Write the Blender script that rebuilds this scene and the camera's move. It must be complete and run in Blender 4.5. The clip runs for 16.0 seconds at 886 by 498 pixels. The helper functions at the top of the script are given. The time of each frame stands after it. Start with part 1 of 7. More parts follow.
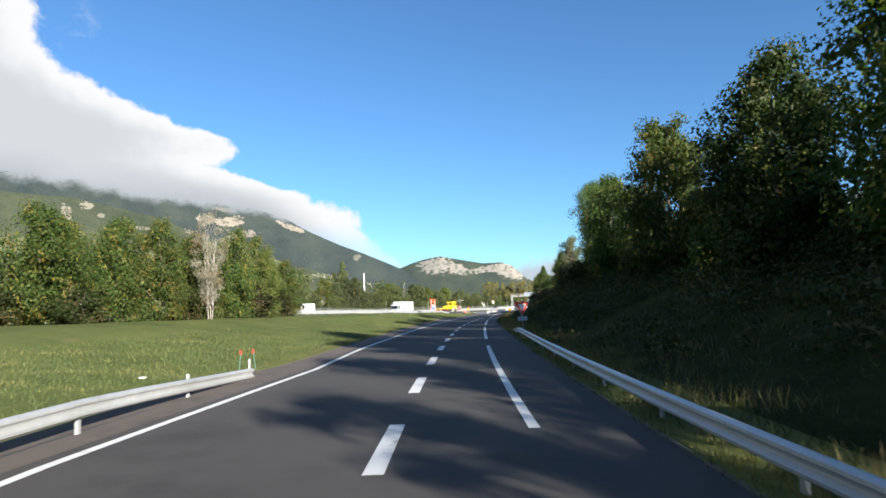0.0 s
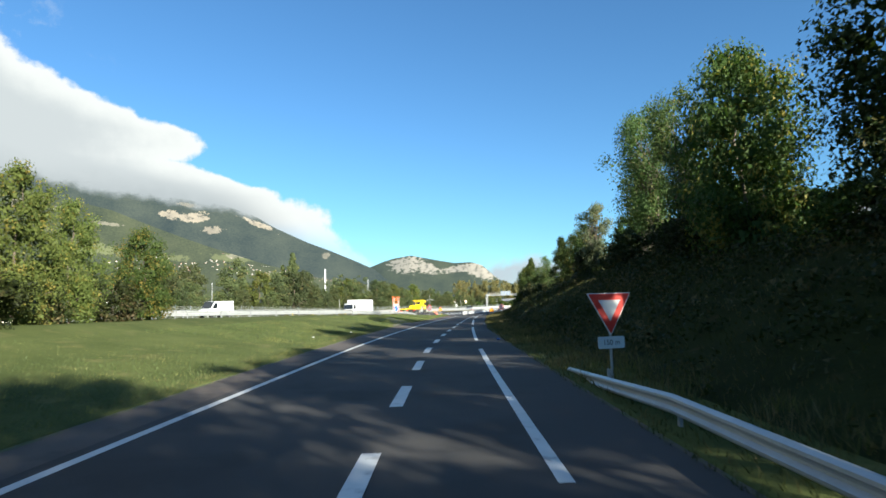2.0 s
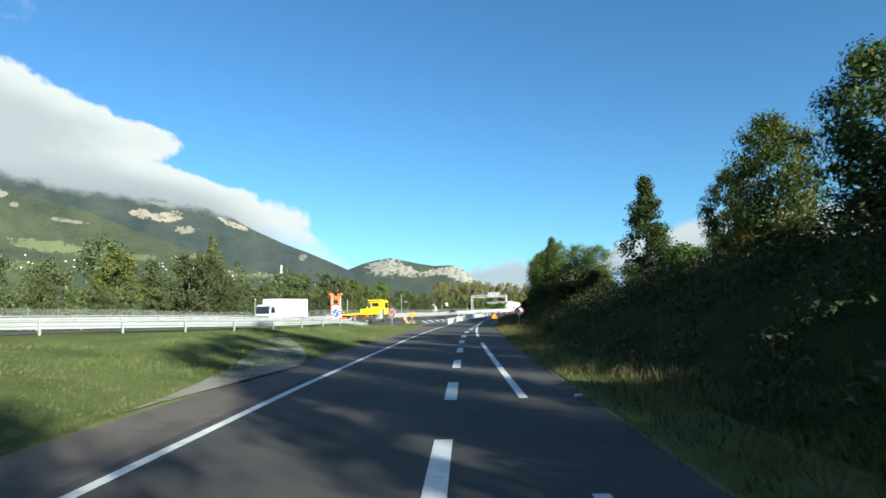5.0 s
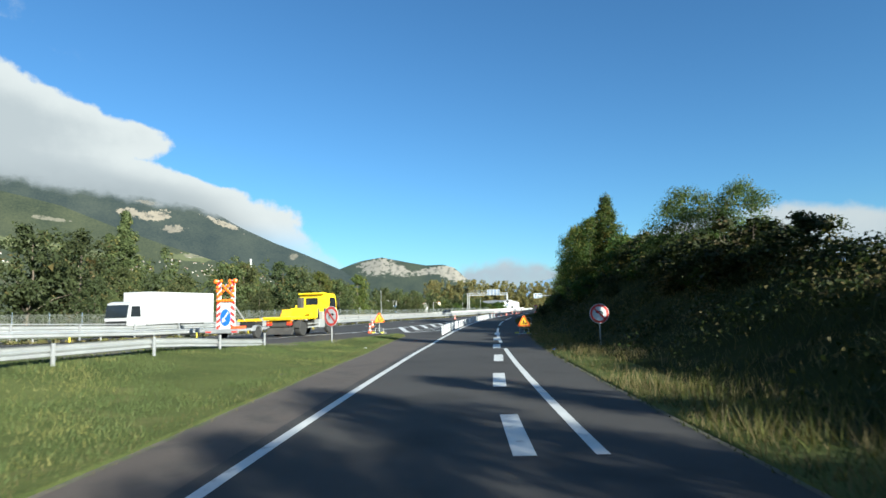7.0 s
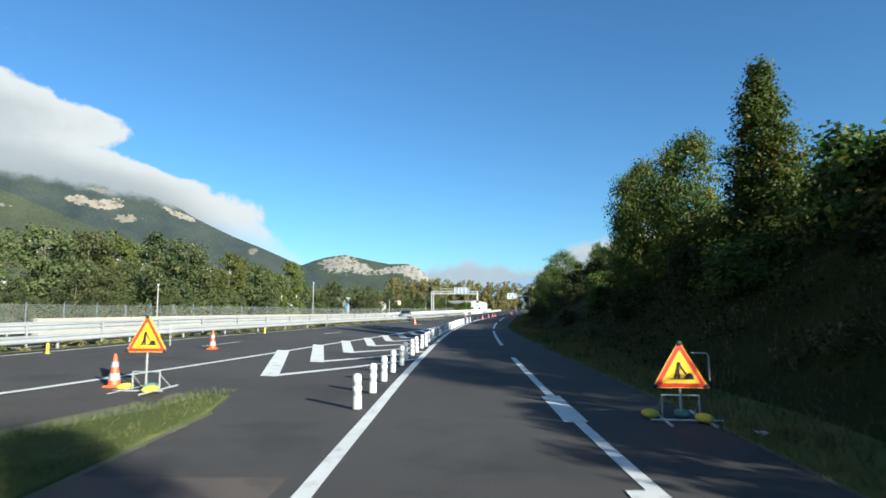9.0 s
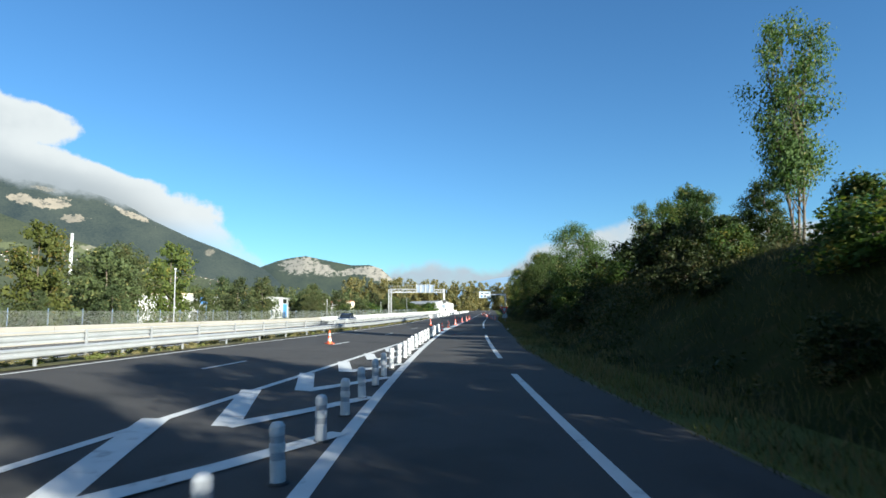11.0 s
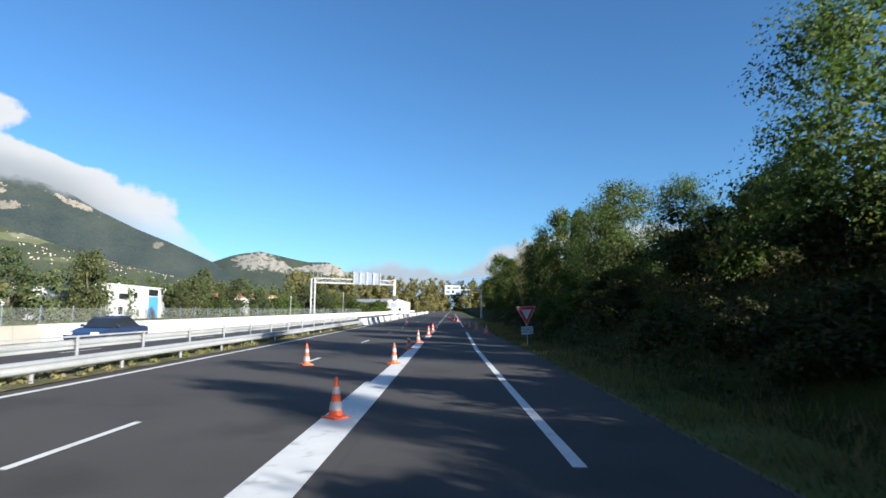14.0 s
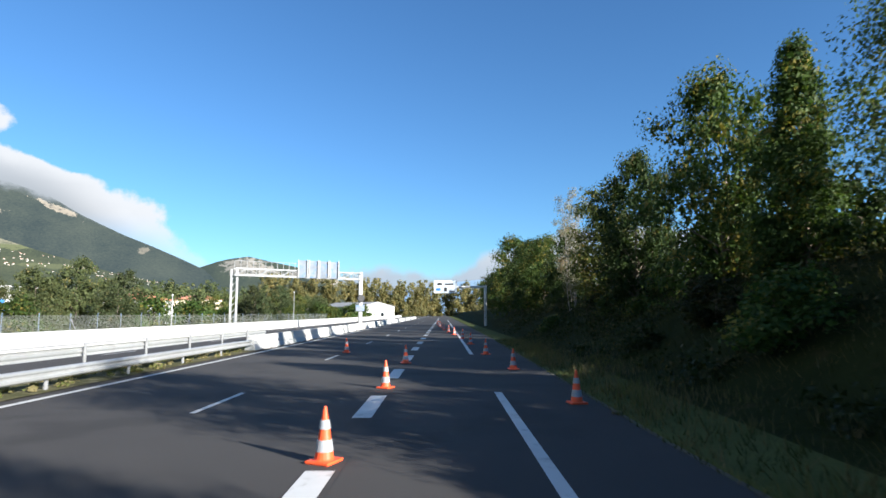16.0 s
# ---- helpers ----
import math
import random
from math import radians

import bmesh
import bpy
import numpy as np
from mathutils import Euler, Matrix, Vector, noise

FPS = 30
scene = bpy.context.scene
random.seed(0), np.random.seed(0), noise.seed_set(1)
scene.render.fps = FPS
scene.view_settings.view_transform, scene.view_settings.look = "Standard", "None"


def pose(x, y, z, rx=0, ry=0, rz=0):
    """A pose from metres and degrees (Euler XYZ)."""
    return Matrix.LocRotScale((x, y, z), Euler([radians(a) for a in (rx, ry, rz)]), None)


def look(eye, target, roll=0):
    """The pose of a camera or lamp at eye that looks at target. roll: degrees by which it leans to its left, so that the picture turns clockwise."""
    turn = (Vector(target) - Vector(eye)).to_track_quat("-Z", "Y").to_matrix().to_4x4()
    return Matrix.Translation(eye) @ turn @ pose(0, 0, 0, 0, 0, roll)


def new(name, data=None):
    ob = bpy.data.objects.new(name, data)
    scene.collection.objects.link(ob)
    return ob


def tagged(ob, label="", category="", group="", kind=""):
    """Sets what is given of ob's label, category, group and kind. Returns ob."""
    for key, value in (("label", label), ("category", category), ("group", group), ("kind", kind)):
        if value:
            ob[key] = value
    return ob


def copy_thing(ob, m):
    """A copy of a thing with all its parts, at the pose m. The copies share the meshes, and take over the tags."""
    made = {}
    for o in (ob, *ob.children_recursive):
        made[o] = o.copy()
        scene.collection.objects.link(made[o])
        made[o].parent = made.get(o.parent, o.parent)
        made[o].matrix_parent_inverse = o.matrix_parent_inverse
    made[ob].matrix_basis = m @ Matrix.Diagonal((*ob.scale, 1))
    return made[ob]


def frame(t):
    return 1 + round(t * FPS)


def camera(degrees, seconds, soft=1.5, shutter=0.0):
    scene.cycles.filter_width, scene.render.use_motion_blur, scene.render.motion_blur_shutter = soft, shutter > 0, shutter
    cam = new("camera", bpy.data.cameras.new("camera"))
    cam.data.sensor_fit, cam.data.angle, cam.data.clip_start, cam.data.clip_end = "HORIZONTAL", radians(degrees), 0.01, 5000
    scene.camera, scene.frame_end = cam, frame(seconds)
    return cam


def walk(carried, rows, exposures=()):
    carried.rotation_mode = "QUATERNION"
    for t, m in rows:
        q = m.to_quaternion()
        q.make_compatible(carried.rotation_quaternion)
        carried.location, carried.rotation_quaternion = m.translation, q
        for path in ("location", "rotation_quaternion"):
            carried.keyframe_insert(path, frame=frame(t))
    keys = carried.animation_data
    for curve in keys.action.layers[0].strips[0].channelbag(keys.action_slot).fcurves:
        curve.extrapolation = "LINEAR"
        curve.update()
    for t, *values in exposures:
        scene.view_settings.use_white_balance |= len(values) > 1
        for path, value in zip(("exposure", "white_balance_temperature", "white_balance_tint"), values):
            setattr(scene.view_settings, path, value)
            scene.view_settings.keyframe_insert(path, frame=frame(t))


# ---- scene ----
# seconds, place along and across the road, yaw, pitch and roll in degrees
PATH = [
    (0.0, 0.00, 0.00, 0.18, 5.76, -2.12),
    (0.5, 0.02, 7.06, -0.70, 5.72, -1.81),
    (1.0, 0.15, 14.18, -1.58, 5.67, -1.73),
    (1.5, 0.39, 21.40, -2.37, 5.61, -1.57),
    (2.0, 0.70, 28.77, -2.72, 5.63, -1.78),
    (2.5, 1.05, 36.28, -2.82, 5.67, -2.11),
    (3.0, 1.43, 43.89, -3.05, 5.76, -1.94),
    (3.5, 1.85, 51.56, -3.49, 5.86, -1.69),
    (4.0, 2.34, 59.28, -4.01, 5.90, -1.50),
    (4.5, 2.91, 67.07, -4.51, 5.88, -1.46),
    (5.0, 3.53, 74.95, -4.77, 5.91, -1.47),
    (5.5, 4.20, 82.93, -4.90, 5.95, -1.50),
    (6.0, 4.88, 90.98, -5.00, 5.98, -1.55),
    (6.5, 5.59, 99.07, -5.25, 5.91, -1.60),
    (7.0, 6.34, 107.13, -5.52, 5.86, -1.57),
    (7.5, 7.13, 115.08, -6.04, 5.82, -1.38),
    (8.0, 8.00, 122.91, -6.88, 5.79, -1.26),
    (8.5, 8.99, 130.68, -7.85, 5.74, -0.55),
    (9.0, 10.14, 138.50, -9.10, 5.81, -0.23),
    (9.5, 11.47, 146.37, -10.29, 5.96, -0.03),
    (10.0, 12.96, 154.28, -11.24, 5.94, -0.26),
    (10.5, 14.58, 162.21, -12.03, 5.92, -0.48),
    (11.0, 16.31, 170.17, -12.73, 5.90, -0.72),
    (11.5, 18.15, 178.14, -13.41, 5.84, -0.82),
    (12.0, 20.09, 186.15, -14.04, 5.95, -0.78),
    (12.5, 22.14, 194.21, -14.69, 5.95, -0.49),
    (13.0, 24.30, 202.32, -15.37, 5.96, -0.14),
    (13.5, 26.58, 210.49, -16.05, 5.96, 0.12),
    (14.0, 28.99, 218.72, -16.71, 5.91, 0.36),
    (14.5, 31.50, 226.99, -17.33, 5.89, 0.32),
    (15.0, 34.12, 235.31, -17.76, 5.91, 0.00),
    (15.5, 36.80, 243.71, -17.87, 6.14, -0.20),
    (16.0, 39.51, 252.22, -17.61, 6.36, -0.05),
]
EYE = 2.0
cam = camera(75.0, 16.0, soft=1.6, shutter=0.12)


def eye_pose(x, y, yaw, pitch, roll):
    a, b = radians(yaw), radians(pitch)
    ahead = Vector((-math.sin(a) * math.cos(b), math.cos(a) * math.cos(b), math.sin(b)))
    e = Vector((x, y, EYE))
    return look(e, e + ahead, roll)


EXPOSURE = 1.68
walk(cam, [(t, eye_pose(x, y, yaw, pitch, roll)) for t, x, y, yaw, pitch, roll in PATH],
     [(t, EXPOSURE + stops, 6500 if t < 5 else 6180, tint) for t, stops, tint in ((0.0, 0.13, 10), (1.5, 0.15, 5), (3.0, 0.18, 0), (4.0, 0.14, -3), (5.5, 0.03, 0), (7.5, -0.10, 1), (9.0, -0.06, 3), (11.5, -0.02, 3), (12.5, -0.07, 5), (14.5, 0.0, 10), (16.0, 0.05, 10))])

# ---------- light ----------
SUN_AZ, SUN_EL = 146.2, 19.8  # clockwise from +y, and above the horizon
sun = new("sun", bpy.data.lights.new("sun", "SUN"))
sun.data.energy, sun.data.angle, sun.data.color = 5.0, radians(0.55), (1.0, 0.94, 0.83)
sun.matrix_world = look((0, 0, 80), (
    -80 * math.sin(radians(SUN_AZ)) * math.cos(radians(SUN_EL)),
    -80 * math.cos(radians(SUN_AZ)) * math.cos(radians(SUN_EL)),
    80 - 80 * math.sin(radians(SUN_EL))))


class Nodes:
    """Short hand for a node tree."""

    def __init__(self, tree):
        self.tree = tree
        tree.nodes.clear()

    def add(self, kind, **values):
        n = self.tree.nodes.new(kind)
        for k, v in values.items():
            setattr(n, k, v)
        return n

    def plug(self, a, b):
        if hasattr(a, "is_linked"):
            self.tree.links.new(a, b)
        else:
            b.default_value = a

    def math(self, op, a, b=0.0, c=0.0, clamp=False):
        n = self.add("ShaderNodeMath", operation=op, use_clamp=clamp)
        for i, v in enumerate((a, b, c)):
            self.plug(v, n.inputs[i])
        return n.outputs[0]

    def ramp(self, fac, stops, smooth=False):
        n = self.add("ShaderNodeValToRGB")
        n.color_ramp.interpolation = "B_SPLINE" if smooth else "LINEAR"
        while len(n.color_ramp.elements) < len(stops):
            n.color_ramp.elements.new(0.5)
        for e, (p, c) in zip(n.color_ramp.elements, stops):
            e.position = p
            e.color = (c, c, c, 1) if isinstance(c, (int, float)) else (*c, 1)
        self.plug(fac, n.inputs[0])
        return n.outputs[0]

    def noise(self, vector, scale, detail=4.0, rough=0.55, out="Fac"):
        n = self.add("ShaderNodeTexNoise")
        if vector is not None:
            self.plug(vector, n.inputs["Vector"])
        n.inputs["Scale"].default_value = scale
        n.inputs["Detail"].default_value = detail
        n.inputs["Roughness"].default_value = rough
        return n.outputs[out]

    def mix(self, fac, a, b, blend="MIX"):
        n = self.add("ShaderNodeMix", data_type="RGBA", blend_type=blend)
        self.plug(fac, n.inputs[0])
        for v, i in ((a, 6), (b, 7)):
            self.plug((*v, 1) if isinstance(v, tuple) else v, n.inputs[i])
        return n.outputs[2]

    def smooth(self, value, lo, hi):
        n = self.add("ShaderNodeMapRange", interpolation_type="SMOOTHSTEP")
        self.plug(value, n.inputs[0])
        n.inputs[1].default_value, n.inputs[2].default_value = lo, hi
        return n.outputs[0]


def build_sky():
    w = bpy.data.worlds.new("sky")
    scene.world = w
    w.use_nodes = True
    n = Nodes(w.node_tree)
    sky = n.add("ShaderNodeTexSky", sky_type="NISHITA", sun_disc=False,
                sun_elevation=radians(SUN_EL), sun_rotation=radians(SUN_AZ), altitude=300, air_density=1.1, dust_density=0.25, ozone_density=2.2)
    way = n.add("ShaderNodeTexCoord").outputs["Generated"]
    sep = n.add("ShaderNodeSeparateXYZ")
    n.plug(way, sep.inputs[0])
    x, y, z = sep.outputs
    az = n.math("MULTIPLY", n.math("ARCTAN2", x, y), 57.2958)
    el = n.math("MULTIPLY", n.math("ARCSINE", z), 57.2958)
    puffs = n.noise(way, 9.0, 8.0, 0.58)
    wisps = n.noise(way, 26.0, 7.0, 0.6)
    bulge = n.math("ADD", n.math("MULTIPLY", n.math("SUBTRACT", puffs, 0.5), 9.0), n.math("MULTIPLY", n.math("SUBTRACT", wisps, 0.5), 5.5))
    # the bank that lies on the long mountain: its end, in azimuth from -60 to 0 degrees, by elevation from 4 to 35 degrees
    edge = n.ramp(n.math("DIVIDE", n.math("SUBTRACT", el, 4.0), 31.0), [((e - 4) / 31, (a + 60) / 60) for e, a in (
        (4.4, -3.0), (5.3, -5.0), (8.3, -9.2), (10.8, -11.4), (11.6, -13.5), (12.3, -16.8), (13.1, -20.0), (13.7, -21.6), (14.3, -21.0), (15.2, -19.6), (16.2, -19.8),
        (16.9, -22.5), (18.3, -26.8), (20.3, -31.5), (22.3, -34.5), (25.0, -36.5), (28.0, -40.0), (35.0, -60.0))])
    inside = n.math("SUBTRACT", n.math("SUBTRACT", n.math("MULTIPLY", edge, 60.0), 60.0), az)
    bank = n.smooth(n.math("ADD", inside, n.math("MULTIPLY", bulge, 0.85)), -0.3, 1.3)
    bank = n.math("MULTIPLY", bank, n.math("MULTIPLY", n.smooth(az, -125.0, -75.0), n.math("ADD", 0.35, n.math("MULTIPLY", n.smooth(el, 4.5, 9.0), 0.65))))
    # low cumulus over the valley ahead
    low_top = n.math("MULTIPLY", n.ramp(n.math("DIVIDE", n.math("SUBTRACT", az, 2.0), 58.0), [
        (0.0, 0.24), (0.09, 0.42), (0.17, 0.48), (0.28, 0.44), (0.36, 0.66), (0.48, 0.84), (0.60, 0.84), (0.75, 0.72), (1.0, 0.5)]), 10.0)
    low = n.math("MULTIPLY", n.smooth(n.math("ADD", n.math("SUBTRACT", low_top, el), n.math("MULTIPLY", bulge, 0.32)), 0.0, 1.2), n.smooth(az, 1.0, 7.0))
    low = n.math("MULTIPLY", low, n.math("MULTIPLY", n.smooth(n.noise(way, 5.0, 5.0), 0.26, 0.46), 0.92))
    # a few thin scraps above the bank
    scraps = n.math("MULTIPLY", n.smooth(n.noise(way, 13.0, 8.0, 0.62), 0.56, 0.74), n.smooth(inside, -7.0, -1.0))
    scraps = n.math("MULTIPLY", scraps, n.math("MULTIPLY", n.smooth(el, 12.0, 15.0), n.math("MULTIPLY", n.smooth(az, -14.0, -22.0), 0.5)))
    cover = n.math("MAXIMUM", n.math("MAXIMUM", bank, low), scraps, clamp=True)
    depth = n.smooth(n.math("ADD", inside, n.math("MULTIPLY", bulge, 1.0)), 1.0, 11.0)
    cloud = n.mix(depth, (6.5, 6.55, 6.6), (4.6, 4.85, 5.1))
    under = n.math("ADD", n.math("SUBTRACT", el, n.math("MULTIPLY", n.math("ADD", az, 62.0), -0.07)), n.math("MULTIPLY", bulge, 0.32))
    cloud = n.mix(n.math("MULTIPLY", n.smooth(under, 16.0, 11.0), n.math("MULTIPLY", n.smooth(inside, 1.5, 8.0), 0.7)), cloud, (2.3, 2.65, 2.9))
    cloud = n.mix(n.smooth(az, -8.0, 4.0), cloud, n.mix(n.smooth(n.math("ADD", el, n.math("MULTIPLY", bulge, 0.3)), 3.0, 7.0), (3.9, 4.3, 4.9), (5.3, 5.4, 5.5)))
    tint = n.mix(1.0, sky.outputs[0], (0.60, 0.95, 1.27), "MULTIPLY")
    bg = n.add("ShaderNodeBackground")
    n.plug(n.mix(cover, tint, cloud), bg.inputs[0])
    bg.inputs[1].default_value = 0.043
    n.plug(bg.outputs[0], n.add("ShaderNodeOutputWorld").inputs[0])


build_sky()


# ---------- materials ----------
def surface(name, a, b, scale=3.0, rough=0.7, metal=0.0, bump=0.0, fine=40.0, spots=None, spot=(0.5, 0.62), island=0.0, gloss=0.0, coord="Object"):
    """A surface of two colours, mixed at two scales, with relief; spots: a third colour in patches."""
    m = bpy.data.materials.new(name)
    m.use_nodes = True
    n = Nodes(m.node_tree)
    co = n.add("ShaderNodeTexCoord").outputs[coord]
    big, small = n.noise(co, scale, 5.0), n.noise(co, fine, 3.0, 0.65)
    mixf = n.math("ADD", n.math("MULTIPLY", n.math("SUBTRACT", big, 0.5), 1.7), n.math("MULTIPLY", n.math("SUBTRACT", small, 0.5), 1.2))
    if island:
        g = n.add("ShaderNodeNewGeometry")
        mixf = n.math("ADD", mixf, n.math("MULTIPLY", n.math("SUBTRACT", g.outputs["Random Per Island"], 0.5), island))
    col = n.mix(n.math("ADD", mixf, 0.5, clamp=True), a, b)
    if spots:
        s = n.smooth(n.noise(co, scale * 2.3, 6.0, 0.6), *spot)
        col = n.mix(s, col, spots)
    p = n.add("ShaderNodeBsdfPrincipled")
    n.plug(col, p.inputs["Base Color"])
    n.plug(n.math("ADD", n.math("MULTIPLY", n.math("SUBTRACT", small, 0.5), 0.25), rough, clamp=True), p.inputs["Roughness"])
    p.inputs["Metallic"].default_value = metal
    p.inputs["Specular IOR Level"].default_value = 0.5 if not gloss else gloss
    if bump:
        bn = n.add("ShaderNodeBump")
        bn.inputs["Strength"].default_value = bump
        bn.inputs["Distance"].default_value = 0.02
        n.plug(small, bn.inputs["Height"])
        n.plug(bn.outputs[0], p.inputs["Normal"])
    n.plug(p.outputs[0], n.add("ShaderNodeOutputMaterial").inputs[0])
    return m


def foliage(name, dark, light, dry=None, dry_part=0.0, thin=0.35, tone=0.35):
    """Leaves that let some light through, each of its own tone."""
    m = bpy.data.materials.new(name)
    m.use_nodes = True
    n = Nodes(m.node_tree)
    g = n.add("ShaderNodeNewGeometry").outputs["Random Per Island"]
    info = n.add("ShaderNodeObjectInfo").outputs["Random"]
    co = n.add("ShaderNodeTexCoord").outputs["Object"]
    fac = n.math("ADD", n.math("MULTIPLY", g, 0.6), n.math("MULTIPLY", n.math("SUBTRACT", n.noise(co, 0.6, 3.0), 0.3), 0.9), clamp=True)
    col = n.mix(fac, dark, light)
    if dry:
        f = n.smooth(n.math("ADD", n.noise(co, 0.45, 2.0), n.math("MULTIPLY", g, 0.35)), 0.86 - dry_part, 1.0 - dry_part)
        col = n.mix(f, col, dry)
    hsv = n.add("ShaderNodeHueSaturation")
    n.plug(n.math("ADD", 1.0 - tone / 2, n.math("MULTIPLY", info, tone)), hsv.inputs["Value"])
    n.plug(n.math("ADD", 0.485, n.math("MULTIPLY", info, 0.03)), hsv.inputs["Hue"])
    n.plug(col, hsv.inputs["Color"])
    col = hsv.outputs[0]
    p = n.add("ShaderNodeBsdfPrincipled")
    n.plug(col, p.inputs["Base Color"])
    p.inputs["Roughness"].default_value = 0.55
    p.inputs["Specular IOR Level"].default_value = 0.12
    tr = n.add("ShaderNodeBsdfTranslucent")
    n.plug(n.mix(1.0, col, (1.25, 1.35, 0.6), "MULTIPLY"), tr.inputs[0])
    mx = n.add("ShaderNodeMixShader")
    mx.inputs[0].default_value = thin
    n.plug(p.outputs[0], mx.inputs[1])
    n.plug(tr.outputs[0], mx.inputs[2])
    n.plug(mx.outputs[0], n.add("ShaderNodeOutputMaterial").inputs[0])
    return m


ASPHALT = surface("asphalt", (0.035, 0.0325, 0.0315), (0.051, 0.0475, 0.0455), 0.16, 0.85, bump=0.4, fine=38.0, spots=(0.030, 0.028, 0.027), spot=(0.5, 0.66), gloss=0.3)
ASPHALT_OLD = surface("asphalt_brown", (0.056, 0.043, 0.036), (0.078, 0.061, 0.052), 0.4, 0.88, bump=0.4, fine=30.0, spots=(0.044, 0.036, 0.031), spot=(0.5, 0.66))
PAINT = surface("road_paint", (0.44, 0.44, 0.43), (0.56, 0.56, 0.55), 1.2, 0.55, bump=0.15, fine=60.0, spots=(0.30, 0.29, 0.28), spot=(0.56, 0.70))
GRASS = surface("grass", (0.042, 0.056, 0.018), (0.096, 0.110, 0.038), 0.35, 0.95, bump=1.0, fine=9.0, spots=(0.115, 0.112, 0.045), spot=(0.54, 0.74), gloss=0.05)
# brambles on the bank, base colour darkened to carry the wood's shade
SHADED_UNDERGROWTH = surface("bank_undergrowth", (0.010, 0.014, 0.004), (0.027, 0.034, 0.010), 0.5, 0.95, bump=1.0, fine=7.0, spots=(0.046, 0.039, 0.017), spot=(0.58, 0.72), gloss=0.05)
SOIL = surface("gravel_soil", (0.06, 0.052, 0.038), (0.11, 0.095, 0.07), 0.8, 0.95, bump=0.8, fine=22.0, spots=(0.06, 0.075, 0.025), spot=(0.46, 0.6))
GRAVEL = surface("grey_gravel", (0.11, 0.10, 0.088), (0.20, 0.185, 0.16), 0.6, 0.95, bump=0.8, fine=20.0, spots=(0.07, 0.085, 0.03), spot=(0.5, 0.62))
VERGE = surface("dry_verge", (0.052, 0.056, 0.024), (0.13, 0.118, 0.066), 0.7, 0.95, bump=0.8, fine=16.0, spots=(0.17, 0.15, 0.095), spot=(0.5, 0.66), gloss=0.05)
ZINC = surface("galvanised_steel", (0.34, 0.35, 0.35), (0.48, 0.49, 0.49), 0.7, 0.45, metal=0.5, bump=0.05, fine=12.0, spots=(0.40, 0.40, 0.41), spot=(0.5, 0.7))
ZINC_MATT = surface("weathered_zinc", (0.24, 0.25, 0.26), (0.36, 0.36, 0.36), 1.5, 0.6, metal=0.3, bump=0.05, fine=20.0)
CONCRETE = surface("concrete", (0.22, 0.205, 0.17), (0.31, 0.285, 0.245), 0.5, 0.85, bump=0.3, fine=14.0, spots=(0.24, 0.22, 0.19), spot=(0.55, 0.7))
CONCRETE_NEW = surface("pale_concrete", (0.38, 0.38, 0.36), (0.47, 0.465, 0.45), 0.6, 0.8, bump=0.2, fine=14.0, spots=(0.36, 0.35, 0.33), spot=(0.58, 0.72))
BARK = surface("bark", (0.07, 0.055, 0.04), (0.15, 0.12, 0.09), 1.5, 0.95, bump=0.8, fine=9.0)
BARK_PALE = surface("pale_bark", (0.20, 0.18, 0.155), (0.36, 0.33, 0.29), 1.2, 0.9, bump=0.5, fine=7.0, spots=(0.12, 0.10, 0.08), spot=(0.55, 0.62))
LEAF_GREEN = foliage("leaves_green", (0.022, 0.043, 0.011), (0.070, 0.102, 0.025), (0.16, 0.13, 0.03), 0.10, 0.3)
LEAF_DARK = foliage("leaves_dark", (0.014, 0.027, 0.008), (0.043, 0.066, 0.018), (0.09, 0.08, 0.03), 0.05, 0.25)
LEAF_YELLOW = foliage("leaves_yellowing", (0.048, 0.068, 0.018), (0.112, 0.126, 0.034), (0.17, 0.135, 0.035), 0.08)
LEAF_ASH = foliage("leaves_ash", (0.036, 0.066, 0.020), (0.095, 0.135, 0.045), (0.14, 0.13, 0.05), 0.08)
# olive bank leaves, with some of the slope's shade put into the colour
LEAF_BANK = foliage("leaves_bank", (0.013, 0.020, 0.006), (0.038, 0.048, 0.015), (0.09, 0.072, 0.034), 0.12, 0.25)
LEAF_BELT = foliage("leaves_belt", (0.040, 0.052, 0.022), (0.090, 0.105, 0.042), (0.15, 0.13, 0.05), 0.05, 0.3, 0.5)
LEAF_BELT_DARK = foliage("leaves_belt_dark", (0.028, 0.039, 0.018), (0.066, 0.081, 0.034), (0.12, 0.10, 0.04), 0.03, 0.3, 0.4)
LEAF_SILVER = foliage("leaves_silver", (0.14, 0.14, 0.11), (0.30, 0.28, 0.23), (0.20, 0.13, 0.07), 0.15)
LEAF_WILLOW = foliage("leaves_willow", (0.075, 0.095, 0.055), (0.16, 0.18, 0.115), (0.15, 0.13, 0.05), 0.1)
LEAF_AUTUMN = foliage("leaves_autumn", (0.10, 0.105, 0.048), (0.21, 0.19, 0.085), (0.22, 0.17, 0.06), 0.15)
BLADE = foliage("grass_blades", (0.052, 0.072, 0.024), (0.108, 0.126, 0.050), (0.17, 0.155, 0.06), 0.10, 0.3)
# olive bank grass; part of its dark colour stands for the slope's shade
BLADE_BANK_SHADED = foliage("bank_grass_blades", (0.022, 0.031, 0.008), (0.055, 0.066, 0.021), (0.14, 0.112, 0.054), 0.18, 0.3)
BLADE_DRY = foliage("dry_grass", (0.12, 0.096, 0.046), (0.23, 0.185, 0.10), (0.10, 0.11, 0.03), 0.2, 0.3)
WHITE = surface("white_paint", (0.42, 0.42, 0.43), (0.50, 0.50, 0.51), 1.0, 0.4, bump=0.02, fine=20.0)
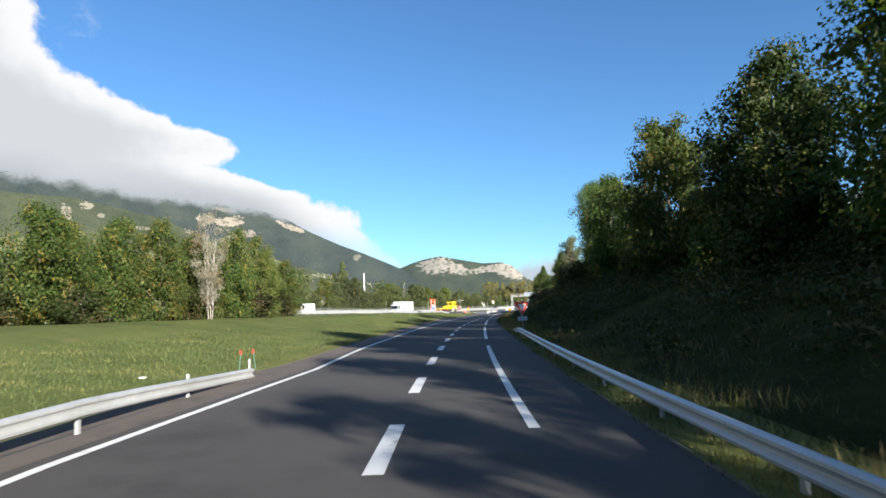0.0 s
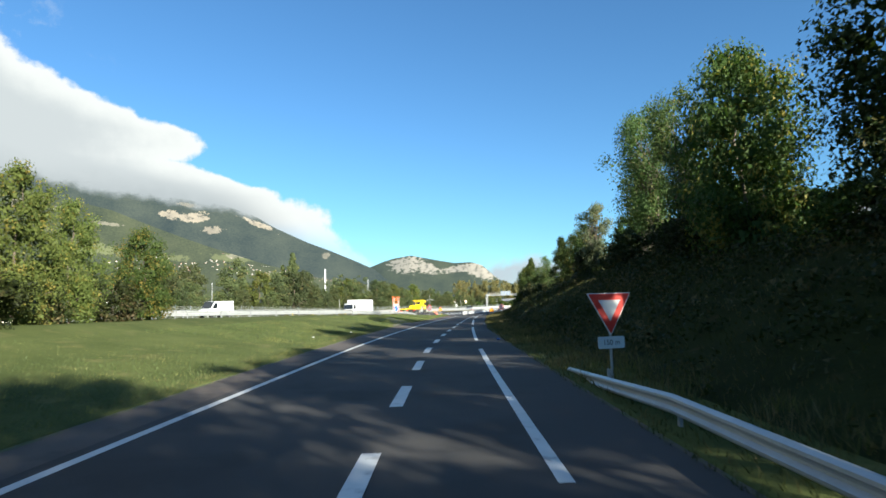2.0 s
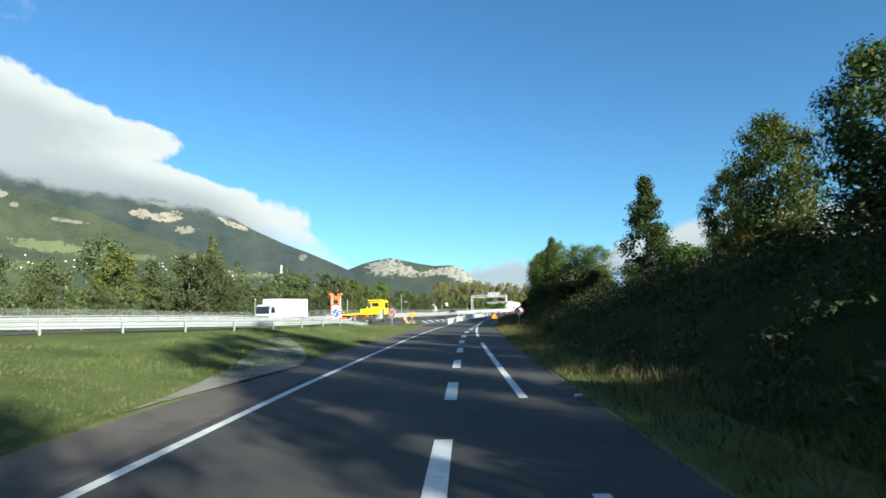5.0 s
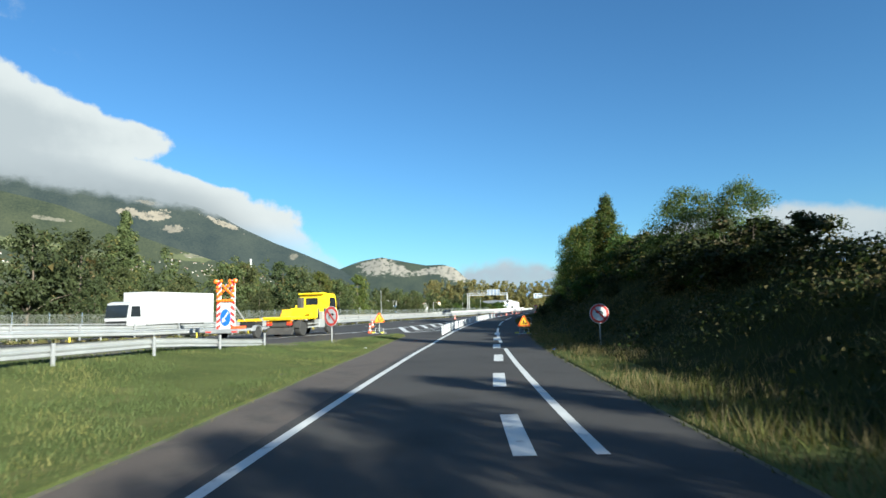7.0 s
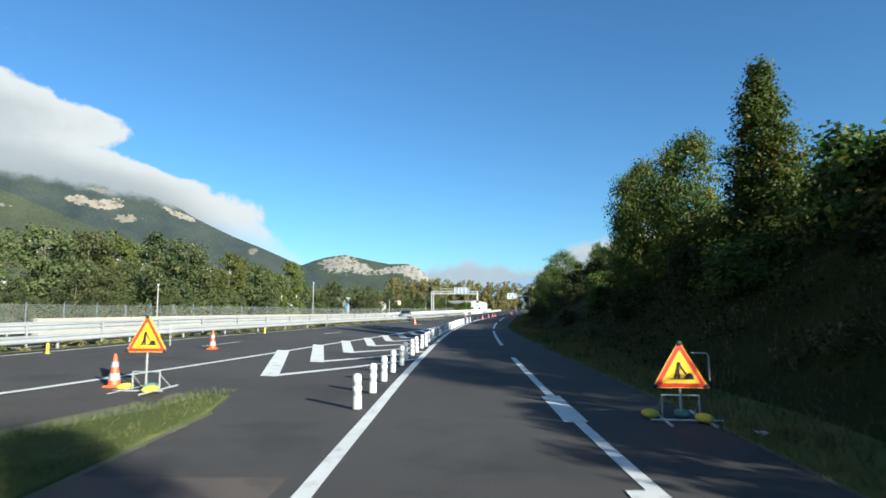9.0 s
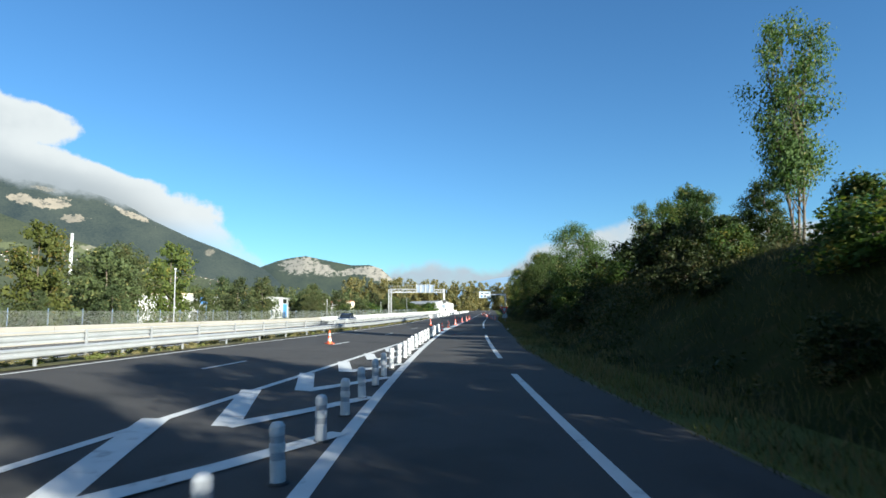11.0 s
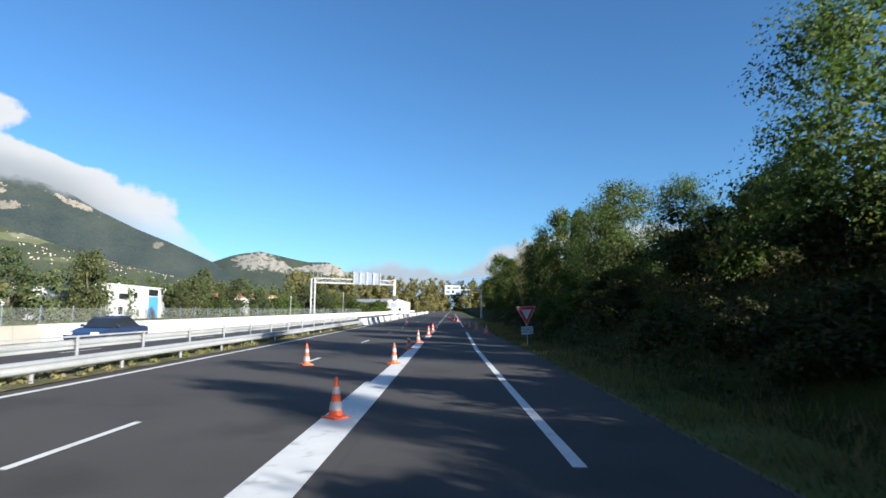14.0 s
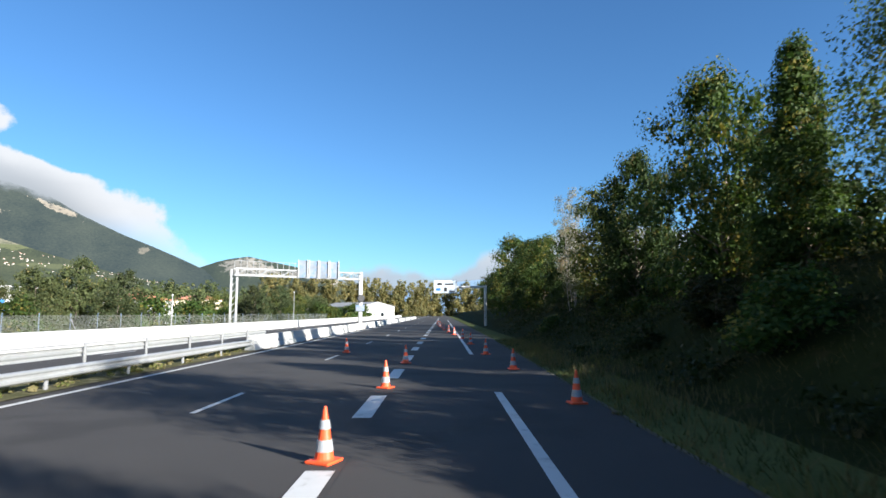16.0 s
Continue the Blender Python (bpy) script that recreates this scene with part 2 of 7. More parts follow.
WHITE_SOFT = surface("white_plastic", (0.46, 0.46, 0.46), (0.56, 0.56, 0.56), 3.0, 0.5, bump=0.05, fine=30.0, spots=(0.34, 0.34, 0.34), spot=(0.56, 0.7))
BAND = surface("grey_band", (0.24, 0.25, 0.27), (0.34, 0.36, 0.38), 6.0, 0.3, fine=60.0)
ORANGE = surface("cone_orange", (0.72, 0.075, 0.018), (0.82, 0.11, 0.03), 4.0, 0.5, fine=30.0, spots=(0.45, 0.06, 0.03), spot=(0.6, 0.75))
RED = surface("sign_red", (0.58, 0.03, 0.022), (0.66, 0.045, 0.03), 3.0, 0.4, fine=20.0)
SIGN_WHITE = surface("sign_white", (0.50, 0.50, 0.51), (0.58, 0.58, 0.58), 3.0, 0.4, fine=20.0)
SIGN_YELLOW = surface("sign_yellow", (0.80, 0.42, 0.015), (0.86, 0.50, 0.03), 3.0, 0.45, fine=20.0)
BLACK = surface("black", (0.012, 0.012, 0.013), (0.025, 0.025, 0.026), 5.0, 0.5, fine=20.0)
RUBBER = surface("rubber", (0.018, 0.018, 0.018), (0.035, 0.034, 0.033), 4.0, 0.85, bump=0.3, fine=30.0)
SIGN_BLUE = surface("sign_blue", (0.012, 0.10, 0.42), (0.02, 0.14, 0.50), 3.0, 0.4, fine=20.0)
TRUCK_YELLOW = surface("truck_yellow", (0.78, 0.52, 0.01), (0.84, 0.60, 0.02), 1.0, 0.35, fine=20.0, spots=(0.60, 0.42, 0.05), spot=(0.64, 0.75))
CHASSIS = surface("dark_chassis", (0.03, 0.03, 0.03), (0.07, 0.065, 0.06), 2.0, 0.7, bump=0.2, fine=20.0)
GLASS_DARK = surface("tinted_glass", (0.012, 0.015, 0.018), (0.02, 0.024, 0.028), 1.0, 0.08, fine=5.0, gloss=0.8)
LAMP_AMBER = surface("amber_lens", (0.75, 0.13, 0.01), (0.85, 0.2, 0.02), 4.0, 0.2, fine=20.0)
GREEN_BAG = surface("green_sandbag", (0.06, 0.16, 0.12), (0.10, 0.22, 0.18), 6.0, 0.8, bump=0.4, fine=25.0)
YELLOW_BAG = surface("yellow_sandbag", (0.42, 0.34, 0.03), (0.52, 0.42, 0.05), 6.0, 0.8, bump=0.4, fine=25.0)
WALL_WHITE = surface("white_cladding", (0.40, 0.40, 0.39), (0.48, 0.48, 0.47), 0.2, 0.6, bump=0.05, fine=6.0)
WALL_BLUE = surface("blue_cladding", (0.05, 0.22, 0.55), (0.08, 0.28, 0.62), 0.4, 0.55, fine=6.0)
WALL_CREAM = surface("cream_render", (0.55, 0.47, 0.34), (0.66, 0.57, 0.44), 0.4, 0.85, bump=0.1, fine=6.0)
ROOF_TILE = surface("clay_roof", (0.26, 0.10, 0.06), (0.36, 0.16, 0.10), 0.6, 0.85, bump=0.3, fine=6.0)
ROOF_GREY = surface("grey_roof", (0.20, 0.20, 0.21), (0.30, 0.30, 0.30), 0.4, 0.7, fine=6.0)
CAR_BLUE = surface("dark_blue_lacquer", (0.012, 0.02, 0.05), (0.018, 0.03, 0.07), 1.0, 0.15, fine=10.0, gloss=0.7)
# the blue spots paint a reflected sky into the base colour
SKY_PANEL = surface("sign_back", (0.09, 0.11, 0.14), (0.20, 0.23, 0.27), 0.8, 0.6, metal=0.0, fine=10.0, spots=(0.10, 0.16, 0.26), spot=(0.5, 0.6))


def far_land(name, a, b, rock, patches, haze_glow, fade=False, grain=1.0, meadows=()):
    """Wooded slopes far off, with rock or meadow in given patches (azimuth, elevation, half widths, lean, amount), and
    the light of the air before them, added as their own glow.
    """
    m = bpy.data.materials.new(name)
    m.use_nodes = True
    n = Nodes(m.node_tree)
    geo = n.add("ShaderNodeNewGeometry")
    co = geo.outputs["Position"]
    sep = n.add("ShaderNodeSeparateXYZ")
    n.plug(co, sep.inputs[0])
    x, y, z = n.math("SUBTRACT", sep.outputs[0], 5.0), n.math("SUBTRACT", sep.outputs[1], 100.0), n.math("SUBTRACT", sep.outputs[2], 2.0)
    az = n.math("MULTIPLY", n.math("ARCTAN2", x, y), 57.2958)
    el = n.math("MULTIPLY", n.math("ARCTAN2", z, n.math("SQRT", n.math("ADD", n.math("MULTIPLY", x, x), n.math("MULTIPLY", y, y)))), 57.2958)
    join = n.add("ShaderNodeCombineXYZ")
    n.plug(az, join.inputs[0])
    n.plug(n.math("MULTIPLY", el, 1.5), join.inputs[1])
    at = join.outputs[0]
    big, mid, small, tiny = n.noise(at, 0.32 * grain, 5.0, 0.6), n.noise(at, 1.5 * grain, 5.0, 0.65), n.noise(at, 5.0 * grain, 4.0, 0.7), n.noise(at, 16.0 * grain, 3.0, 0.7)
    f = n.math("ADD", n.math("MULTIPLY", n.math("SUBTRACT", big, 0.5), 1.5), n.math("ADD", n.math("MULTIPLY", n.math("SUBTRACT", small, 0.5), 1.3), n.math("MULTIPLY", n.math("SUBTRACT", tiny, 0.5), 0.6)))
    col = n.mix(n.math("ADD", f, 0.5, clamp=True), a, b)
    rough_edge = n.math("ADD", n.math("MULTIPLY", n.math("SUBTRACT", mid, 0.5), 2.8), n.math("MULTIPLY", n.math("SUBTRACT", small, 0.5), 1.5))

    def patch(pa, pe, wa, we, lean, amount):
        da = n.math("DIVIDE", n.math("SUBTRACT", az, pa), wa)
        de = n.math("DIVIDE", n.math("SUBTRACT", n.math("SUBTRACT", el, pe), n.math("MULTIPLY", n.math("SUBTRACT", az, pa), lean)), we)
        r = n.math("SQRT", n.math("ADD", n.math("MULTIPLY", da, da), n.math("MULTIPLY", de, de)))
        return n.math("MULTIPLY", n.smooth(n.math("ADD", r, rough_edge), 1.12, 0.88), amount)

    for row in meadows:
        col = n.mix(patch(*row), col, n.mix(small, (0.075, 0.085, 0.032), (0.15, 0.145, 0.06)))
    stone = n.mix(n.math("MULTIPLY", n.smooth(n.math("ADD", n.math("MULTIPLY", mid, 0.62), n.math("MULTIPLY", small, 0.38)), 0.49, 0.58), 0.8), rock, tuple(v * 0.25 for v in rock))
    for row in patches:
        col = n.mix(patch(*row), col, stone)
    p = n.add("ShaderNodeBsdfPrincipled")
    n.plug(col, p.inputs["Base Color"])
    p.inputs["Roughness"].default_value = 1.0
    p.inputs["Specular IOR Level"].default_value = 0.0
    # the slopes themselves emit the air's light, in place of real haze
    p.inputs["Emission Color"].default_value = (*haze_glow, 1)
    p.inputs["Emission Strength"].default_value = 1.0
    out = n.add("ShaderNodeOutputMaterial")
    if fade:  # the cloud hangs over the top of the ridge
        base = n.math("MULTIPLY", n.ramp(n.math("DIVIDE", n.math("ADD", az, 60.0), 60.0), [((q + 60) / 60, e / 15) for q, e in (
            (-60, 12.6), (-34.3, 11.6), (-28.4, 10.7), (-22.3, 10.15), (-18.5, 9.7), (-15.9, 9.0), (-13.5, 8.2), (-11.5, 7.6), (-6, 6.5))]), 15.0)
        fog = n.math("ADD", n.math("SUBTRACT", el, base), n.math("MULTIPLY", n.math("SUBTRACT", n.noise(at, 0.7, 6.0, 0.6), 0.5), 1.9))
        fog = n.math("MULTIPLY", n.smooth(fog, -0.5, 0.55), n.smooth(az, -10.5, -13.5))
        t = n.add("ShaderNodeBsdfTransparent")
        mx = n.add("ShaderNodeMixShader")
        n.plug(fog, mx.inputs[0])
        n.plug(p.outputs[0], mx.inputs[1])
        n.plug(t.outputs[0], mx.inputs[2])
        n.plug(mx.outputs[0], out.inputs[0])
    else:
        n.plug(p.outputs[0], out.inputs[0])
    return m


# ---------- the lie of the roads ----------
def table(x, pairs):
    xs, ys = zip(*pairs)
    return np.interp(x, xs, ys)


# slip road: bearing (degrees to the right of +y) by distance along it
BEARING = [(-400, -0.2), (0, -0.19), (12, 1.21), (24, 2.39), (36, 2.72), (48, 3.18), (60, 3.95), (75, 4.66), (88, 4.86), (100, 5.18), (112, 5.72), (124, 6.88), (132, 7.9), (140, 9.15), (148, 10.31), (156, 11.24), (168, 12.35), (180, 13.35), (192, 14.28), (204, 15.24), (216, 16.19), (230, 17.22), (243, 17.6), (900, 17.6), (1500, 12)]
AXIS_S = np.arange(-400.0, 1500.0, 1.0)
_b = np.radians(table(AXIS_S - 0.5, BEARING))
AXIS_X, AXIS_Y = np.cumsum(np.sin(_b)), np.cumsum(np.cos(_b))
AXIS_X, AXIS_Y = AXIS_X - np.interp(0, AXIS_S, AXIS_X), AXIS_Y - np.interp(0, AXIS_S, AXIS_Y)


def road_xy(s, d):
    """Place at s metres along the slip road and d metres to the right of its line."""
    b = np.radians(table(s, BEARING))
    return np.interp(s, AXIS_S, AXIS_X) + d * np.cos(b), np.interp(s, AXIS_S, AXIS_Y) - d * np.sin(b)


# motorway: its left edge line; u = 0 where it runs level with s = 230
MW_BEARING = [(-900, 30), (-300, 28), (-150, 26), (-110, 22), (-75, 20.0), (-45, 19.6), (-12, 18.4), (8, 17.6), (900, 17.6), (1500, 12)]
MW_U = np.arange(-900.0, 1300.0, 1.0)
_b = np.radians(table(MW_U, MW_BEARING))
MW_X, MW_Y = np.cumsum(np.sin(_b)), np.cumsum(np.cos(_b))
_jx, _jy = road_xy(230.0, -9.6)
MW_X, MW_Y = MW_X - np.interp(0, MW_U, MW_X) + _jx, MW_Y - np.interp(0, MW_U, MW_Y) + _jy


def mw_xy(u, e):
    b = np.radians(table(u, MW_BEARING))
    return np.interp(u, MW_U, MW_X) + e * np.cos(b), np.interp(u, MW_U, MW_Y) - e * np.sin(b)


def nearest(x, y, px, py, ps):
    """Distance along and to the right of a line, for arrays of places."""
    x, y = np.atleast_1d(np.asarray(x, float)), np.atleast_1d(np.asarray(y, float))
    along, side = np.empty(len(x)), np.empty(len(x))
    tx, ty = np.gradient(px), np.gradient(py)
    for a in range(0, len(x), 4000):
        q = slice(a, a + 4000)
        i = np.argmin((x[q, None] - px[None]) ** 2 + (y[q, None] - py[None]) ** 2, axis=1)
        dx, dy = x[q] - px[i], y[q] - py[i]
        along[q], side[q] = ps[i] + dx * tx[i] + dy * ty[i], dx * ty[i] - dy * tx[i]
    return along, side


MW_RISE = [(-900, 2.2), (-190, 1.9), (-138, 1.45), (-120, 1.2), (-103, 0.95), (-90, 0.52), (-80, 0.4), (-70, 0.42), (-62, 0.46), (-35, 0.36), (5, 0.05), (30, 0.0), (1300, 0.0)]
RIGHT_EDGE = [(-400, 3.1), (0, 3.1), (20, 3.15), (50, 3.2), (66, 3.1), (78, 2.95), (95, 3.3), (115, 3.9), (138, 4.15), (150, 4.6), (172, 4.2), (190, 3.6), (200, 3.5), (215, 3.9), (245, 4.0), (265, 3.6), (300, 4.0), (1500, 4.0)]
LEFT_EDGE = [(-400, -7.3), (17, -7.3), (21, -6.6), (65, -6.5), (86, -6.2), (100, -5.6), (115, -4.6), (135, -4.2), (150, -4.6), (153, -5.2)]
BANK = [(-400, 2.6), (20, 2.6), (60, 4.0), (100, 4.0), (118, 3.3), (143, 3.3), (158, 4.4), (200, 4.2), (250, 3.8), (320, 3.6), (500, 3.0), (1500, 2.0)]
BANK_RUN = [(-400, 9.0), (100, 8.8), (142, 8.8), (149, 6.8), (158, 6.8), (180, 8.0), (1500, 8.5)]
GORE = 153.0


def ease(t):
    t = np.clip(t, 0, 1)
    return t * t * (3 - 2 * t)


def height(x, y, land=True):
    """Height of the roads, and with land of the ground beside them."""
    s, d = nearest(x, y, AXIS_X, AXIS_Y, AXIS_S)
    u, e = nearest(x, y, MW_X, MW_Y, MW_U)
    a, b = np.maximum(0, -d - 3), np.maximum(0, e - 8.3)
    z = table(u, MW_RISE) * np.where(a > 0, a / (a + b * np.clip(1.3 - a / 12, 0.06, 1) + 0.001), 0) * np.minimum(1, a / 7)
    if land:
        r = np.maximum(0, d - table(s, RIGHT_EDGE) - 0.3)
        z = z + table(s, BANK) * ease((r - 1.4) / table(s, BANK_RUN)) ** 0.9
    return z


def ground_z(x, y):
    return float(height([x], [y])[0])


def road_point(s, d, up=0.0):
    x, y = road_xy(s, d)
    return Vector((float(x), float(y), float(height([x], [y])[0]) + up))


def mw_point(u, e, up=0.0):
    x, y = mw_xy(u, e)
    return Vector((float(x), float(y), float(height([x], [y], False)[0]) + up))


# ---------- mesh helpers ----------
def mesh_of(name, verts, faces, material, smooth=False):
    me = bpy.data.meshes.new(name)
    me.from_pydata([tuple(v) for v in verts], [], [tuple(f) for f in faces])
    for m in material if isinstance(material, (list, tuple)) else (material,):
        me.materials.append(m)
    if smooth:
        me.polygons.foreach_set("use_smooth", [True] * len(me.polygons))
    me.update()
    return me


def obj(name, verts, faces, material, parent=None, label="", category="", group="", kind="", smooth=False):
    ob = new(name, mesh_of(name, verts, faces, material, smooth))
    if parent:
        ob.parent = parent
    return tagged(ob, label, category, group, kind)


def thing(name, m, label, category, group="", kind=""):
    ob = new(name)
    ob.empty_display_size = 0.2
    ob.matrix_world = m
    return tagged(ob, label, category, group, kind)


def part(name, bm, material, parent, label="", smooth=False):
    """Links a bmesh as one mesh object under a thing or under a part."""
    me = bpy.data.meshes.new(name)
    bm.to_mesh(me)
    bm.free()
    me.materials.append(material)
    if smooth:
        me.polygons.foreach_set("use_smooth", [True] * len(me.polygons))
    ob = new(name, me)
    ob.parent = parent
    return tagged(ob, label)


def share(ob, parent, m):
    """One more piece on the same mesh."""
    o = new(ob.name.split(".")[0], ob.data)
    o.parent = parent
    o.matrix_basis = m
    return o


def box(bm, x0, x1, y0, y1, z0, z1, bevel=0.0):
    r = bmesh.ops.create_cube(bm, size=1.0, matrix=Matrix.Translation(((x0 + x1) / 2, (y0 + y1) / 2, (z0 + z1) / 2)) @ Matrix.Diagonal((x1 - x0, y1 - y0, z1 - z0, 1)))
    if bevel:
        edges = list({e for v in r["verts"] for e in v.link_edges})
        bmesh.ops.bevel(bm, geom=edges, offset=bevel, segments=2, affect="EDGES", profile=0.6)
    return bm


def boxes(*rows, bevel=0.0):
    bm = bmesh.new()
    for r in rows:
        box(bm, *r, bevel=bevel)
    return bm


def tube(bm, a, b, r0, r1=None, n=8):
    a, b = Vector(a), Vector(b)
    q = (b - a).to_track_quat("Z", "Y").to_matrix().to_4x4()
    bmesh.ops.create_cone(bm, cap_ends=True, segments=n, radius1=r0, radius2=r0 if r1 is None else r1, depth=(b - a).length,
                          matrix=Matrix.Translation((a + b) / 2) @ q)
    return bm


def rod(*ends, r=0.03, n=8):
    bm = bmesh.new()
    for a, b in zip(ends, ends[1:]):
        tube(bm, a, b, r, n=n)
    return bm


def lathe(rings, n=16):
    """A turned shape: rings of (radius, z)."""
    bm = bmesh.new()
    loops = [[bm.verts.new((r * math.cos(2 * math.pi * k / n), r * math.sin(2 * math.pi * k / n), z)) for k in range(n)] for r, z in rings]
    for lo, hi in zip(loops, loops[1:]):
        for k in range(n):
            bm.faces.new((lo[k], lo[(k + 1) % n], hi[(k + 1) % n], hi[k]))
    bm.faces.new(loops[0][::-1])
    bm.faces.new(loops[-1])
    return bm


def slab(outline, y0, y1, bevel=0.0):
    """An outline in x and z, made thick along y."""
    bm = bmesh.new()
    a = [bm.verts.new((x, y0, z)) for x, z in outline]
    b = [bm.verts.new((x, y1, z)) for x, z in outline]
    bm.faces.new(a)
    bm.faces.new(b[::-1])
    for k in range(len(a)):
        bm.faces.new((a[k - 1], b[k - 1], b[k], a[k]))
    bmesh.ops.recalc_face_normals(bm, faces=bm.faces)
    if bevel:
        bmesh.ops.bevel(bm, geom=list(bm.edges), offset=bevel, segments=2, affect="EDGES")
    return bm


def rounded(outline, r, n=4):
    """The outline with its corners rounded."""
    out = []
    for k, p in enumerate(outline):
        p, a, b = Vector(p), Vector(outline[k - 1]), Vector(outline[(k + 1) % len(outline)])
        p0, p1 = p + (a - p).normalized() * r, p + (b - p).normalized() * r
        for i in range(n + 1):
            t = i / n
            q = (1 - t) ** 2 * p0 + 2 * t * (1 - t) * p + t * t * p1
            out.append((q.x, q.y))
    return out


# ---------- ground, roads and far land ----------
def spread(near, far, first, grow):
    """Steps from near to far, each a little longer."""
    out, step = [near], first
    while out[-1] < far:
        out.append(out[-1] + step)
        step *= grow
    return out


def build_ground():
    rows = [-v for v in spread(20, 3500, 6, 1.25)][::-1] + [float(v) for v in np.arange(-18, 420, 2.0)] + spread(420, 1450, 5, 1.2)
    # offsets away from the slip road's edges
    offs = [0.0, 0.15, 0.5, 1, 1.8, 2.8, 4, 5.2, 6.5, 8, 9.5, 11, 12.5, 14, 15.5, 17, 18.5, 20, 22, 24, 26, 28, 30, 33, 36, 39, 42, 46, 50, 54, 58] + spread(63, 4600, 6, 1.28)
    n0 = np.array([math.cos(radians(9)), -math.sin(radians(9))])
    pts, mat = [], []
    width = 2 * len(offs) + 3
    for s in rows:
        lx, ly = road_xy(s, float(table(min(s, GORE), LEFT_EDGE)))
        rx, ry = road_xy(s, float(table(s, RIGHT_EDGE)))
        row = [(lx - o * n0[0], ly - o * n0[1]) for o in offs[::-1]] + [(lx + 0.1 * n0[0], ly + 0.1 * n0[1]), ((lx + rx) / 2, (ly + ry) / 2), (rx - 0.1 * n0[0], ry - 0.1 * n0[1])] + [(rx + o * n0[0], ry + o * n0[1]) for o in offs]
        pts += row
    last = np.array(pts[-width:])
    way = np.array([math.sin(radians(12)), math.cos(radians(12))])
    for k in (300, 900, 1800, 3400):
        pts += [tuple(p + way * k) for p in last]
    pts = np.array(pts, float)
    z = height(pts[:, 0], pts[:, 1])
    s, d = nearest(pts[:, 0], pts[:, 1], AXIS_X, AXIS_Y, AXIS_S)
    u, e = nearest(pts[:, 0], pts[:, 1], MW_X, MW_Y, MW_U)
    left = np.where(s < GORE, table(s, LEFT_EDGE), -12.0)
    paved = ((d > left + 0.05) & (d < table(s, RIGHT_EDGE) - 0.05)) | ((e > -12.6) & (e < np.where(u < -73, 10.6, 8.8)) & ~((e > -2.7) & (e < -1.5)))
    bumps = np.array([noise.noise((p[0] * 0.22, p[1] * 0.22, 0.0)) * 0.07 + noise.noise((p[0] * 0.05, p[1] * 0.05, 3.0)) * 0.12 for p in pts])
    away = np.clip(np.minimum(np.abs(d - left), np.abs(d - table(s, RIGHT_EDGE))) / 3.0, 0, 1)
    z = np.where(paved, z - 0.22, z + 0.02 + bumps * away)
    verts = np.column_stack([pts, z])
    n = len(pts) // width
    faces = [(r * width + c, r * width + c + 1, (r + 1) * width + c + 1, (r + 1) * width + c) for r in range(n - 1) for c in range(width - 1)]
    g = obj("ground", verts, faces, [GRASS, SHADED_UNDERGROWTH], None, "grassy verges and banks beside the slip road", "ground", kind="structure", smooth=True)
    # the material with the wood's shade in its colour covers the right bank
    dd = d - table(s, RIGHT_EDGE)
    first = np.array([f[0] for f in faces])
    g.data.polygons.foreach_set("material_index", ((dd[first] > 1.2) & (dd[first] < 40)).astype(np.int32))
    return g


build_ground()


def strip(name, lines, material, label, up=0.0, kind="structure", category="road"):
    """A paved sheet between lines of places; each line is a list of (x, y)."""
    w = len(lines)
    pts = np.array([lines[c][r] for r in range(len(lines[0])) for c in range(w)], float)
    z = height(pts[:, 0], pts[:, 1], False) + up
    faces = [(r * w + c, r * w + c + 1, (r + 1) * w + c + 1, (r + 1) * w + c) for r in range(len(lines[0]) - 1) for c in range(w - 1)]
    return obj(name, np.column_stack([pts, z]), faces, material, None, label, category, kind=kind)


def build_roads():
    s = np.arange(-120.0, 900.0, 2.0)
    ramp_left = np.where(s <= GORE, table(np.minimum(s, GORE), LEFT_EDGE), 0)
    # past the nose of the grass the pavement meets the motorway's own
    mx, my = mw_xy(MW_U, 8.3)
    s_m, d_m = nearest(mx, my, AXIS_X, AXIS_Y, AXIS_S)
    join = np.interp(s, s_m, d_m)
    ramp_left = np.where(s > GORE, join, np.where(s > GORE - 5, ramp_left + (join - ramp_left) * ease((s - GORE + 5) / 6), ramp_left))
    right = table(s, RIGHT_EDGE)
    lines = []
    for t in np.linspace(0, 1, 9):
        d = ramp_left + (right - ramp_left) * t
        lines.append(list(zip(*road_xy(s, d))))
    strip("slip_road", lines, ASPHALT, "dark grey asphalt slip road with worn surface", 0.004)
    shoulder = []
    sl = s[(s <= GORE - 6)]
    for k in np.linspace(0, 1, 3):
        d = table(sl, LEFT_EDGE) * (1 - k) + (table(sl, LEFT_LINE) - 0.35) * k
        shoulder.append(list(zip(*road_xy(sl, d))))
    strip("left_shoulder", shoulder, ASPHALT_OLD, "brownish old asphalt shoulder along the grass", 0.008)
    u = np.arange(-420.0, 880.0, 2.0)
    e1 = np.where(u < -75, 10.45, np.where(u < -66, 10.45 - (u + 75) / 9 * 2.15, 8.3))
    lines = [list(zip(*mw_xy(u, -1.6 + (e1 + 1.6) * t))) for t in np.linspace(0, 1, 7)]
    strip("motorway", lines, ASPHALT, "grey asphalt motorway carriageway")
    lines = [list(zip(*mw_xy(u, -12.4 + 9.8 * t + 0 * u))) for t in np.linspace(0, 1, 6)]
    strip("far_carriageway", lines, ASPHALT, "grey asphalt opposite carriageway of the motorway")


